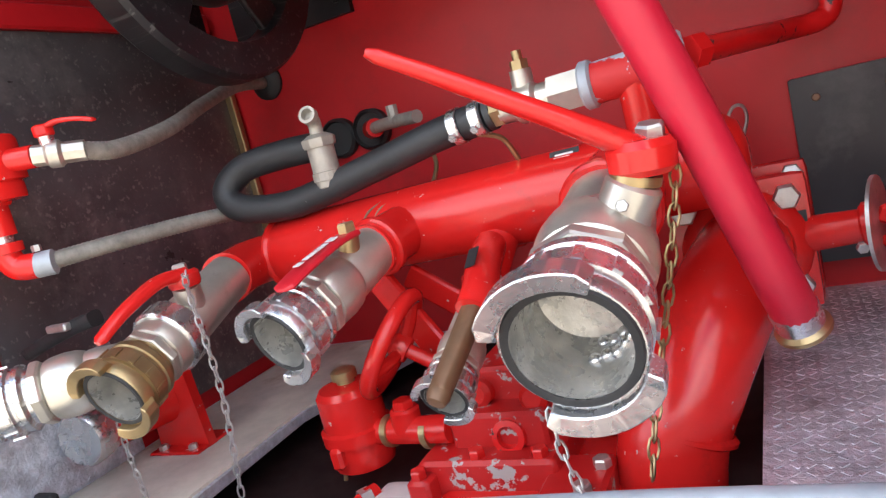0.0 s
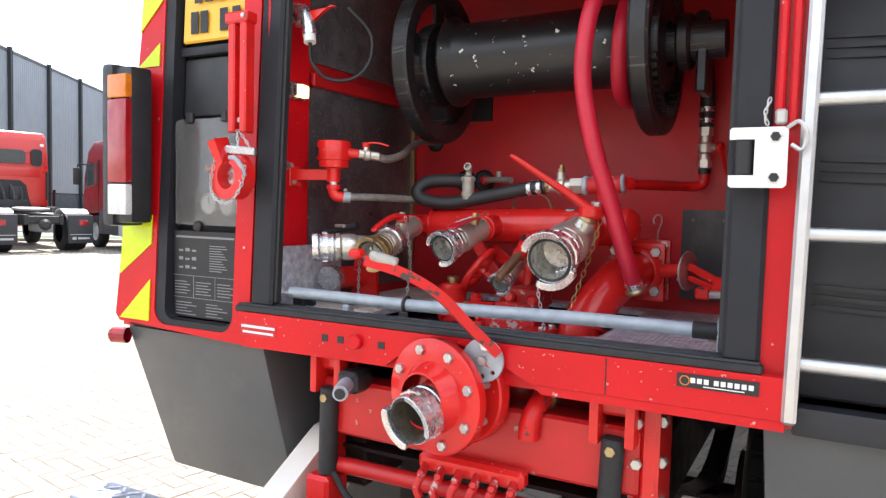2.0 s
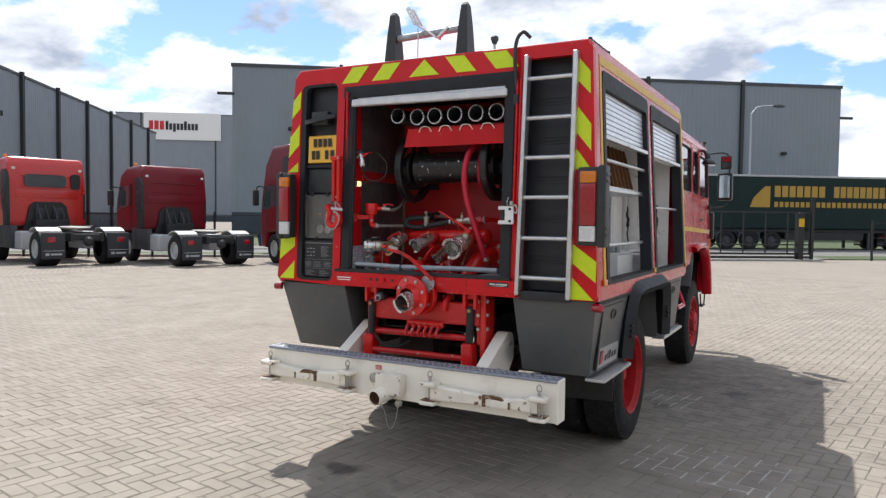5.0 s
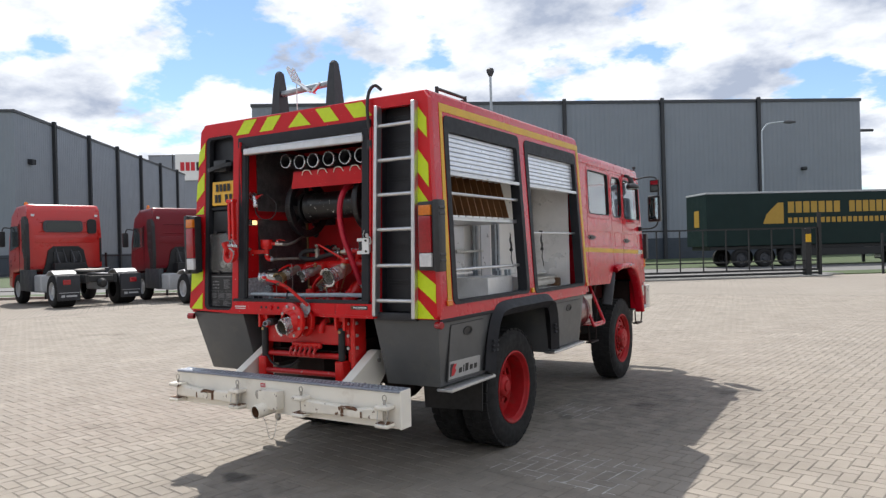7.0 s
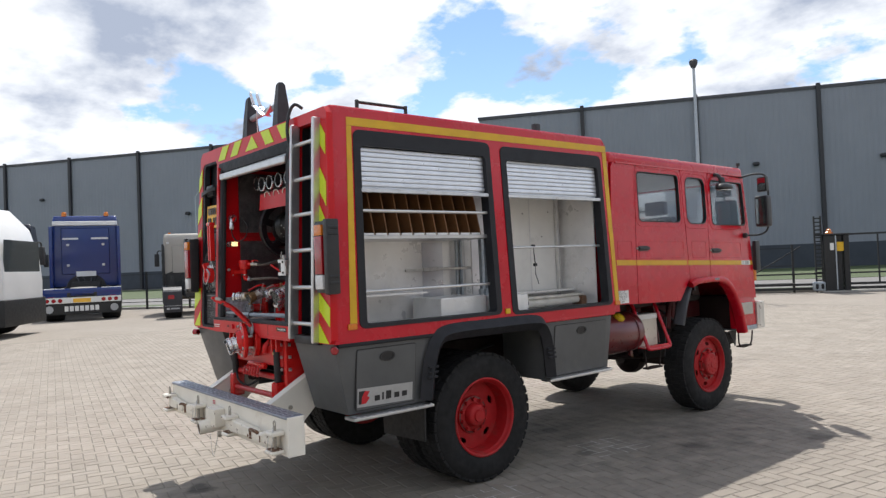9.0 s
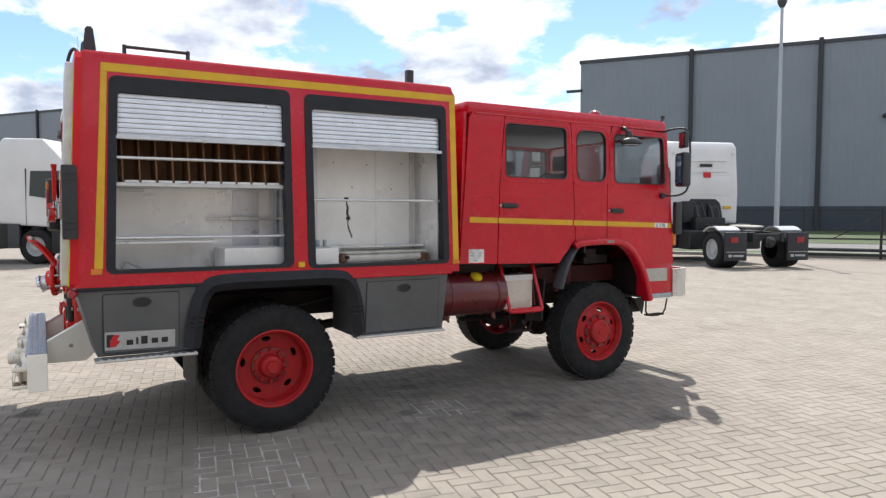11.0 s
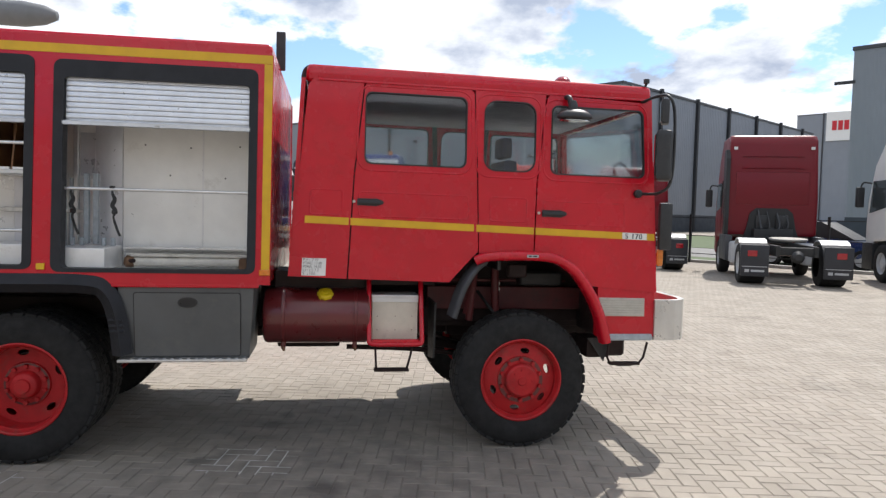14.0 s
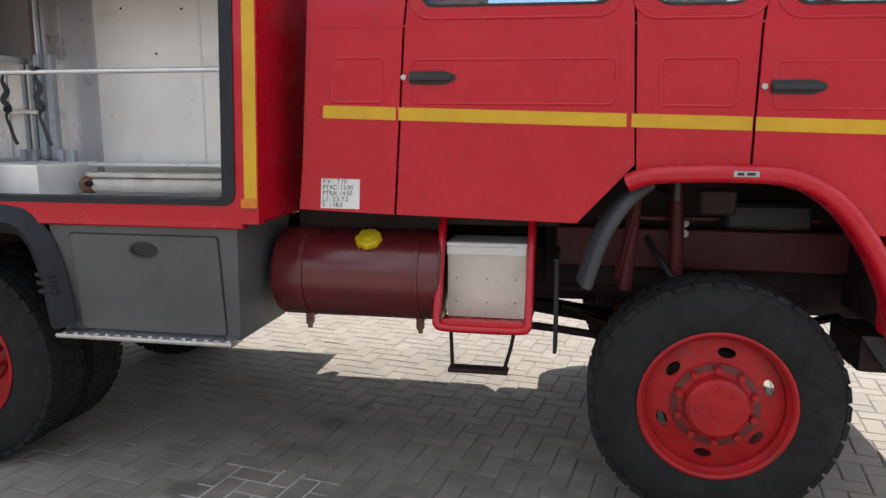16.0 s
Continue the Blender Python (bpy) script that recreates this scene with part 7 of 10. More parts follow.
cyl("drain_stem", (-0.188, 0.33, 1.282), (-0.190, 0.325, 1.262), 0.003, BRASS, bw, seg=8)
hub, half = Vector((-0.085, 0.354, 1.430)), Vector((0.0335, 0.0165, 0.052))
nrm = Vector((-0.80, -0.11, 0.55))
nrm = (nrm - half * nrm.dot(half) / half.length_squared).normalized()
across = half.cross(nrm).normalized() * half.length
hw = tube("hand_wheel", [hub + half * math.cos(radians(a)) + across * math.sin(radians(a)) for a in range(0, 360, 20)], 0.0105, RED_PUMP, truck, 12, "red hand wheel", 2, True)
for a in (0, 120, 240):
    rim = hub + half * math.cos(radians(a)) + across * math.sin(radians(a))
    tube("spoke", [hub - nrm * 0.012, (hub + rim) / 2 - nrm * 0.010, rim], 0.008, RED_PUMP, hw, 8)
lathe("wheel_hub", hub - nrm * 0.022, nrm, [(0, 0), (0.016, 0), (0.018, 0.006), (0.018, 0.018), (0.012, 0.024), (0, 0.024)], RED_PUMP, hw, 16)
cyl("wheel_stem", hub - nrm * 0.02, hub - nrm * 0.10, 0.009, RED_PUMP, hw)
lathe("stem_gland", hub - nrm * 0.07, -nrm, [(0.014, 0), (0.020, 0.004), (0.020, 0.02), (0.014, 0.024), (0, 0.024)], BRASS, hw, 8)
beam("pump_bracket", (-0.135, 0.425, 1.515), (-0.005, 0.385, 1.345), 0.012, 0.045, RED_PUMP, truck, 0.003)
beam("pump_bracket", (-0.10, 0.46, 1.49), (0.02, 0.46, 1.40), 0.012, 0.035, RED_PUMP, truck, 0.003)
tube("pump_pipe", [(-0.03, 0.50, 1.46), (0.01, 0.47, 1.47), (0.03, 0.45, 1.44), (0.03, 0.44, 1.38)], 0.014, RED_PUMP, truck, 10)
stb = plate("stand_bracket", [(-0.535, 1.302), (-0.435, 1.302), (-0.448, 1.47), (-0.520, 1.47)], 0.350, 0.366, "y", RED_PUMP, truck)
box("bracket_foot", (-0.535, 0.325, 1.304), (-0.435, 0.40, 1.309), RED_PUMP, stb, 0.002)
for x in (-0.515, -0.455):
    bolt((x, 0.338, 1.309), (0, 0, 1), 0.007, STEELM, stb)
cpe = lathe("capped_end", (-0.535, 0.262, 1.381), (0.12, -1, 0), [(0, 0), (0.038, 0), (0.040, 0.008), (0.040, 0.03), (0.036, 0.036), (0, 0.034)], CHROME, truck, 28, "steel blanking cap")
cyl("capped_pipe", (-0.535, 0.262, 1.381), (-0.50, 0.36, 1.381), 0.034, RED_PUMP, cpe)
dck = tube("small_cock", [(-0.128, 0.30, 1.262), (-0.14, 0.275, 1.258), (-0.15, 0.262, 1.225)], 0.011, RED_PUMP, truck, 10)
lathe("cock_nut", (-0.135, 0.285, 1.26), (-0.5, -0.8, 0), [(0, -0.006), (0.014, -0.006), (0.014, 0.008), (0, 0.008)], STEELM, dck, 6)
tube("cock_tail", [(-0.15, 0.262, 1.235), (-0.152, 0.258, 1.19), (-0.145, 0.25, 1.15)], 0.007, RED_PUMP, dck, 8)

# strainer on the jamb bracket with two clear hoses
st = lathe("strainer", (-0.487, 0.190, 1.708), (0, 0, 1), [(0, 0), (0.022, 0.0), (0.024, 0.004), (0.043, 0.006), (0.044, 0.010), (0.044, 0.026), (0.0505, 0.028), (0.051, 0.032), (0.051, 0.076), (0.048, 0.082), (0.040, 0.084), (0, 0.085)], RED_PUMP, truck, 36, "red strainer on a wall bracket")
bars("tag", (-0.505, 0.1385, 1.745), (0.95, -0.3, 0), (0, 0, 1), [(-0.012, 0, 0.002, 0.026)], INK, st, 0.001)
beam("strainer_bracket", (-0.588, 0.135, 1.690), (-0.49, 0.188, 1.693), 0.006, 0.032, RED_PUMP, st, 0.002)
box("bracket_pad", (-0.586, 0.105, 1.655), (-0.580, 0.165, 1.715), RED_PUMP, st, 0.003)
bolt((-0.580, 0.122, 1.668), (1, 0, 0), 0.007, STEELM, st)
cyl("strainer_neck", (-0.487, 0.190, 1.672), (-0.487, 0.190, 1.710), 0.019, RED_PUMP, st, seg=16)
cyl("neck_thread", (-0.487, 0.190, 1.664), (-0.487, 0.190, 1.672), 0.014, CHROME, st, seg=16)
lathe("elbow_lip", (-0.487, 0.190, 1.650), (0, 0, 1), [(0.014, 0), (0.021, 0.001), (0.021, 0.013), (0.014, 0.014)], RED_PUMP, st, 18)
tube("strainer_elbow", [(-0.487, 0.190, 1.660), (-0.487, 0.190, 1.645), (-0.480, 0.194, 1.632), (-0.462, 0.206, 1.628)], 0.0165, RED_PUMP, st, 14)
cyl("hose_band", (-0.466, 0.203, 1.6285), (-0.446, 0.218, 1.6275), 0.016, GALV, st, seg=16)
bolt((-0.457, 0.208, 1.645), (0, 0, 1), 0.006, STEELM, st, 0.008)
ribbed_tube("clear_hose", [(-0.468, 0.204, 1.628), (-0.418, 0.300, 1.630), (-0.375, 0.42, 1.628), (-0.36, 0.50, 1.62)], 0.0118, HOSE_BRAID, truck, "cloudy braided hose")
cyl("cock_spigot", (-0.445, 0.200, 1.757), (-0.415, 0.215, 1.755), 0.014, RED_PUMP, st, seg=14)
cyl("cock_body", (-0.416, 0.214, 1.755), (-0.372, 0.252, 1.749), 0.013, NICKEL, st, seg=8)
cyl("cock_ball", (-0.405, 0.223, 1.7535), (-0.390, 0.236, 1.7515), 0.017, NICKEL, st, seg=18, bev=0.004)
cyl("cock_stem", (-0.398, 0.226, 1.755), (-0.398, 0.224, 1.776), 0.009, CHROME, st)
cyl("cock_cap", (-0.398, 0.224, 1.774), (-0.398, 0.224, 1.788), 0.012, RED_PUMP, st, bev=0.002)
lever("cock_lever", (-0.398, 0.224, 1.783), (-0.328, 0.240, 1.777), 0.012, 0.006, RED_PUMP, st, "", 0.006, 0.2)
ribbed_tube("clear_hose", [(-0.376, 0.248, 1.749), (-0.372, 0.30, 1.745), (-0.400, 0.42, 1.766), (-0.455, 0.57, 1.806), (-0.485, 0.70, 1.838), (-0.488, 0.795, 1.842)], 0.0120, HOSE_BRAID, truck, "cloudy braided hose")
lathe("grommet", (-0.488, 0.798, 1.842), (0, -1, 0), [(0.034, 0), (0.034, 0.006), (0.024, 0.014), (0.013, 0.016), (0, 0.016)], RUBBER, truck, 20)
lathe("wall_stud", (-0.586, 0.088, 1.715), (1, 0, 0), [(0.013, 0), (0.013, 0.008), (0.007, 0.010), (0.007, 0.028), (0, 0.030)], STEELM, truck, 12)

# black hose, its fittings and the back pipe
tube("black_hose", [(0.068, 0.448, 1.671), (-0.005, 0.452, 1.662), (-0.12, 0.455, 1.640), (-0.24, 0.450, 1.619), (-0.325, 0.444, 1.628), (-0.353, 0.446, 1.655), (-0.325, 0.462, 1.684), (-0.255, 0.472, 1.690), (-0.195, 0.474, 1.688)], 0.0205, HOSE_BLACK, truck, 18, "thick black rubber hose")
for t in (0.0, 0.030):
    hc = lathe("hose_clip", (0.066 - t, 0.4482, 1.671 - t * 0.12), (-1, 0.05, -0.12), [(0.0210, 0), (0.0228, 0.001), (0.0228, 0.013), (0.0210, 0.014)], CHROME, truck, 24)
    bolt((0.058 - t, 0.4285, 1.660 - t * 0.12), (0, -1, -0.4), 0.006, CHROME, hc, 0.007)
cyl("hose_thread", (0.070, 0.448, 1.671), (0.078, 0.448, 1.672), 0.020, HOSE_BLACK, truck, seg=18)
cyl("union", (0.076, 0.448, 1.672), (0.090, 0.448, 1.673), 0.020, BRASS, truck, seg=6)
vt = cyl("cock_body", (0.088, 0.448, 1.673), (0.158, 0.447, 1.674), 0.018, NICKEL, truck, seg=16)
cyl("cock_ball", (0.105, 0.448, 1.6735), (0.138, 0.4475, 1.674), 0.023, NICKEL, vt, seg=20, bev=0.006)
cyl("cock_hex", (0.152, 0.447, 1.674), (0.188, 0.446, 1.675), 0.024, NICKEL, vt, seg=6)
cyl("cock_spindle", (0.121, 0.447, 1.69), (0.121, 0.447, 1.712), 0.013, NICKEL, vt)
cyl("spindle_nut", (0.121, 0.447, 1.711), (0.121, 0.447, 1.723), 0.011, BRASS, vt, seg=6)
cyl("spindle_top", (0.121, 0.447, 1.722), (0.121, 0.447, 1.734), 0.006, BRASS, vt)
tee = tube("pipe_tee", [(0.200, 0.446, 1.675), (0.245, 0.447, 1.677), (0.292, 0.449, 1.680)], 0.0235, TEE_BARE, truck, 18, "pipe tee with flaking grey and red paint")
tube("tee_leg", [(0.245, 0.447, 1.677), (0.246, 0.450, 1.65), (0.246, 0.455, 1.60)], 0.021, RED_PUMP, tee, 14)
for a, b in (((0.188, 0.446, 1.675), (0.203, 0.446, 1.6755)), ((0.292, 0.449, 1.680), (0.302, 0.450, 1.681))):
    cyl("tee_band", a, b, 0.0275, GALV, tee, seg=18, bev=0.003)
cyl("pipe_nut", (0.302, 0.450, 1.681), (0.314, 0.466, 1.6815), 0.020, RED_WORN, tee, seg=6)
tube("back_pipe", [(0.305, 0.453, 1.681), (0.345, 0.55, 1.682), (0.405, 0.695, 1.684), (0.445, 0.730, 1.686), (0.461, 0.737, 1.700), (0.462, 0.738, 1.735)], 0.0145, RED_WORN, truck, 14, "rust-spotted red pipe")
lathe("pipe_ferrule", (0.462, 0.738, 1.722), (0, 0, 1), [(0.015, 0), (0.018, 0.001), (0.018, 0.016), (0.015, 0.017)], INK, truck, 18)
uv = cyl("gate_cock", (0.462, 0.738, 1.74), (0.462, 0.738, 1.86), 0.0155, NICKEL, truck, seg=16)
for z, h in ((1.742, 0.022), (1.835, 0.025)):
    cyl("cock_hex", (0.462, 0.738, z), (0.462, 0.738, z + h), 0.021, NICKEL, uv, seg=6)
cyl("cock_ball", (0.462, 0.738, 1.782), (0.462, 0.738, 1.815), 0.022, NICKEL, uv, seg=18, bev=0.005)
cyl("cock_stem", (0.47, 0.735, 1.80), (0.502, 0.724, 1.80), 0.009, NICKEL, uv, seg=10)
lever("cock_lever", (0.505, 0.722, 1.808), (0.532, 0.712, 1.70), 0.014, 0.006, RED_PUMP, uv, "", 0.0, 0.55)
cyl("cock_cap", (0.497, 0.726, 1.80), (0.512, 0.720, 1.80), 0.016, RED_PUMP, uv, bev=0.003)
for z in (1.872, 1.905):
    cyl("riser_clip", (0.462, 0.738, z), (0.462, 0.738, z + 0.014), 0.0225, CHROME, uv, seg=16)
tube("riser_hose", [(0.462, 0.738, 1.86), (0.462, 0.736, 1.96), (0.455, 0.70, 2.10), (0.46, 0.60, 2.15)], 0.0215, HOSE_BLACK, truck, 14)
vn = cyl("air_vent", (-0.176, 0.450, 1.628), (-0.176, 0.450, 1.690), 0.0185, CAST_GRIME, truck, seg=20, bev=0.004, label="cast air vent valve")
lathe("vent_band", (-0.176, 0.450, 1.640), (0, 0, 1), [(0.0185, 0), (0.0205, 0.001), (0.0205, 0.012), (0.0185, 0.013)], CAST_GRIME, vn, 20, "", None)
lathe("vent_cap", (-0.176, 0.450, 1.686), (0, 0, 1), [(0.022, 0), (0.0235, 0.004), (0.0235, 0.012), (0.012, 0.018), (0, 0.018)], CAST_GRIME, vn, 8)
tube("vent_spout", [(-0.176, 0.450, 1.70), (-0.174, 0.448, 1.716), (-0.171, 0.440, 1.727)], 0.0095, CAST_GRIME, vn, 14)
lathe("spout_mouth", (-0.1715, 0.4405, 1.7262), (0.15, -0.9, 0.35), [(0.010, 0.0), (0.012, 0.002), (0.012, 0.012), (0.008, 0.0125), (0.007, 0.002), (0, 0.002)], CAST_GRIME, vn, 18)
for x, z in ((-0.286, 1.703), (-0.358, 1.702)):
    lathe("wall_port", (x, 0.80, z), (0, -1, 0), [(0.038, 0), (0.038, 0.014), (0.033, 0.020), (0.030, 0.012), (0, 0.012)], RUBBER, truck, 24)
cyl("port_plug", (-0.286, 0.79, 1.703), (-0.26, 0.76, 1.703), 0.017, RED_WORN, truck, seg=14)
pc = tube("small_cock", [(-0.265, 0.765, 1.703), (-0.225, 0.73, 1.703), (-0.18, 0.70, 1.702), (-0.13, 0.67, 1.70)], 0.011, CAST_GRIME, truck, 10)
cyl("cock_top", (-0.190, 0.705, 1.70), (-0.190, 0.705, 1.73), 0.010, CAST_GRIME, pc, seg=8)
tube("copper_pipe", [(0.055, 0.44, 1.652), (0.078, 0.455, 1.64), (0.088, 0.47, 1.61)], 0.0035, BRASS, truck, 6)
tube("copper_pipe", [(-0.10, 0.62, 1.66), (-0.085, 0.60, 1.62), (-0.09, 0.56, 1.58)], 0.0035, BRASS, truck, 6)

# ---- hose reel ----
reel = lathe("hose_reel", (-0.255, 0.50, 2.058), (1, 0, 0.012), [(0, 0), (0.135, 0.0), (0.138, 0.008), (0.118, 0.03), (0.113, 0.045), (0.113, 0.55), (0, 0.55)], BLACK, truck, 48, "black steel hose reel with chipped drum")


def flange_ring(x, z, r):
    lathe("reel_rim", (x, 0.50, z), (1, 0, 0), [(r * 0.80, -0.022), (r, -0.026), (r + 0.006, -0.018), (r + 0.006, 0.018), (r, 0.026), (r * 0.80, 0.022), (r * 0.78, 0.0), (r * 0.80, -0.022)], REEL_RIM, reel, 56)
    for k in range(5):
        a = radians(72 * k + 20)
        beam("spoke", (x, 0.50 + 0.08 * math.cos(a), z + 0.08 * math.sin(a)), (x, 0.50 + r * 0.84 * math.cos(a), z + r * 0.84 * math.sin(a)), 0.06, 0.012, REEL_RIM, reel, 0.003, "", (1, 0, 0))
    lathe("hub_ring", (x, 0.50, z), (1, 0, 0), [(0.06, -0.03), (0.125, -0.025), (0.13, -0.015), (0.13, 0.015), (0.125, 0.025), (0.06, 0.03)], REEL_RIM, reel, 36)


flange_ring(-0.318, 2.052, 0.238)
flange_ring(0.365, 2.060, 0.238)
# gear teeth inside the driven rim
for k in range(20):
    a = radians(200 + k * 7)
    bm = bmesh.new()
    add_box(bm, (0.340, -0.006, 0.170), (0.400, 0.006, 0.194), Matrix.Translation((0, 0.50, 2.060)) @ Matrix.Rotation(a - radians(90), 4, "X"))
    part("gear_tooth", bm, REEL_RIM, reel)
cyl("reel_axle", (0.36, 0.50, 2.06), (0.54, 0.50, 2.06), 0.05, REEL_RIM, reel, seg=24)
cyl("axle_collar", (0.42, 0.50, 2.06), (0.455, 0.50, 2.06), 0.075, REEL_RIM, reel, seg=24, bev=0.006)
cyl("axle_boss", (-0.40, 0.50, 2.052), (-0.30, 0.50, 2.052), 0.06, REEL_RIM, reel, seg=24)
box("reel_stand", (0.47, 0.46, 1.92), (0.50, 0.56, 2.08), REEL_RIM, reel, 0.006)
box("reel_stand", (-0.42, 0.44, 1.90), (-0.395, 0.56, 2.08), REEL_RIM, reel, 0.006)
rp = plate("reel_plate", [(-0.52, 1.912), (-0.262, 1.912), (-0.262, 2.06), (-0.52, 2.06)], 0.785, 0.798, "y", REEL_RIM, truck)
bolt((-0.285, 0.785, 1.94), (0, -1, 0), 0.008, REEL_RIM, rp)
rh = tube("red_hose", [(0.366, 0.342, 1.412), (0.350, 0.312, 1.476), (0.309, 0.280, 1.632), (0.268, 0.252, 1.778), (0.238, 0.245, 1.947), (0.247, 0.262, 2.10), (0.262, 0.34, 2.195), (0.265, 0.46, 2.215), (0.268, 0.59, 2.16), (0.272, 0.64, 2.06), (0.276, 0.60, 1.95), (0.282, 0.50, 1.915), (0.290, 0.40, 1.945), (0.300, 0.355, 2.05), (0.302, 0.40, 2.16)], 0.0218, RED_HOSE, truck, 18, "crimson rubber hose hanging from the reel", 8)
cyl("hose_ferrule", (0.361, 0.334, 1.430), (0.3665, 0.342, 1.408), 0.0228, CHROME, rh, seg=24, bev=0.002)
cyl("hose_nut", (0.366, 0.341, 1.410), (0.3690, 0.345, 1.399), 0.0265, BRASS, rh, seg=28, bev=0.004)

# suction tubes stowed on a tray under the roof
tray = plate("tube_tray", [(-0.20, 2.325), (0.58, 2.325), (0.62, 2.19), (-0.23, 2.19)], 0.22, 0.228, "y", RED_REAR, truck, (), None, "red chipped tray front")
box("tray_floor", (-0.20, 0.22, 2.315), (0.58, 0.76, 2.325), RED_BAY, tray, 0.002)
for k, x in enumerate((-0.30, -0.115, 0.025, 0.182, 0.342, 0.492)):
    z = 2.395 if k else 2.42
    t = lathe("suction_tube", (x, 0.20 if k else 0.24, z), (0, 1, 0), [(0.048, 0.0), (0.054, 0.0), (0.056, 0.012), (0.056, 0.03), (0.052, 0.034), (0.052, 0.52), (0.048, 0.52), (0.048, 0.0)], GUARD, None, 28)
    tagged(t, "dark suction tube with a pale ring, stowed on a red tray", "suction tube", "suction tubes on the tray")
    lathe("tube_ring", (x, 0.193 if k else 0.233, z), (0, 1, 0), [(0.050, 0), (0.055, 0), (0.0575, 0.003), (0.0575, 0.016), (0.050, 0.016)], CHROME, t, 28)
for x in (-0.06, 0.10, 0.26, 0.42):
    tube("tray_loop", [(x - 0.05, 0.216, 2.29), (x - 0.03, 0.21, 2.32), (x, 0.21, 2.327), (x + 0.03, 0.21, 2.32), (x + 0.05, 0.216, 2.29)], 0.004, WHITE_WORN, tray, 6)

# branch pipe on the upper left
nz = tube("branch_nozzle", [(-0.585, 0.13, 2.15), (-0.54, 0.11, 2.145), (-0.515, 0.10, 2.11), (-0.505, 0.095, 2.075)], 0.020, CHROME, truck, 14, "chrome branch nozzle with red trigger")
cyl("nozzle_tip", (-0.507, 0.095, 2.085), (-0.50, 0.09, 2.055), 0.017, WHITE, nz)
plate("trigger", [(-0.53, 2.10), (-0.44, 2.155), (-0.42, 2.15), (-0.53, 2.145)], 0.10, 0.112, "y", RED_PUMP, nz)
lathe("nozzle_base", (-0.60, 0.135, 2.15), (1, 0, 0), [(0.035, 0), (0.035, 0.03), (0.024, 0.05), (0, 0.05)], CHROME, nz, 16)
tube("nozzle_cable", [(-0.50, 0.09, 2.055), (-0.495, 0.095, 2.00), (-0.45, 0.11, 1.955), (-0.38, 0.13, 1.955), (-0.34, 0.15, 2.00), (-0.345, 0.16, 2.08), (-0.40, 0.13, 2.15)], 0.005, RUBBER, truck, 8)

# ---- below the sill: inlet, frame, lift rods, cocks ----
box("beam_under_sill", (-0.40, 0.04, 0.985), (0.46, 0.13, 1.135), RED_FLAKE_BEAM, truck, 0.008, None, "chipped red cross beam")
inl = lathe("inlet_flange", (0.028, -0.005, 1.170), (-0.20, -0.98, -0.02), [(0, -0.05), (0.128, -0.05), (0.132, -0.045), (0.132, -0.015), (0.128, -0.01), (0.07, -0.01)], RED_PUMP, truck, 40, "red bolted inlet flange")
lathe("flange_front", (0.016, -0.06, 1.168), (-0.20, -0.98, -0.02), [(0.07, -0.012), (0.132, -0.012), (0.136, -0.006), (0.136, 0.016), (0.130, 0.02), (0.085, 0.022), (0.075, 0.04), (0.065, 0.06), (0.06, 0.06)], RED_PUMP, inl, 40)
for k in range(8):
    a = 2 * math.pi * (k + 0.4) / 8
    m = axis_matrix((0.016, -0.06, 1.168), (-0.20, -0.98, -0.02))
    p = m @ Vector((0.112 * math.cos(a), 0.112 * math.sin(a), 0.02))
    bolt(p, (-0.20, -0.98, -0.02), 0.0125, STEELM, inl, 0.010)
    cyl("stay_bolt", m @ Vector((0.112 * math.cos(a), 0.112 * math.sin(a), -0.05)), m @ Vector((0.112 * math.cos(a), 0.112 * math.sin(a), -0.01)), 0.009, STEELM, inl, seg=8)
coupling((0.0, -0.160, 1.130), (0.018, -0.080, 1.150), 0.058, CHROME, RED_PUMP, 170, 0.9, "inlet_coupling", "bright inlet coupling with two lugs", BORE_DARK)
ll = part("inlet_lever", sweep_bm(smooth_path([Vector(p) for p in ((0.156, -0.050, 1.284), (0.104, -0.097, 1.352), (0.058, -0.148, 1.418), (0.0, -0.196, 1.462), (-0.075, -0.228, 1.486))], 6), rect(0.046, 0.022)), RED_WORN, truck, "long red lever with worn black edges", 40)
tube("lever_bead", [(0.150, -0.064, 1.296), (0.098, -0.110, 1.363), (0.050, -0.162, 1.429), (-0.008, -0.208, 1.470)], 0.0028, WHITE, ll, 6)
lathe("grip", (-0.008, -0.209, 1.480), (-0.88, -0.40, 0.30), [(0, 0), (0.012, 0), (0.015, 0.004), (0.015, 0.055), (0.012, 0.062), (0, 0.063)], CAST_GRIME, ll, 14)
box("grip_tab", (-0.105, -0.258, 1.492), (-0.075, -0.226, 1.512), RED_WORN, ll, 0.006)
qd = plate("lever_quadrant", [(0.124 + 0.050 * math.cos(radians(a)), 1.262 + 0.050 * math.sin(radians(a))) for a in range(0, 360, 12)], -0.050, -0.042, "y", GALV, truck, [[(0.124 + 0.036 * math.cos(radians(b)) + 0.006 * math.cos(radians(a)), 1.262 + 0.036 * math.sin(radians(b)) + 0.006 * math.sin(radians(a))) for a in range(0, 360, 45)] for b in (180, 225, 270, 315)], None, "drilled steel quadrant")
bolt((0.124, -0.050, 1.262), (0, -1, 0), 0.012, STEELM, qd, 0.010)
bolt((0.142, -0.066, 1.300), (0, -1, 0.3), 0.016, STEELM, ll, 0.012)
cyl("quadrant_shaft", (0.142, -0.044, 1.262), (0.10, 0.10, 1.20), 0.016, RED_PUMP, truck)
gn = tube("drain_spout", [(-0.235, -0.10, 1.143), (-0.262, -0.05, 1.144), (-0.29, 0.03, 1.145)], 0.0195, GALV, truck, 14, "grey drain spout")
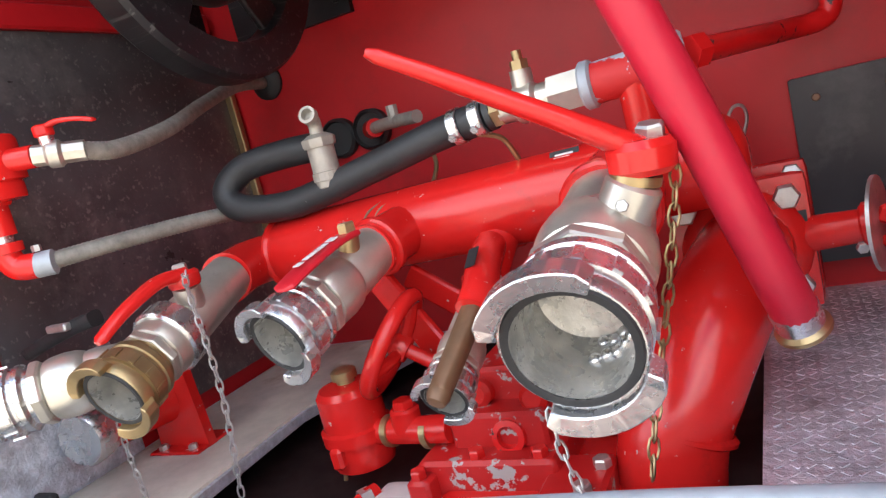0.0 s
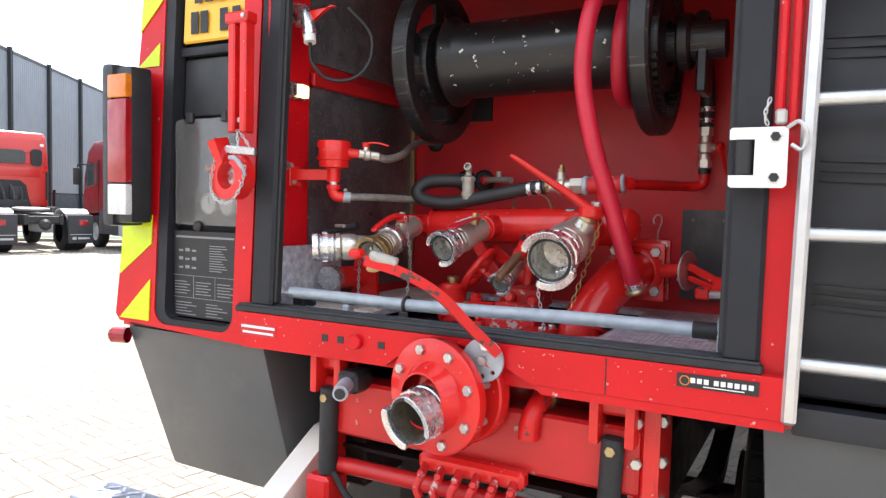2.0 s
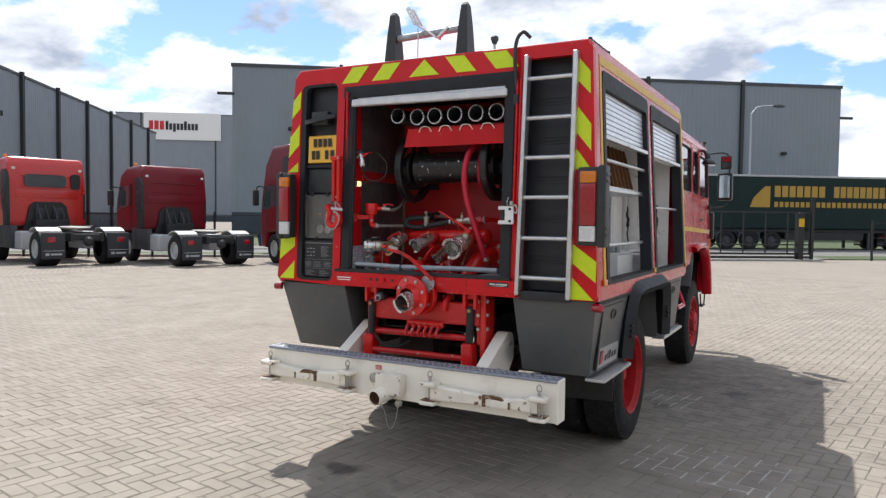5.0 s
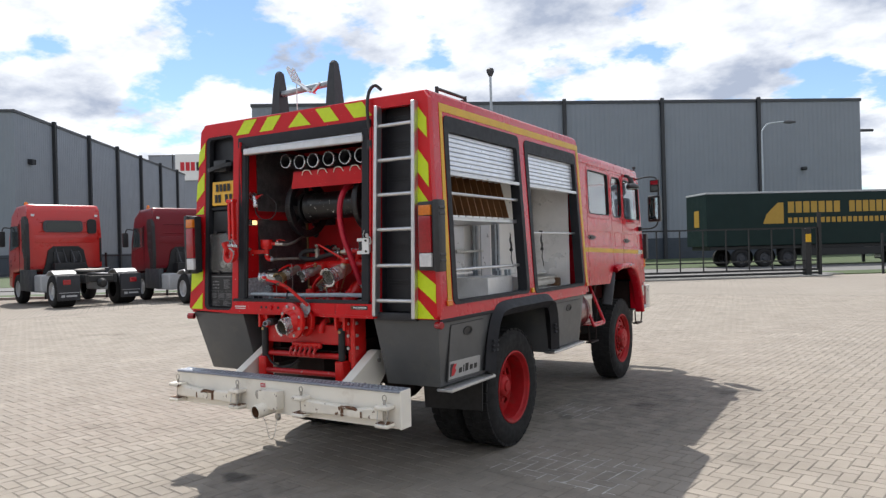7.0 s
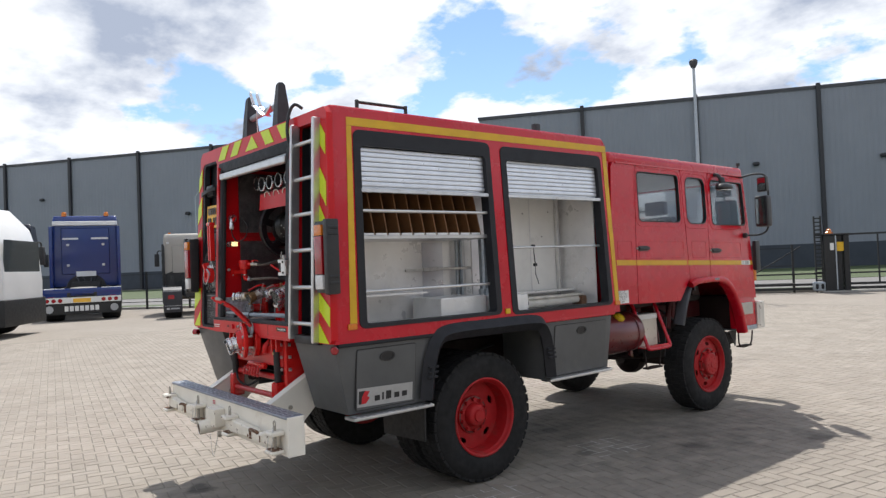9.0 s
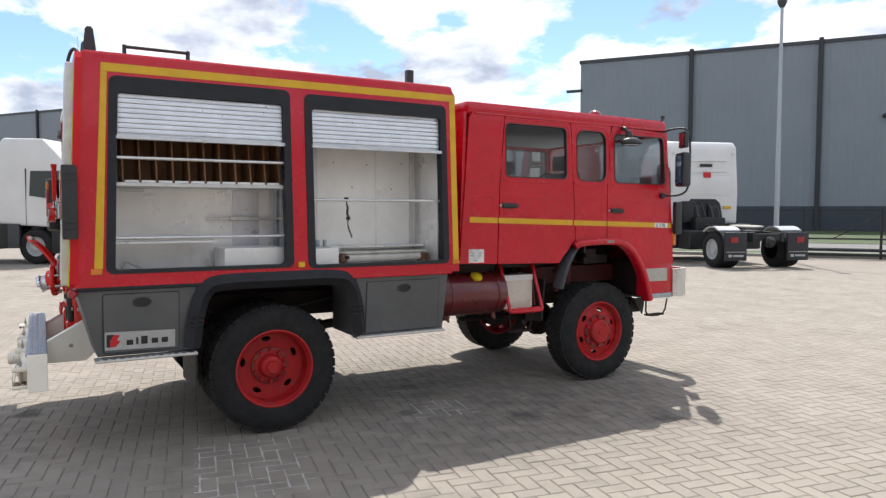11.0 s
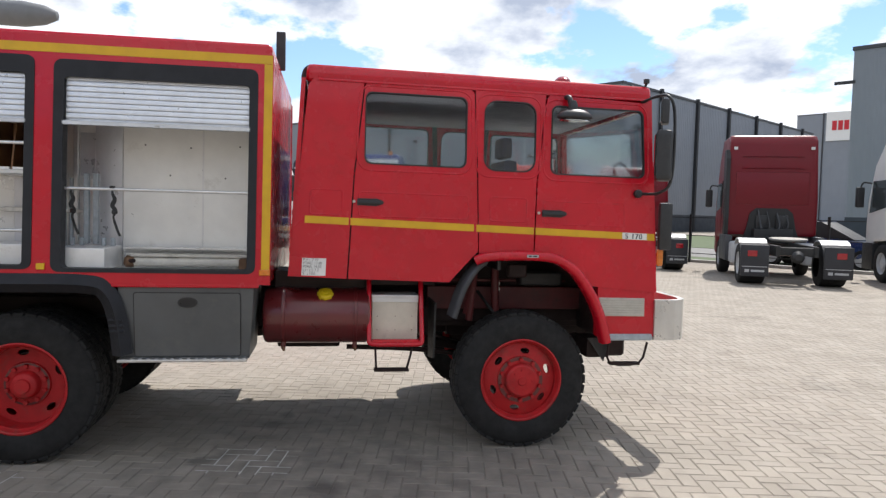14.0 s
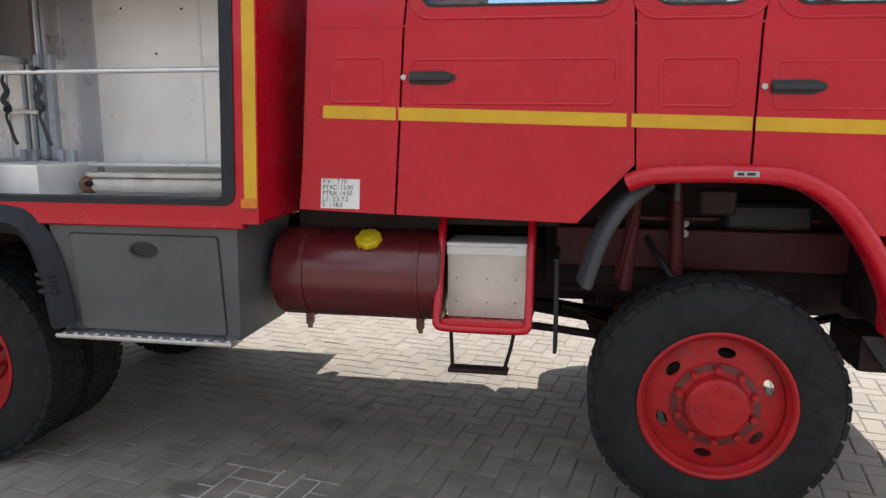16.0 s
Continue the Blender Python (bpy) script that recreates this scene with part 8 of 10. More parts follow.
box("spout_body", (-0.31, -0.02, 1.118), (-0.245, 0.06, 1.175), PLASTIC, gn, 0.01)
lathe("spout_bore", (-0.2335, -0.1035, 1.143), (0.4, -0.9, 0), [(0.014, 0.0005), (0.0, 0.0005)], INK, gn, 14)
el = tube("brass_elbow", [(0.225, 0.10, 1.165), (0.222, 0.06, 1.155), (0.212, 0.03, 1.115), (0.210, 0.025, 1.075)], 0.024, RED_WORN, truck, 14, "chipped red elbow")
cyl("elbow_nut", (0.225, 0.085, 1.163), (0.232, 0.12, 1.172), 0.033, BRASS, el, seg=6)
for s, x in ((-1, -0.362), (1, 0.408)):
    rd = cyl("lift_rod", (x + 0.0, 0.025, 1.115), (x - 0.012, 0.035, 0.875), 0.026, RUBBER, truck, seg=16, bev=0.004, label="black gas strut")
    box("rod_clevis", (x - 0.05, 0.0, 1.10), (x - 0.028, 0.07, 1.20), RED_PUMP, rd, 0.008, None, "", 2)
    box("rod_clevis", (x + 0.028, 0.0, 1.10), (x + 0.05, 0.07, 1.20), RED_PUMP, rd, 0.008, None, "", 2)
    box("rod_head", (x - 0.05, 0.03, 1.16), (x + 0.05, 0.09, 1.21), RED_PUMP, rd, 0.008)
    bolt((x, 0.0, 1.09), (0, -1, 0), 0.012, BRASS, rd, 0.006)
    box("frame_cheek", (x - 0.02 + s * 0.045, 0.06, 0.86), (x + 0.02 + s * 0.045, 0.14, 1.20), RED_PUMP, truck, 0.006)
    box("rod_foot", (x - 0.045 + (-0.02 if s < 0 else -0.015), 0.0, 0.69), (x + 0.033 + (-0.02 if s < 0 else -0.015), 0.10, 0.872), RED_PUMP, truck, 0.01, None, "red hinge block")
for z, y, r in ((0.895, 0.06, 0.022), (0.765, 0.03, 0.021)):
    cyl("cross_tube", (-0.40, y, z), (0.40, y, z + 0.005), r, RED_FLAKE_BEAM, truck, seg=16, label="scraped red cross tube")
box("side_cheek", (0.46, 0.05, 0.78), (0.50, 0.20, 1.20), RED_PUMP, truck, 0.008)
for z in (0.97, 1.06, 1.15):
    bolt((0.50, 0.09, z), (0, -1, 0.1), 0.014, STEELM, truck, 0.02)
    bolt((0.455, 0.045, z), (0, -1, 0), 0.013, STEELM, truck, 0.012)
rk = box("drain_cock_rail", (-0.07, 0.0, 0.955), (0.21, 0.045, 1.0), RED_PUMP, truck, 0.01, None, "row of red drain cocks")
for k in range(6):
    x = -0.05 + k * 0.047
    tube("drain_cock", [(x, 0.01, 0.975), (x + 0.006, -0.02, 0.955), (x - 0.004, -0.03, 0.925), (x + 0.004, -0.028, 0.90)], 0.0105, RED_FLAKE, rk, 8)
    lathe("cock_end", (x + 0.006, -0.02, 0.958), (0.2, -0.9, 0.3), [(0.011, 0), (0.011, 0.010), (0.007, 0.016), (0, 0.016)], RED_FLAKE, rk, 8)
tube("hydraulic_line", [(-0.35, 0.03, 0.88), (-0.28, 0.02, 0.82), (-0.18, 0.05, 0.79), (-0.10, 0.12, 0.84)], 0.009, RUBBER, truck, 8)
box("rear_box", (-0.34, 0.35, 0.62), (-0.05, 0.60, 0.86), CHASSIS, truck, 0.02, None, "", 2)

# ---- rear drop bumper ----
bmp = plate("drop_bumper", rounded((-1.060, 0.515), (1.105, 0.752), 0.008, 2), -0.25, -0.232, "y", WHITE_WORN, truck, (), None, "white worn steel rear bumper with chequer top")
box("bumper_top", (-1.060, -0.262, 0.748), (1.105, -0.135, 0.766), CHEQUER_DULL, bmp, 0.004)
box("bumper_bottom", (-1.05, -0.232, 0.515), (1.095, -0.15, 0.53), WHITE_WORN, bmp, 0.002)
box("bumper_back", (-1.05, -0.155, 0.53), (1.095, -0.14, 0.748), WHITE_WORN, bmp, 0.002)
for x in (-1.065, 1.095):
    box("bumper_end", (x, -0.255, 0.51), (x + 0.016, -0.135, 0.762), WHITE_WORN, bmp, 0.004)
bm = bmesh.new()
for i in range(52):
    for j in range(3):
        m = Matrix.Translation((-1.035 + i * 0.041 + (0.02 if j % 2 else 0), -0.235 + j * 0.036, 0.767)) @ Matrix.Rotation(radians(45 if (i + j) % 2 else -45), 4, "Z")
        add_box(bm, (-0.016, -0.004, 0), (0.016, 0.004, 0.002), m)
part("chequer_studs", bm, CHEQUER, bmp)["kind"] = "stuff"
sk = box("bumper_socket", (-0.10, -0.33, 0.555), (0.09, -0.25, 0.69), WHITE_RUST, bmp, 0.02, None, "", 2)
lathe("socket_pipe", (-0.055, -0.40, 0.545), (0.15, 1, 0.1), [(0.044, 0), (0.05, 0.003), (0.05, 0.16), (0.0445, 0.16), (0.0435, 0.02), (0.044, 0)], WHITE_RUST, bmp, 24, "white pipe with rusty bore")
lathe("rust_bore", (-0.055, -0.395, 0.546), (0.15, 1, 0.1), [(0.0415, 0), (0.0395, 0.10), (0, 0.11)], RUST, bmp, 20)
for x, z, r in ((-0.135, 0.645, 0.032), (-0.105, 0.51, 0.024), (0.055, 0.50, 0.024)):
    lathe("eye_bolt", (x, -0.27, z), (-0.3, -1, 0), [(0.01, 0), (r, 0.0), (r, 0.022), (0.012, 0.03), (0, 0.03)], CAST_GRIME, bmp, 10)
chain("loop_wire", [(-0.10, -0.29, 0.50), (-0.03, -0.32, 0.45), (-0.005, -0.32, 0.36), (0.025, -0.32, 0.345), (0.055, -0.32, 0.40), (0.06, -0.30, 0.49)], STEELM, bmp, 0.012, 0.001)
bars("warning_label", (-0.145, -0.2515, 0.695), (1, 0, 0), (0, 0, 1), [(0, 0, 0.048, 0.028)], SIGN_RED, bmp, 0.001)
bars("label_bars", (-0.14, -0.2528, 0.70), (1, 0, 0), (0, 0, 1), [(0, 0.002, 0.038, 0.005), (0, 0.010, 0.038, 0.014)], WHITE, bmp, 0.0005)
def finger(name, a, b, h0, h1, thick, mat, parent, label=""):
    """A flat arm of folded plate that tapers from h0 at a to h1 at b."""
    a, b = Vector(a), Vector(b)
    bm = bmesh.new()
    rings = []
    for f in (0.0, 0.03, 0.5, 0.97, 1.0):
        c, h = a.lerp(b, f), (h0 + (h1 - h0) * f) * (0.86 if f in (0.0, 1.0) else 1.0) / 2
        rings.append([bm.verts.new((c.x, c.y + dy * thick / 2, c.z + dz * h)) for dy, dz in ((-1, -0.75), (-0.75, -1), (1, -1), (1, 1), (-0.75, 1), (-1, 0.75))])
    for p, q in zip(rings, rings[1:]):
        for k in range(6):
            bm.faces.new((p[k], p[(k + 1) % 6], q[(k + 1) % 6], q[k]))
    bm.faces.new(rings[0][::-1])
    bm.faces.new(rings[-1])
    bmesh.ops.recalc_face_normals(bm, faces=bm.faces)
    return part(name, bm, mat, parent, label, 30)


for x0, x1 in ((-1.03, -0.32), (0.27, 1.03)):
    xm = (x0 + x1) / 2 + (0.03 if x0 < 0 else 0.06)
    inner, outer = (x1 - 0.03, x0 + 0.03) if x0 < 0 else (x0 + 0.03, x1 - 0.03)
    sg = 1 if outer > inner else -1
    ar = finger("hinged_arm", (inner, -0.283, 0.606), (xm + sg * 0.02, -0.281, 0.602), 0.098, 0.058, 0.052, WHITE_RUST, bmp, "rust-streaked white arm")
    finger("arm_half", (outer, -0.283, 0.612), (xm + sg * 0.06, -0.283, 0.600), 0.090, 0.056, 0.05, WHITE_RUST, ar)
    lock = tube("arm_lock", [(xm - sg * 0.05, -0.302, 0.626), (xm + sg * 0.01, -0.310, 0.634), (xm + sg * 0.06, -0.308, 0.628), (xm + sg * 0.09, -0.302, 0.606)], 0.012, RUST, ar, 8, "rusted lock bar")
    cyl("lock_pin", (xm - sg * 0.045, -0.305, 0.572), (xm - sg * 0.045, -0.305, 0.640), 0.013, RUST, ar, seg=10)
    box("lock_sleeve", (min(xm, xm + sg * 0.13), -0.318, 0.572), (max(xm, xm + sg * 0.13), -0.262, 0.622), WHITE_RUST, ar, 0.012, None, "", 2)
    box("rust_seam", (min(xm + sg * 0.115, xm + sg * 0.128), -0.3195, 0.576), (max(xm + sg * 0.115, xm + sg * 0.128), -0.3170, 0.618), RUST, ar, 0.0)
    for x in (x0 + 0.02, x1 - 0.02):
        box("hinge_lug", (x - 0.055, -0.345, 0.645), (x + 0.055, -0.25, 0.675), WHITE_RUST, ar, 0.008)
        box("hinge_lug", (x - 0.055, -0.345, 0.53), (x + 0.055, -0.25, 0.555), WHITE_RUST, ar, 0.008)
        box("hinge_rust", (x - 0.05, -0.335, 0.5555), (x + 0.05, -0.262, 0.561), RUST, ar, 0.002)
        cyl("hinge_pin", (x, -0.295, 0.53), (x, -0.295, 0.705), 0.010, CAST_GRIME, ar, seg=10)
        tube("pin_loop", [(x - 0.012, -0.295, 0.70), (x - 0.014, -0.295, 0.725), (x, -0.295, 0.738), (x + 0.014, -0.295, 0.725), (x + 0.012, -0.295, 0.70)], 0.004, CAST_GRIME, ar, 6)
    chain("pin_chain", [(x1 - 0.01, -0.31, 0.70), (x1 + 0.035, -0.335, 0.64), (x1 + 0.01, -0.34, 0.56), (x1 - 0.05, -0.335, 0.56), (x1 - 0.06, -0.32, 0.63)], STEELM, ar, 0.014, 0.0013)
for s, x in ((-1, -0.47), (1, 0.53)):
    side = [(-0.15, 0.60), (-0.15, 0.748), (0.165, 0.925), (0.195, 0.938), (0.225, 0.940), (0.255, 0.930), (0.275, 0.908), (0.285, 0.87), (0.285, 0.76), (0.12, 0.60)]
    arm = plate("bumper_arm", side, min(x + s * 0.063, x + s * 0.075), max(x + s * 0.063, x + s * 0.075), "x", WHITE_WORN, bmp, (), None, "white folded steel bumper arm")
    run = smooth_path([Vector((x + s * 0.034, y, z)) for y, z in ((-0.15, 0.744), (0.0, 0.829), (0.165, 0.922), (0.195, 0.934), (0.225, 0.936), (0.255, 0.925), (0.272, 0.90), (0.281, 0.86))], 4)
    part("arm_face", sweep_bm(run, rect(0.080, 0.010)), WHITE_WORN, arm, "", 40)
    plate("arm_web", [(y * 0.94 + 0.004, z - 0.012) for y, z in side], min(x, x + s * 0.010), max(x, x + s * 0.010), "x", WHITE_WORN, arm)
    for y, z in ((0.02, 0.72), (0.20, 0.87)):
        bolt((x + s * 0.075, y, z), (s, 0, 0), 0.016, CAST_GRIME, arm, 0.014)
        bolt((x, y, z), (-s, 0, 0), 0.012, CAST_GRIME, arm, 0.010)

# ---- loose things in the lockers ----
def loose_box(lo, hi):
    b = part("storage_box", bevelled_box(lo, hi, 0.012), BOX_GREY, None)
    return tagged(b, "bare grey sheet-metal box standing on the locker floor", "box", "boxes in the lockers")


def bevelled_box(lo, hi, w):
    bm = bmesh.new()
    add_box(bm, lo, hi)
    return bevelled(bm, w, 2)


loose_box((0.74, 1.03, 1.273), (1.10, 1.49, 1.435))
loose_box((0.74, 1.60, 1.273), (1.14, 1.915, 1.418))
tagged(part("soap_dish", bevelled_box((1.02, 0.72, 1.273), (1.09, 0.80, 1.292), 0.008), WHITE, None), "small white plastic dish on a locker floor", "dish")
prop = empty("folding_prop", "grimy white folding prop lying on the locker floor", "prop")
cyl("prop_tube", (0.95, 2.05, 1.320), (0.95, 2.78, 1.325), 0.032, GRIMY, prop, seg=18)
box("prop_plate", (0.88, 2.03, 1.356), (0.98, 2.80, 1.375), GRIMY, prop, 0.004)
lathe("prop_knuckle", (0.95, 2.03, 1.32), (0.2, -1, 0.1), [(0.034, -0.02), (0.04, 0), (0.04, 0.03), (0.025, 0.045), (0, 0.045)], BRONZE, prop, 14)
for k, (dx, dz) in enumerate(((0.0, 0.03), (0.03, -0.005), (-0.03, 0.0))):
    cyl("knuckle_pin", (0.95 + dx - 0.02, 2.00, 1.33 + dz), (0.95 + dx + 0.02, 2.06, 1.335 + dz), 0.014, CHASSIS if k else GRIMY, prop, seg=10)
box("prop_foot", (0.88, 2.74, 1.273), (1.02, 2.80, 1.356), BRONZE, prop, 0.01)
for y, x in ((1.50, 1.16), (1.67, 1.0), (1.975, 1.165)):
    run = smooth_path([(x, y, 1.805), (x + 0.004, y - 0.004, 1.775), (x - 0.004, y + 0.008, 1.735), (x + 0.010, y - 0.002, 1.695), (x - 0.002, y + 0.016, 1.66), (x + 0.008, y + 0.004, 1.625), (x, y + 0.012, 1.58), (x + 0.004, y + 0.030, 1.53), (x, y + 0.042, 1.50)], 5)
    bm = sweep_bm(run, rect(0.007, 0.020))
    for k, v in enumerate(bm.verts):
        c, f = run[k // 4], (k // 4) / len(run)
        v.co = c + (v.co - c) * (0.55 + 0.75 * math.sin(math.pi * min(1, f * 1.5)) ** 2 if f < 0.66 else 0.75)
    stp_ = part("strap", bm, RUBBER, None, "", 50)
    tagged(stp_, "crinkled black rubber strap hanging in an open locker", "strap", "straps in the lockers")
    box("buckle", (x - 0.008, y - 0.008, 1.642), (x + 0.014, y + 0.026, 1.668), RUBBER, stp_, 0.005)
box("tow_eye", (0.02, 5.98, 0.86), (0.10, 6.08, 0.92), CHASSIS, truck, 0.01)

# ---- buildings beyond the fence ----
U = Vector((0.8138, 0.5812, 0))
V = Vector((-0.5812, 0.8138, 0))
WALLROT = math.degrees(math.atan2(U.y, U.x))


def wall_face(name, start, along, length, height, parent, posts, ribs=0.33, lamps=()):
    """A clad wall: corrugated sheet, coping, dark plinth and downpipes."""
    a = Vector(start)
    n = Vector((along.y, -along.x, 0))
    bm = bmesh.new()
    k = int(length / ribs)
    step = length / k
    cols = []
    for i in range(k):
        for f, d in ((0.0, 0.0), (0.42, 0.0), (0.5, 0.018), (0.92, 0.018)):
            p = a + along * ((i + f) * step) + n * d
            cols.append((p, p + Vector((0, 0, height))))
    p = a + along * length
    cols.append((p, p + Vector((0, 0, height))))
    vs = [(bm.verts.new(q + Vector((0, 0, 2.2))), bm.verts.new(r)) for q, r in cols]
    for (p0, p1), (q0, q1) in zip(vs, vs[1:]):
        bm.faces.new((p0, q0, q1, p1))
    w = part(name, bm, FACADE, parent)
    lowb = bmesh.new()
    m = Matrix((along, -n, Vector((0, 0, 1)))).transposed().to_4x4()
    m.translation = a
    add_box(lowb, (0, -0.06, 0), (length, 0.10, 2.2), m)
    part("plinth", lowb, FACADE_DARK, parent)
    top = bmesh.new()
    add_box(top, (-0.1, -0.12, height - 0.25), (length + 0.1, 0.15, height + 0.05), m)
    part("coping", top, GUARD, parent)
    for s in posts:
        pb = bmesh.new()
        add_box(pb, (s - 0.18, -0.36, 0), (s + 0.18, -0.02, height + 0.22), m)
        part("downpipe", bevelled(pb, 0.04), POSTM, parent)
    for s, z in lamps:
        lb = bmesh.new()
        add_box(lb, (s - 0.3, -0.45, z), (s + 0.3, -0.02, z + 0.35), m)
        part("wall_lamp", bevelled(lb, 0.1), POSTM, parent)
    return w


def building(label):
    return empty("warehouse", label, "warehouse", "warehouses round the yard")


H_N = 16.5
north = building("long grey corrugated warehouse with dark downpipes, far across the road")
NL = Vector((-48.5, 46.7, 0))
wall_face("wall", NL, U, 63.5, H_N, north, [10.4, 21.0, 31.5, 41.8, 52.2], 0.5, [(5.6, 10.2), (26, 9.6), (36.5, 9.6), (57, 9.0)])
wall_face("wall", NL + V * 60, -V, 60, H_N, north, [15, 30, 45], 0.5)
wall_face("wall", NL + U * 63.5, V, 60, H_N, north, [15, 30, 45], 0.5)
bm = bmesh.new()
m = Matrix((U, V, Vector((0, 0, 1)))).transposed().to_4x4()
m.translation = NL
add_box(bm, (0.1, 0.2, H_N - 0.6), (63.4, 60, H_N - 0.2), m)
part("roof", bm, GUARD, north)
for s, hgt in ((-0.6, 13.5), (64.1, 13.0)):
    p = NL + U * s
    bm = bmesh.new()
    add_box(bm, (s - 0.8 if s < 0 else s - 0.6, -0.1, hgt), (s + 0.8, 0.15, hgt + 0.25), m)
    part("gable_lamp", bm, POSTM, north)

H_W = 17.2
west = building("grey clad warehouse with dark vertical downpipes, behind the parked lorries")
WC = Vector((-71.6, 36.0, 0))
wall_face("wall", WC - U * 95, U, 95, H_W, west, [95 - 10.5 * k - 9.5 for k in range(8)], 0.5, [(92, 10.5), (82, 9), (60, 12), (40, 12)])
wall_face("wall", WC, V, 62, H_W, west, [8.5 + 9.6 * k for k in range(6)], 0.5, [(3, 12)])
bm = bmesh.new()
m = Matrix((U, V, Vector((0, 0, 1)))).transposed().to_4x4()
m.translation = WC
add_box(bm, (-95, 0.2, H_W - 0.6), (-0.1, 62, H_W - 0.2), m)
part("roof", bm, GUARD, west)

far = building("low grey office front with a white sign board, far behind")
FAR0, FAR = Vector((2.94, -4.45, 0)), 2.4
XP = FAR0 + (WC + V * 40 - FAR0) * FAR
wall_face("wall", XP, U, 168, 40.37, far, [9, 36, 96], 1.5)
m = Matrix((U, V, Vector((0, 0, 1)))).transposed().to_4x4()
m.translation = XP
bm = bmesh.new()
add_box(bm, (10.08, -0.6, 30.53), (38.0, -0.1, 40.61), m)
sg = part("sign_board", bm, WHITE, far)
for k in range(3):
    bm = bmesh.new()
    add_box(bm, (12.0 + k * 1.95, -0.7, 34.2), (13.5 + k * 1.95, -0.6, 37.5), m)
    part("sign_bar", bm, SIGN_RED, sg)
for k in range(9):
    bm = bmesh.new()
    add_box(bm, (18.0 + k * 1.33, -0.7, 34.2 if k != 2 else 33.5), (19.0 + k * 1.33, -0.6, 37.5 if k in (0, 5) else 36.6), m)
    part("sign_bar", bm, INK, sg)

# ---- road, verge, fence, gate ----
F0 = Vector((-6.6, 26.7, 0))


def band(name, s0, s1, d0, d1, z0, z1, mat, label, cat):
    m = Matrix((U, V, Vector((0, 0, 1)))).transposed().to_4x4()
    m.translation = F0
    bm = bmesh.new()
    add_box(bm, (s0, d0, z0), (s1, d1, z1), m)
    return tagged(part(name, bm, mat, None), label, cat, kind="structure")


band("verge", -140, 160, 0.8, 4.0, -0.2, 0.03, GRASS, "strip of mown grass outside the fence", "grass")
band("road", -140, 160, 4.0, 13.5, -0.2, 0.02, ASPHALT, "pale grey road outside the yard", "road")
band("verge", -140, 160, 13.5, 41.0, -0.2, 0.04, GRASS, "mown grass in front of the warehouse", "grass")
band("kerb", -140, -0.6, 0.45, 0.8, -0.2, 0.10, CONCRETE, "concrete kerb along the yard edge", "kerb")
band("driveway", 1.0, 12.0, 0.8, 4.0, -0.1, 0.045, ASPHALT, "paved drive through the gate", "road")
mF = Matrix((U, V, Vector((0, 0, 1)))).transposed().to_4x4()
mF.translation = F0
fence = empty("fence", "black steel yard fence with slim posts and rails", "fence")
for k in range(46):
    s = -1.4 - k * 2.5
    bm = bmesh.new()
    add_box(bm, (s - 0.04, 0.2, 0), (s + 0.04, 0.28, 1.9), mF)
    part("post", bm, FENCE, fence)
for s0, s1 in ((-114, -1.4), (13.5, 70)):
    for z in (0.35, 1.05, 1.75):
        bm = bmesh.new()
        add_box(bm, (s0, 0.225, z), (s1, 0.255, z + 0.03), mF)
        part("rail", bm, FENCE, fence)
for k in range(20):
    s = 13.5 + k * 2.6
    bm = bmesh.new()
    add_box(bm, (s - 0.04, 0.2, 0), (s + 0.04, 0.28, 1.9), mF)
    part("post", bm, FENCE, fence)
gate = empty("sliding_gate", "black sliding yard gate with a low beam and yellow marker", "gate")
def gate_box(name, lo, hi, mat, bev=0.0, parent=None, label=""):
    bm = bmesh.new()
    add_box(bm, lo, hi, mF)
    return part(name, bevelled(bm, bev) if bev else bm, mat, parent or gate, label)


for lo, hi in (((-4.2, 0.0, 0.10), (10.3, 0.16, 0.20)), ((-4.2, 0.0, 0.27), (10.3, 0.14, 0.36)), ((-4.2, 0.03, 0.70), (10.3, 0.09, 0.76)), ((-0.6, 0.03, 2.18), (10.3, 0.09, 2.25))):
    gate_box("gate_rail", lo, hi, FENCE)
for k in range(10):
    gate_box("gate_bar", (0.46 + k * 1.08, 0.04, 0.33), (0.51 + k * 1.08, 0.09, 2.2), FENCE)
bm = bmesh.new()
add_box(bm, (0, -0.02, -0.02), (2.05, 0.02, 0.02), mF @ Matrix.Translation((-2.9, 0.06, 0.75)) @ Matrix.Rotation(radians(-31), 4, "Y"))
part("gate_brace", bm, FENCE, gate)
# slotted guide upright and roller carriage beside the drive housing
for x in (-0.66, -0.43):
    gate_box("guide_post", (x, -0.05, 0), (x + 0.05, 0.03, 2.96), FENCE)
for k in range(17):
    gate_box("guide_rung", (-0.61, -0.045, 0.45 + k * 0.15), (-0.43, 0.025, 0.50 + k * 0.15), FENCE)
gate_box("roller_carriage", (-0.78, -0.20, 0.06), (-0.36, 0.05, 0.42), GALV, 0.04)
for x in (-0.66, -0.47):
    gate_box("carriage_wheel", (x - 0.05, -0.23, 0.14), (x + 0.05, -0.19, 0.34), FENCE, 0.03)
house = gate_box("drive_housing", (-0.36, -0.16, 0), (0.14, 0.26, 2.20), FENCE, 0.03, None, "black gate drive housing")
gate_box("housing_cap", (-0.40, -0.19, 2.20), (0.56, 0.28, 2.26), FENCE, 0.01, house)
gate_box("housing_post", (0.14, -0.05, 0), (0.30, 0.22, 2.20), FENCE, 0.02, house)
gate_box("housing_post", (0.34, -0.12, 0), (0.54, 0.26, 2.20), FENCE, 0.02, house)
gate_box("cable_duct", (0.04, -0.185, 0.1), (0.08, -0.16, 2.18), GALV, 0.0, house)
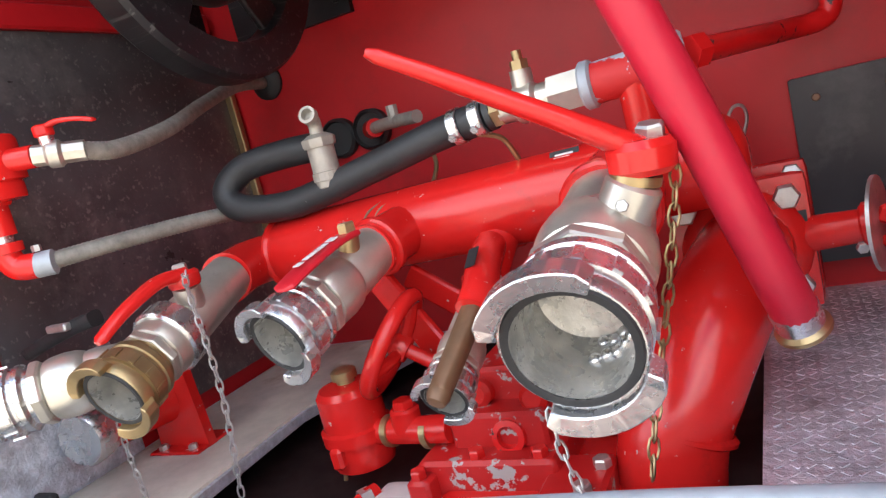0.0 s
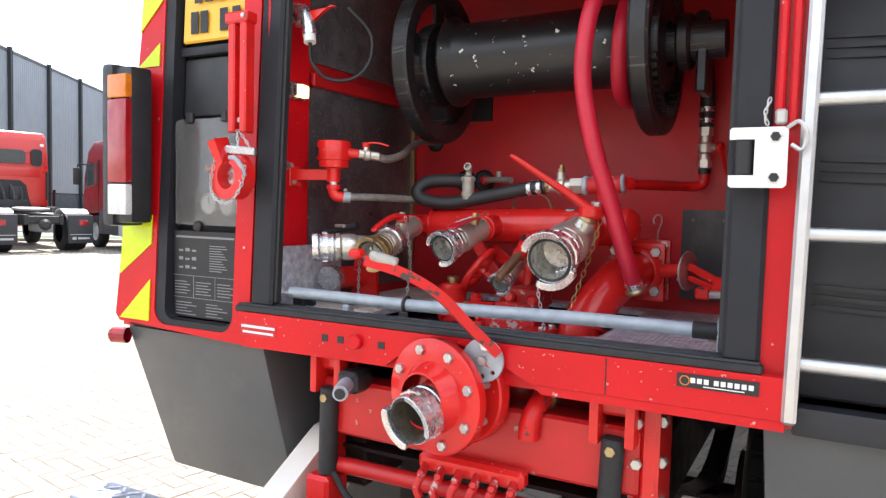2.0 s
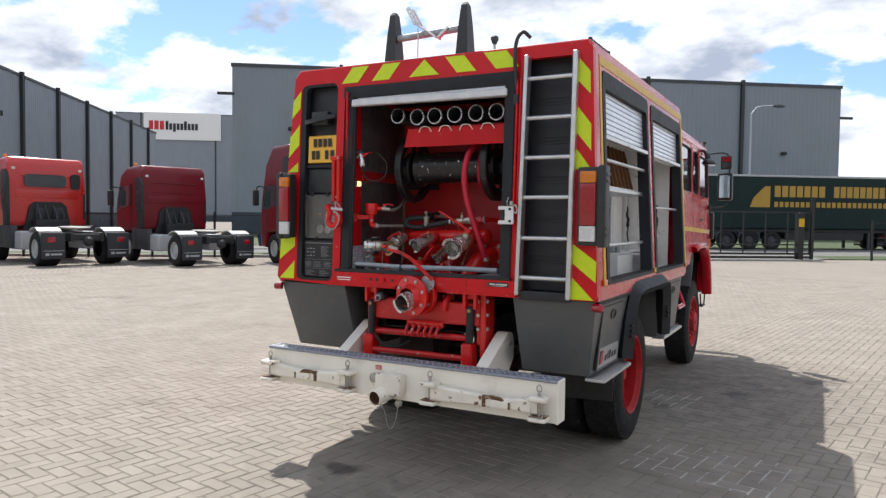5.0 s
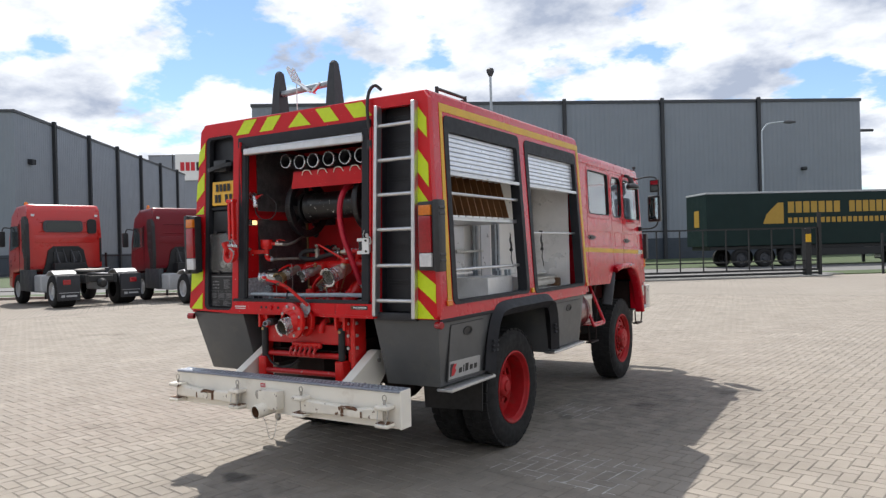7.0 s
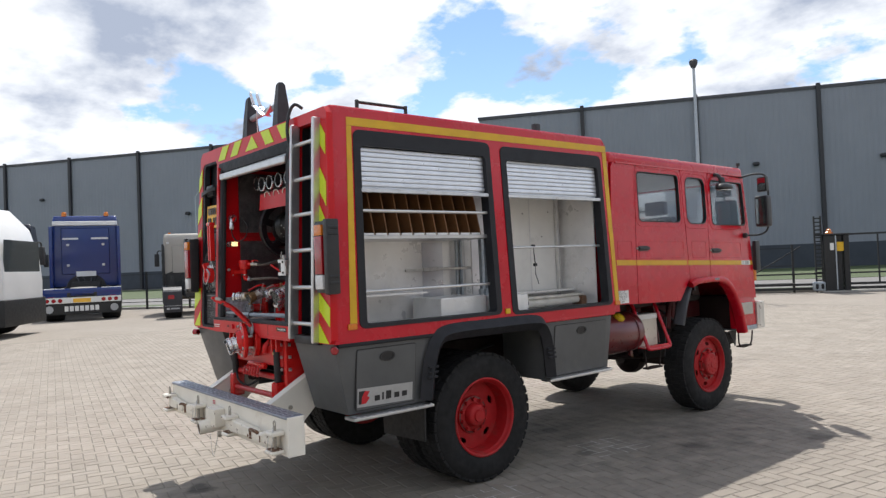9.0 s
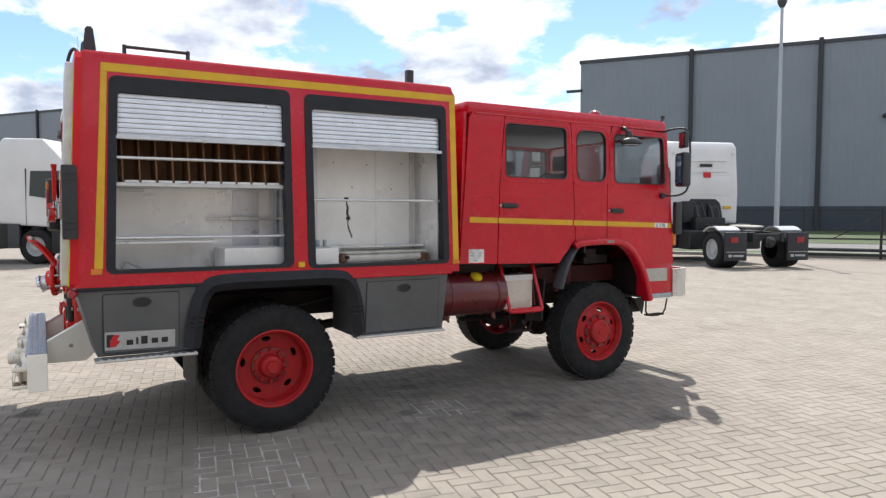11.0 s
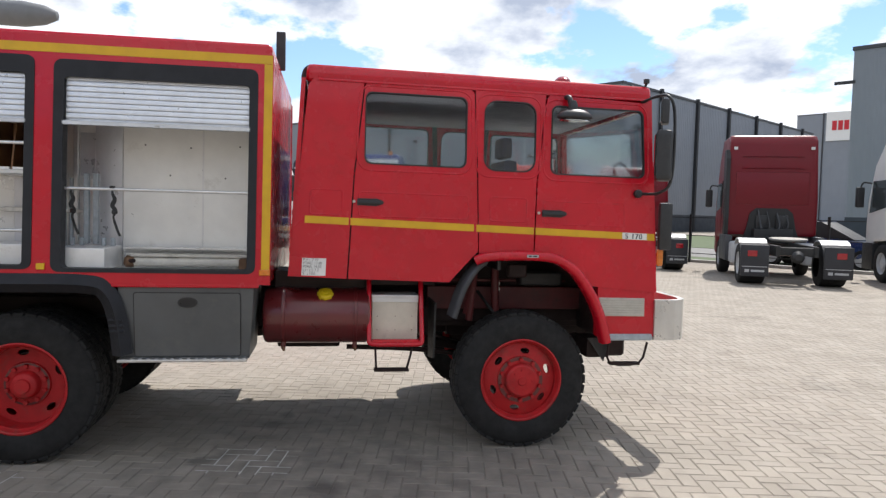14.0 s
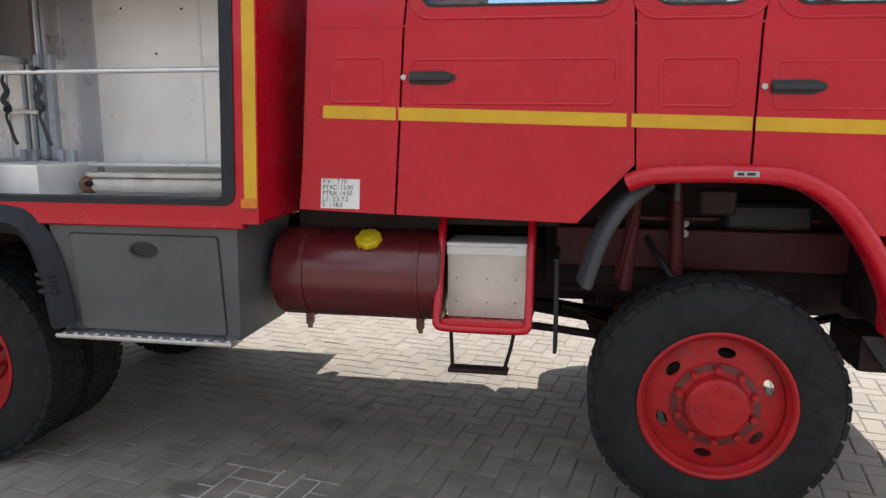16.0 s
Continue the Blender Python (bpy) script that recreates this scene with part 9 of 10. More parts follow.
gate_box("notice", (-0.14, -0.175, 1.62), (-0.01, -0.16, 1.90), WHITE, 0.0, house)
gate_box("marker", (0.09, -0.20, 1.58), (0.32, -0.165, 1.93), YELLOW, 0.0, house)
lathe("gate_beacon", mF @ Vector((-0.12, 0.02, 2.26)), (0, 0, 1), [(0.14, 0), (0.14, 0.05), (0.10, 0.08), (0.09, 0.15), (0.05, 0.19), (0, 0.20)], LENS_AMBER, house, 14)
# catch post at the far end
gate_box("catch_post", (9.58, -0.10, 0), (9.84, 0.24, 2.20), FENCE, 0.02)
gate_box("marker", (9.56, -0.15, 1.56), (9.80, -0.11, 1.93), YELLOW)
gate_box("end_upright", (10.24, -0.02, 0), (10.38, 0.10, 2.93), FENCE, 0.01)
gate_box("gate_track", (-0.5, -0.3, 0), (10.7, 0.4, 0.06), CONCRETE)


def yard_lamp(base, h, arm):
    L = empty("yard_lamp", "tall galvanised lamp post with a small head", "lamp post", "lamp posts")
    b = Vector(base)
    cyl("pole", b, b + Vector((0, 0, h)), 0.10, GALV, L, 0.05, 12)
    if arm:
        tube("arm", [b + Vector((0, 0, h)), b + U * 0.5 + Vector((0, 0, h + 0.5)), b + U * 1.7 + Vector((0, 0, h + 0.65))], 0.05, GALV, L, 8)
        lathe("lamp_head", b + U * 1.6 + Vector((0, 0, h + 0.62)), U, [(0, 0), (0.09, 0.05), (0.13, 0.5), (0.06, 0.9), (0, 0.92)], GUARD, L, 10)
    else:
        lathe("lamp_head", b + Vector((0, 0, h)), (0, 0, 1), [(0.06, -0.05), (0.10, 0.0), (0.16, 0.14), (0.17, 0.24), (0.12, 0.30), (0, 0.31)], GUARD, L, 12)
    return L


yard_lamp((-10.1, 23.3, 0), 9.1, False)
yard_lamp((-2.6, 50.5, 0), 9.4, True)
yard_lamp((14.0, 74, 0), 9.4, True)
yard_lamp((-62, 22.0, 0), 9.0, True)
fl = yard_lamp((-12.0, -4.6, 0), 6.1, False)
lathe("floodlight", (-11.9, -4.65, 6.02), (0, 1, 0), [(0, 0), (0.20, 0.02), (0.28, 0.25), (0.29, 0.95), (0.22, 1.4), (0.10, 1.66), (0, 1.7)], FLOOD, fl, 20, "grey floodlight housing")

# ---- lorries ----
def lorry_wheel(parent, x, y, dual=False, rim=GUARD_TOP):
    s = 1 if x > 0 else -1
    w = lathe("wheel", (x, y, 0.50), (-s, 0, 0), [(0.28, 0.02), (0.36, 0.0), (0.45, 0.01), (0.49, 0.04), (0.50, 0.07), (0.50, 0.26 if not dual else 0.58), (0.46, 0.29 if not dual else 0.61), (0.28, 0.30 if not dual else 0.62)], TYRE, parent, 28)
    lathe("rim", (x, y, 0.50), (-s, 0, 0), [(0.285, 0.02), (0.27, 0.03), (0.25, 0.10), (0.14, 0.08), (0.12, 0.04), (0, 0.04)], rim, w, 24)


def tractor(paint, label, roof, windowed=False, guard=GUARD, low=GUARD):
    """A tractor unit; the rear axle stands at the origin, the cab ahead along y."""
    T = empty("lorry_tractor", label, "lorry", "lorries parked in the yard")
    for x in (-0.42, 0.42):
        box("chassis_rail", (x - 0.05, -0.75, 0.72), (x + 0.05, 4.3, 0.98), FENCE, T, 0.01)
    box("chassis_cross", (-0.4, -0.72, 0.75), (0.4, -0.6, 0.95), FENCE, T, 0.02)
    if paint is not T_BLUE:
        lathe("rear_hitch", (0, -0.75, 0.72), (0, -1, 0), [(0.14, 0), (0.15, 0.08), (0.08, 0.16), (0, 0.16)], FENCE, T, 16)
    lathe("fifth_wheel", (0, 0.25, 1.08), (0.0, -0.05, 1), [(0, 0), (0.42, 0.0), (0.45, 0.03), (0.44, 0.06), (0.1, 0.07), (0, 0.05)], PLATE_STEEL, T, 24)
    for s in (-1, 1):
        lorry_wheel(T, s * 1.22, 0.0, True)
        lorry_wheel(T, s * 1.22, 3.65)
        arc = [Vector((s * 0.92, -0.02 + 0.63 * math.cos(radians(a)), 0.52 + 0.60 * math.sin(radians(a)))) for a in range(20, 171, 15)]
        part("mudguard", sweep_bm(arc[2:8], rect(0.64, 0.035)), FLAP if paint is T_CREAM else GUARD_TOP, T, "", 40)
        part("guard_tail", sweep_bm(arc[7:], rect(0.63, 0.03)), FLAP if low is GUARD else low, T, "", 40)
        mf = box("mud_flap", (s * 0.92 - 0.32, -0.70, 0.22), (s * 0.92 + 0.32, -0.64, 0.98), FLAP if low is GUARD else low, T, 0.03, None, "", 2)
        box("tail_lamp", (s * 0.98 - 0.11, -0.72, 0.70), (s * 0.98 + 0.11, -0.68, 0.85), LENS_RED, mf, 0.02, None, "", 2)
        bars("flap_bars", (s * 0.92 - 0.22, -0.701, 0.32), (1, 0, 0), (0, 0, 1), [(0.0, 0, 0.1, 0.07), (0.14, 0.01, 0.44, 0.06), (-0.06, 0.13, 0.50, 0.145)], GUARD_TOP, mf, 0.004)
        box("side_tank", (min(s * 0.62, s * 1.16), 1.25, 0.42), (max(s * 0.62, s * 1.16), 2.55, 0.98), FENCE if paint is T_WHITE else GUARD_TOP, T, 0.08, None, "", 3)
        box("side_fairing", (min(s * 1.08, s * 1.25), 1.9, 0.45), (max(s * 1.08, s * 1.25), 2.9, 1.15), FENCE if paint is T_WHITE else GUARD, T, 0.03, None, "", 2)
    cab = bmesh.new()
    w, y0, y1 = 1.20, 2.55, 4.75
    prof = [(y0, 1.15), (y0 - 0.03, 2.2), (y0 + 0.02, roof - 0.18), (y0 + 0.16, roof), (y0 + 1.35, roof - 0.03), (y1 - 0.30, roof - (0.62 if roof > 3.4 else 0.30)), (y1 - 0.08, 2.2), (y1, 1.5), (y1 - 0.02, 0.55), (y1 - 0.45, 0.50), (y1 - 0.55, 1.05), (y0 + 0.55, 1.10)]
    left = [cab.verts.new((-w * (0.955 if z > 2.3 else 1), y, z)) for y, z in prof]
    right = [cab.verts.new((w * (0.955 if z > 2.3 else 1), y, z)) for y, z in prof]
    for k in range(len(prof)):
        n = (k + 1) % len(prof)
        cab.faces.new((left[k], left[n], right[n], right[k]))
    cab.faces.new(left[::-1])
    cab.faces.new(right)
    bmesh.ops.recalc_face_normals(cab, faces=cab.faces)
    bevelled(cab, 0.12, 4)
    body = part("cab", cab, paint, T, "painted sleeper cab", 35)
    # back: pressed panel, dark lower hollow, lamps
    reds = paint in (T_RED, T_WINE, T_NAVY, T_WHITE)
    top = 1.92 if reds else 1.58
    if reds:
        for z in (roof - 0.62, roof - 0.95):
            box("pressed_line", (-0.80, y0 - 0.04, z), (0.80, y0 - 0.0, z + 0.03), paint, body, 0.012)
        box("pressed_panel", (-0.95, y0 - 0.036, top + 0.10), (0.95, y0 - 0.0, roof - 1.05), paint, body, 0.03, None, "", 2)
    else:
        box("back_panel", (-0.85, y0 - 0.055, top + 0.06), (0.85, y0 - 0.0, roof - 0.5), paint, body, 0.05, None, "", 3)
    hollow = [(-0.75, 1.0), (-0.64, 1.35), (-0.56, top - 0.14), (-0.40, top), (0.40, top), (0.56, top - 0.14), (0.64, 1.35), (0.75, 1.0)]
    plate("back_hollow", hollow, y0 - 0.075, y0 - 0.02, "y", FENCE, body)
    box("engine_cover", (-0.5, y0 - 0.5, 0.95), (0.5, y0 - 0.05, 1.35), FENCE, body, 0.06, None, "", 2)
    if reds:
        for x in (-0.25, 0.28):
            box("vent_block", (x - 0.16, y0 - 0.16, 1.35), (x + 0.16, y0 - 0.06, top - 0.2), PLASTIC, body, 0.03, None, "", 2)
    for k, x in enumerate((-0.35, -0.12, 0.14, 0.36)):
        tube("air_line", [(x, y0 - 0.10, top - 0.05 - 0.04 * k), (x + 0.05, y0 - 0.28, 1.45), (x * 0.6, y0 - 0.42, 1.18), (x * 0.3, y0 - 0.60, 1.10)], 0.022, PLASTIC if k % 2 else GUARD, body, 6)
    tube("air_coils", [(-0.3, y0 - 0.1, 1.5), (-0.2, y0 - 0.3, 1.2), (0.0, y0 - 0.35, 1.35), (0.2, y0 - 0.3, 1.2), (0.3, y0 - 0.1, 1.5)], 0.03, PLASTIC, body, 8)
    if paint is T_WHITE:
        box("front_bumper", (-1.24, y1 - 0.62, 0.30), (1.24, y1 + 0.05, 1.02), FENCE, body, 0.06, None, "", 2)
        for lo, hi, c in (((-0.12, y0 - 0.06, roof - 0.78), (0.28, y0 - 0.02, roof - 0.70), FENCE), ((0.0, y0 - 0.06, roof - 1.12), (0.24, y0 - 0.02, roof - 0.96), SIGN_RED), ((0.70, y0 - 0.06, 1.62), (0.95, y0 - 0.02, 1.70), YELLOW)):
            box("back_sign", lo, hi, c, body, 0.004)
        box("filter_box", (-0.80, y0 - 0.30, 1.2), (-0.45, y0 - 0.06, 1.85), FENCE, body, 0.05, None, "", 2)
    if paint is T_CREAM:
        plate("lower_bulkhead", [(-1.12, 1.12), (1.12, 1.12), (1.12, 1.62), (0.85, 1.72), (-0.85, 1.72), (-1.12, 1.62)], y0 - 0.05, y0 - 0.01, "y", FENCE, body)
        for k in range(5):
            box("bulkhead_rib", (-0.95 + k * 0.43, y0 - 0.08, 1.15), (-0.80 + k * 0.43, y0 - 0.045, 1.55), PLASTIC, body, 0.01)
        for x in (-0.92, 0.92):
            box("roof_marker", (x - 0.05, y0 + 0.2, roof - 0.02), (x + 0.05, y0 + 0.3, roof + 0.06), LENS_AMBER, body, 0.01)
    if windowed:
        plate("back_window", rounded((-0.70, roof - 0.95), (0.55, roof - 0.55), 0.12), y0 - 0.075, y0 - 0.05, "y", GUARD, body)
        plate("back_glass", rounded((-0.62, roof - 0.90), (0.47, roof - 0.60), 0.1), y0 - 0.08, y0 - 0.074, "y", DARK_GLASS, body)
        plate("back_window", rounded((0.70, roof - 1.0), (1.0, roof - 0.5), 0.1), y0 - 0.07, y0 - 0.03, "y", FENCE, body)
    for s in (-1, 1):
        if paint is T_BLUE:
            box("side_spoiler", (min(s * 1.13, s * 1.24), y0 - 0.5, 1.1), (max(s * 1.13, s * 1.24), y0 + 0.05, roof - 0.45), paint, body, 0.03, None, "", 2)
        elif s < 0:
            # black intake duct standing up the side behind the door
            tall = roof - (0.72 if paint is T_WHITE else 0.42)
            reach = 0.62 if paint is T_WHITE else 0.42
            duct = [(y0 - 0.10, 1.15), (y0 - 0.14, 1.6), (y0 - 0.08, tall - 0.25), (y0 + 0.06, tall), (y0 + reach - 0.10, tall), (y0 + reach, tall - 0.12), (y0 + reach - 0.04, 1.9), (y0 + reach - 0.22, 1.5), (y0 + reach - 0.22, 1.15)]
            plate("intake_duct", duct, -1.235, -1.13, "x", FENCE, body)
            for z in (1.75, 2.05, 2.35):
                box("duct_slat", (-1.25, y0 + 0.0, z), (-1.234, y0 + reach - 0.10, z + 0.10), PLASTIC, body, 0.006)
        if s > 0 and reds and roof < 3.5:
            lathe("roof_beacon", (-0.85, y1 - 0.95, roof - 0.06), (0, 0, 1), [(0.09, 0), (0.09, 0.06), (0.07, 0.08), (0.065, 0.17), (0.03, 0.21), (0, 0.21)], LENS_AMBER, body, 12)
            box("grab_rail", (1.10, y0 - 0.06, 1.35), (1.16, y0 - 0.02, 2.2), FENCE, body, 0.01)
        plate("door_line", [(y1 - 1.36, 1.12), (y1 - 1.345, 1.12), (y1 - 1.345, 2.72), (y1 - 1.36, 2.72)], min(s * 1.15, s * 1.203), max(s * 1.15, s * 1.203), "x", FENCE, body)
        plate("side_glass", [(y1 - 1.25, 1.95), (y1 - 0.22, 1.80), (y1 - 0.38, 2.65), (y1 - 1.2, 2.65)], min(s * 1.165, s * 1.205), max(s * 1.165, s * 1.205), "x", DARK_GLASS, body)
        box("side_skirt", (min(s * 1.15, s * 1.25), y0 + 0.2, 0.45), (max(s * 1.15, s * 1.25), y1 - 1.55, 1.15), low, body, 0.03, None, "", 2)
        if paint is T_BLUE:
            continue
        mi = box("mirror", (min(s * 1.32, s * 1.52), y1 - 0.18, 1.95), (max(s * 1.32, s * 1.52), y1 - 0.05, 2.50), PLASTIC, body, 0.05, None, "", 2)
        tube("mirror_arm", [(s * 1.15, y1 - 0.2, 2.6), (s * 1.35, y1 - 0.12, 2.62), (s * 1.42, y1 - 0.12, 2.45)], 0.025, PLASTIC, mi, 6)
        box("marker_lamp", (s * 1.0 - 0.05, y0 - 0.06, roof - 0.42), (s * 1.0 + 0.05, y0 - 0.02, roof - 0.34), LENS_WHITE, body, 0.01)
    plate("windscreen", [(-1.05, 1.75), (1.05, 1.75), (1.0, 2.62), (-1.0, 2.62)], y1 - 0.06, y1 - 0.03, "y", DARK_GLASS, body)
    return T


def parked(t, x, y, rz, size=1.2):
    t.matrix_basis = pose(x, y, 0, 0, 0, rz) @ Matrix.Scale(size, 4)
    return t


LORRIES = [
    ((-20.2, 11.3), T_RED, 3.35, True, "bright red lorry tractor with a small rear window", 76),
    ((-16.6, 13.8), T_WINE, 3.35, False, "wine-red lorry tractor with silver mudguards", 74),
    ((-11.4, 15.6), T_WINE, 3.98, False, "wine-red high-roof lorry tractor", 67),
    ((-23.2, 8.0), T_CREAM, 3.25, False, "dusty white lorry tractor seen from behind", 73),
]
for (x, y), paint, roof, wnd, label, rz in LORRIES:
    parked(tractor(paint, label, roof, wnd), x, y, rz, 1.07 if paint is T_CREAM else 1.09 if roof > 3.9 else 1.13 if paint is T_RED else 1.06)
parked(tractor(T_WHITE, "white high-roof lorry tractor with steel wheels", 3.70), -7.9, 19.0, 71, 1.12)
parked(tractor(T_WHITE, "white lorry tractor facing the row of lorries", 3.60), -22.95, -3.05, -32, 1.12)
parked(tractor(T_NAVY, "black lorry tractor behind a white one", 3.70), -31.5, 1.6, 73)
t = tractor(T_BLUE, "dark blue show lorry with white lamp bars", 3.95, False, T_BLUE, T_BLUE)
parked(t, -27.1, 4.6, 75, 1.15)
bl = [c for c in t.children if c.name.startswith("cab")][0]
box("light_board", (-1.15, 2.48, 3.55), (1.15, 2.56, 3.72), WHITE, bl, 0.02)
for s in (-0.75, 0.75):
    lathe("beacon", (s, 2.75, 3.93), (0, 0, 1), [(0.09, 0), (0.09, 0.12), (0.05, 0.17), (0, 0.17)], LENS_AMBER, bl, 12)
box("rear_bumper", (-1.25, -0.80, 0.22), (1.25, -0.70, 0.62), FENCE, t, 0.03)
box("lamp_board", (-1.25, -0.83, 0.62), (1.25, -0.72, 0.82), WHITE, t, 0.01)
for k in (-1.08, -0.88, -0.68, 0.68, 0.88, 1.08):
    lathe("round_lamp", (k, -0.83, 0.72), (0, -1, 0), [(0.07, 0), (0.06, 0.02), (0, 0.025)], LENS_RED, t, 14)
box("plate", (-0.28, -0.835, 0.64), (0.28, -0.825, 0.78), PLATE, t, 0.004)
bars("bumper_bars", (-0.55, -0.803, 0.34), (1, 0, 0), (0, 0, 1), [(k * 0.16, 0, k * 0.16 + 0.12, 0.18) for k in range(7)], WHITE, t, 0.004)
box("blue_apron", (-1.25, -0.72, 0.82), (1.25, 0.7, 1.12), T_BLUE, t, 0.06, None, "", 2)
bars("cab_bars", (-0.9, 2.46, 3.0), (1, 0, 0), (0, 0, 1), [(0.1, 0, 0.65, 0.07), (1.1, 0, 1.7, 0.07)], WHITE, bl, 0.006)
for s in (-1.02, 1.02):
    lathe("spot_lamp", (s, -0.80, 0.42), (0, -1, 0), [(0.13, 0), (0.12, 0.03), (0.09, 0.02), (0, 0.025)], GUARD_TOP, t, 20)
for x in (-0.62, 0.62):
    for z in (1.95, 2.75):
        box("marker_lamp", (x - 0.05, 2.44, z), (x + 0.05, 2.50, z + 0.09), LENS_WHITE, bl, 0.01)
box("notice", (-0.35, 2.44, 1.55), (0.35, 2.47, 1.75), WHITE, bl, 0.004)

# green curtain trailer with its tractor, on the road
tr = empty("trailer", "dark green curtain-sided trailer with gold lettering bars on the road", "trailer")
box("trailer_body", (-1.27, 0.0, 1.15), (1.27, 13.6, 4.0), T_GREEN, tr, 0.03, None, "green curtain body")
box("trailer_frame", (-1.1, 0.2, 0.95), (1.1, 13.2, 1.15), FENCE, tr, 0.02)
box("roof_edge", (-1.29, -0.02, 3.93), (1.29, 13.62, 4.03), GUARD_TOP, tr, 0.01)
for y in (1.9, 3.2, 4.5):
    for s in (-1, 1):
        lorry_wheel(tr, s * 1.22, y, False, GUARD)
for s in (-1.0, 1.0):
    box("landing_leg", (s - 0.06, 10.2, 0.05), (s + 0.06, 10.35, 1.0), GUARD, tr, 0.01)
    box("side_rail", (s * 1.2 - 0.03, 5.2, 0.55), (s * 1.2 + 0.03, 9.8, 0.95), FENCE, tr, 0.01)
runs = [(4.50 + k * 0.43, 4.84 + k * 0.43, 2.86, 3.46) for k in range(7)] + [(7.95 + k * 0.385, 8.26 + k * 0.385, 2.86, 3.46) for k in range(9)]
runs += [(4.50 + k * 0.305, 4.71 + k * 0.305, 2.32, 2.60) for k in range(23)]
for a, b, c, d in runs:
    bm = bmesh.new()
    add_box(bm, (1.27, a, c), (1.275, b, d))
    part("lettering_bar", bm, GOLD, tr)
plate("side_emblem", [(3.10, 2.30), (4.25, 2.30), (4.25, 3.42), (3.95, 3.42), (3.60, 3.10), (3.30, 2.80)], 1.27, 1.276, "x", GOLD, tr)
bm = bmesh.new()
add_box(bm, (-0.25, -0.012, 2.2), (0.35, -0.004, 3.1))
part("rear_emblem", bm, GOLD, tr)
tr.matrix_basis = pose(-5.9, 44.1, 0, 0, 0, WALLROT - 90) @ Matrix.Scale(1.19, 4)
t = tractor(T_GREEN, "dark green lorry tractor pulling a trailer", 3.6)
e = Vector((-5.9, 44.1, 0)) + U * 11.8 * 1.19
parked(t, e.x, e.y, WALLROT - 90, 1.19)

# a car parked beyond the fence, its nose along x
def parked_car(paint, label):
    C = empty("car", label, "car")
    side = [(-2.1, 0.35), (-2.15, 0.75), (-2.0, 0.98), (-0.9, 1.05), (2.0, 0.80), (2.15, 0.60), (2.1, 0.35)]
    bm = plate_bm(side, (), -0.86, 0.86, "y")
    bevelled(bm, 0.06, 2)
    body = part("body", bm, paint, C, "", 40)
    cabin = [(-1.75, 0.98), (-1.35, 1.38), (-0.9, 1.47), (0.1, 1.45), (1.05, 0.92)]
    bm = plate_bm(cabin, (), -0.72, 0.72, "y")
    bevelled(bm, 0.05, 2)
    top = part("cabin", bm, FENCE, C, "dark glazed cabin", 40)
    plate("roof", [(-1.35, 1.41), (-0.9, 1.49), (0.1, 1.47), (0.12, 1.45), (-0.9, 1.46), (-1.33, 1.38)], -0.68, 0.68, "y", paint, top)
    for x in (-1.3, 1.3):
        for y in (-0.87, 0.87):
            w = lathe("wheel", (x, y, 0.32), (0, -1 if y > 0 else 1, 0), [(0.2, 0.0), (0.3, 0.0), (0.32, 0.03), (0.32, 0.17), (0.3, 0.2), (0, 0.2)], TYRE, C, 20)
            lathe("rim", (x, y, 0.32), (0, -1 if y > 0 else 1, 0), [(0.2, 0.0), (0.19, 0.03), (0.05, 0.01), (0, 0.01)], GUARD_TOP, w, 16)
    for y in (-0.62, 0.62):
        box("headlight", (2.05, y - 0.16, 0.62), (2.16, y + 0.16, 0.74), LENS_WHITE, body, 0.02)
    return C


parked_car(CAR_BLUE, "dark blue car parked beyond the fence").matrix_basis = pose(-18.2, 21.8, 0, 0, 0, WALLROT) @ Matrix.Scale(1.2, 4)

# unseen plain halls, added behind the camera to close the yard and dim skylight
for name, lo, hi in (("warehouse", (30.0, -45.0, 0.0), (36.0, 40.0, 8.5)), ("warehouse", (-30.0, -40.0, 0.0), (28.0, -32.0, 8.5))):
    hall = empty(name, "unseen plain grey hall added to block low sky light", "building")
    box("wall", lo, hi, CONCRETE, hall, 0.0)
    box("roof_edge", (lo[0] - 0.1, lo[1] - 0.1, hi[2] - 0.4), (hi[0] + 0.1, hi[1] + 0.1, hi[2] + 0.1), POSTM, hall, 0.0)

# ---- ground: the field, then the pavers laid in herringbone ----
bm = bmesh.new()
add_box(bm, (-700, -700, -0.5), (700, 700, -0.012))
tagged(part("ground", bm, GROUND, None), "sunlit yard of sandy grey block paving", "ground", kind="structure")
paving = tagged(new("paving"), "sandy grey concrete blocks laid in herringbone", "paving", kind="structure")
random.seed(11)
PW, GAP = 0.1055, 0.0045
rot = Matrix.Rotation(radians(-10), 3, "Z")


def paver_verts(c, ax, hl, hw, dz, tilt):
    """A block with a chamfered top."""
    ay = Vector((-ax.y, ax.x, 0))
    top, low = [], []
    for a, b in ((-1, -1), (1, -1), (1, 1), (-1, 1)):
        z = dz + tilt[0] * a + tilt[1] * b
        top.append(c + ax * (a * (hl - 0.006)) + ay * (b * (hw - 0.006)) + Vector((0, 0, z)))
        low.append(c + ax * (a * hl) + ay * (b * hw) + Vector((0, 0, z - 0.005)))
    skirt = [p - Vector((0, 0, 0.012)) for p in low]
    return top, low, skirt


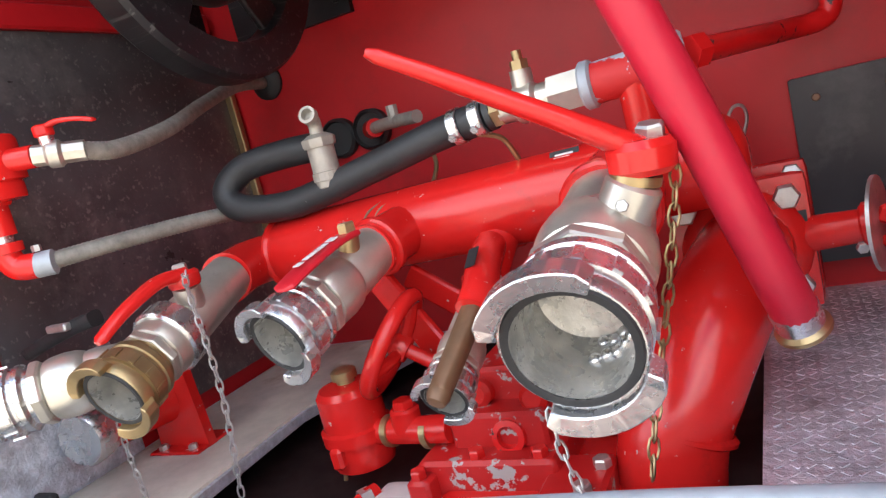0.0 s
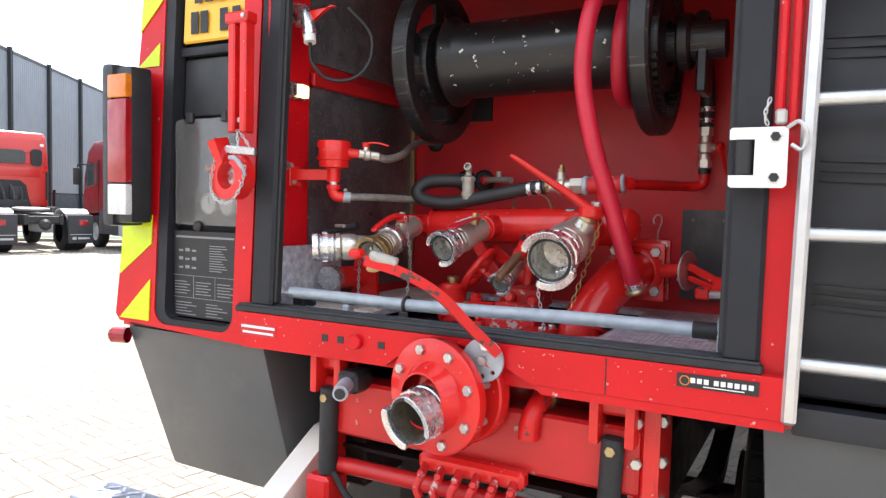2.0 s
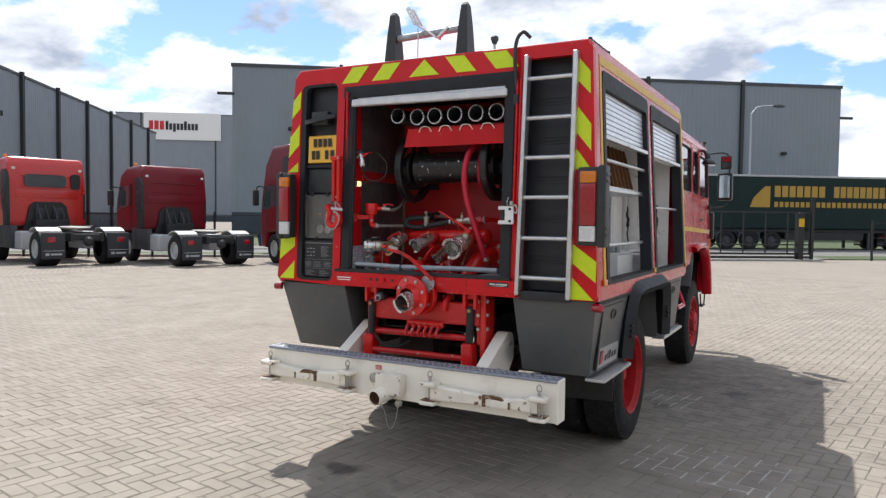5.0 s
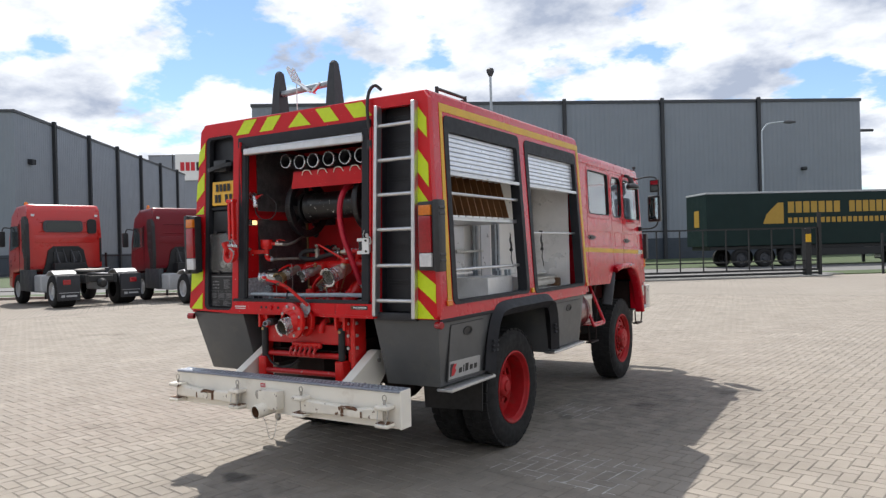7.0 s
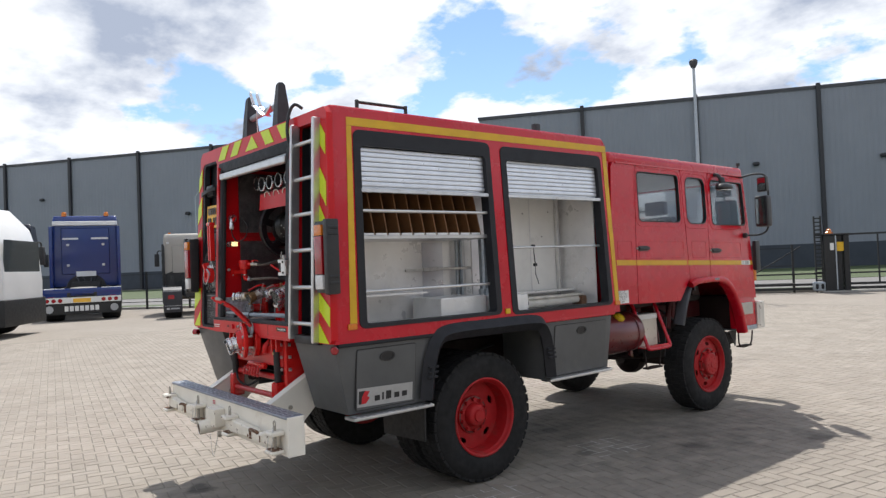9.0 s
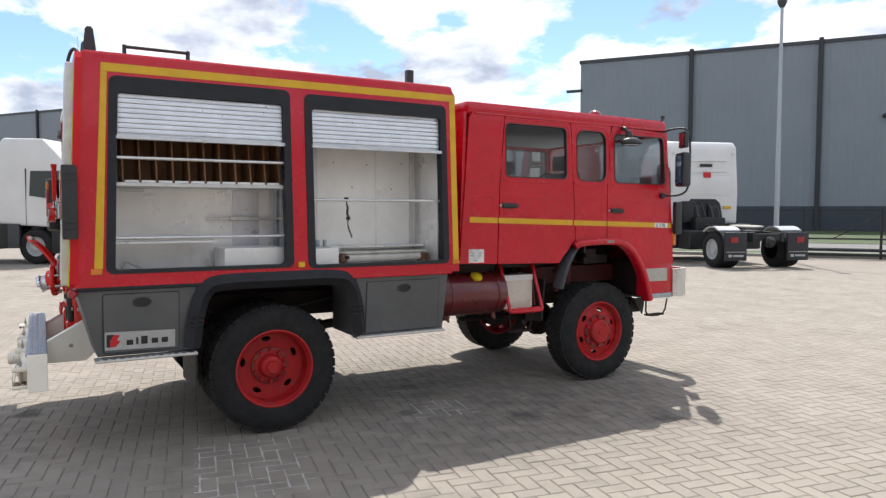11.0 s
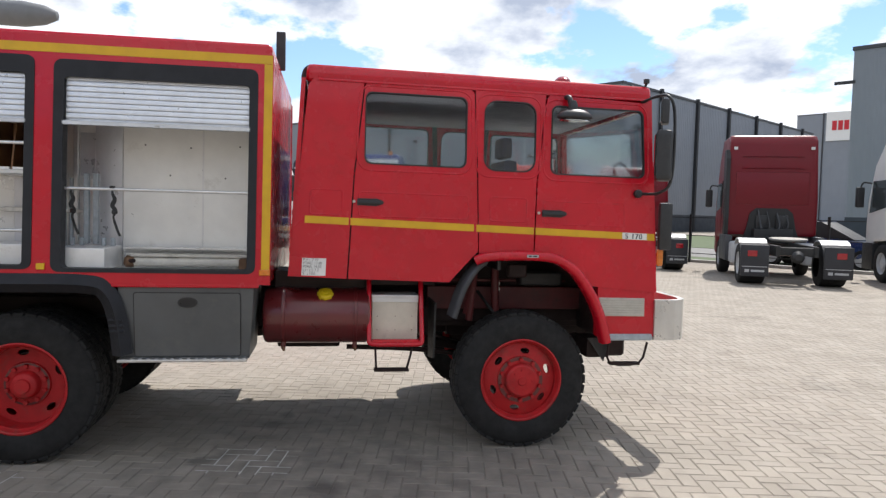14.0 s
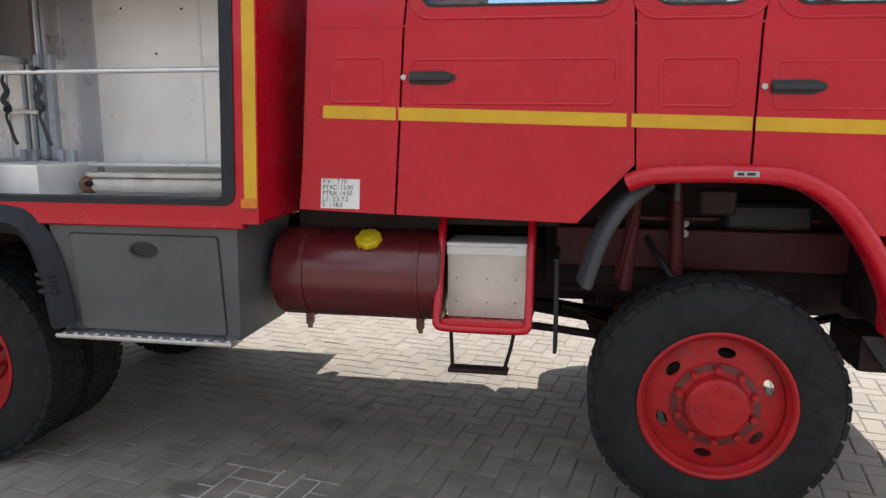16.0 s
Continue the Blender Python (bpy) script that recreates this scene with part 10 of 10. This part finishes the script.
near_mesh = bpy.data.meshes.new("paver")
tp, lw, skv = paver_verts(Vector((0, 0, 0)), Vector((1, 0, 0)), PW - GAP / 2, PW / 2 - GAP / 2, 0.0, (0, 0))
faces = [(0, 1, 2, 3)] + [(k, 4 + k, 4 + (k + 1) % 4, (k + 1) % 4) for k in range(4)] + [(4 + k, 8 + k, 8 + (k + 1) % 4, 4 + (k + 1) % 4) for k in range(4)]
near_mesh.from_pydata([v[:] for v in tp + lw + skv], [], faces)
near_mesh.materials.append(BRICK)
verts, polys = [], []
N = 270
count = 0
for i in range(-N, N):
    for j in range(-N, N):
        s = (i - j) % 4
        if s == 0:
            c, ax = Vector((i + 1.0, j + 0.5, 0)) * PW, Vector((1, 0, 0))
        elif s == 3:
            c, ax = Vector((i + 0.5, j + 1.0, 0)) * PW, Vector((0, 1, 0))
        else:
            continue
        c, ax = rot @ c + Vector((1.5, 3.0, 0)), rot @ ax
        if not (-17 < c.x < 10 and -8 < c.y < 20):
            continue
        dz = random.uniform(-0.0015, 0.0015)
        tilt = (random.uniform(-0.001, 0.001), random.uniform(-0.0008, 0.0008))
        if 1.30 < c.x < 4.1 and 2.2 < c.y < 4.4 and count < 300:
            p = new("paver", near_mesh)
            p.parent = paving
            p.matrix_basis = Matrix.Translation((c.x, c.y, dz)) @ Matrix.Rotation(math.atan2(ax.y, ax.x) + random.uniform(-0.008, 0.008), 4, "Z")
            count += 1
            continue
        tp, lw, skv = paver_verts(c, ax, PW - GAP / 2, PW / 2 - GAP / 2, dz, tilt)
        b = len(verts)
        verts += [v[:] for v in tp + lw]
        polys += [tuple(b + q for q in f) for f in faces[:5]]
me = bpy.data.meshes.new("paver_field")
me.from_pydata(verts, [], polys)
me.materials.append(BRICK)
field = new("paver_field", me)
field.parent = paving
field["kind"] = "stuff"
bm = bmesh.new()
add_box(bm, (-17.2, -8.2, -0.011), (10.2, 20.2, -0.006))
part("joint_sand", bm, JOINT, paving)
bm = bmesh.new()
for cx, cy, w, d in ((1.75, 1.05, 1.1, 0.75), (1.15, 2.85, 0.5, 0.6)):
    add_box(bm, (-w / 2, -d / 2, -0.006), (w / 2, d / 2, -0.0025), Matrix.Translation((cx, cy, 0)) @ rot.to_4x4())
part("pale_joint_sand", bm, JOINT_PALE, paving)
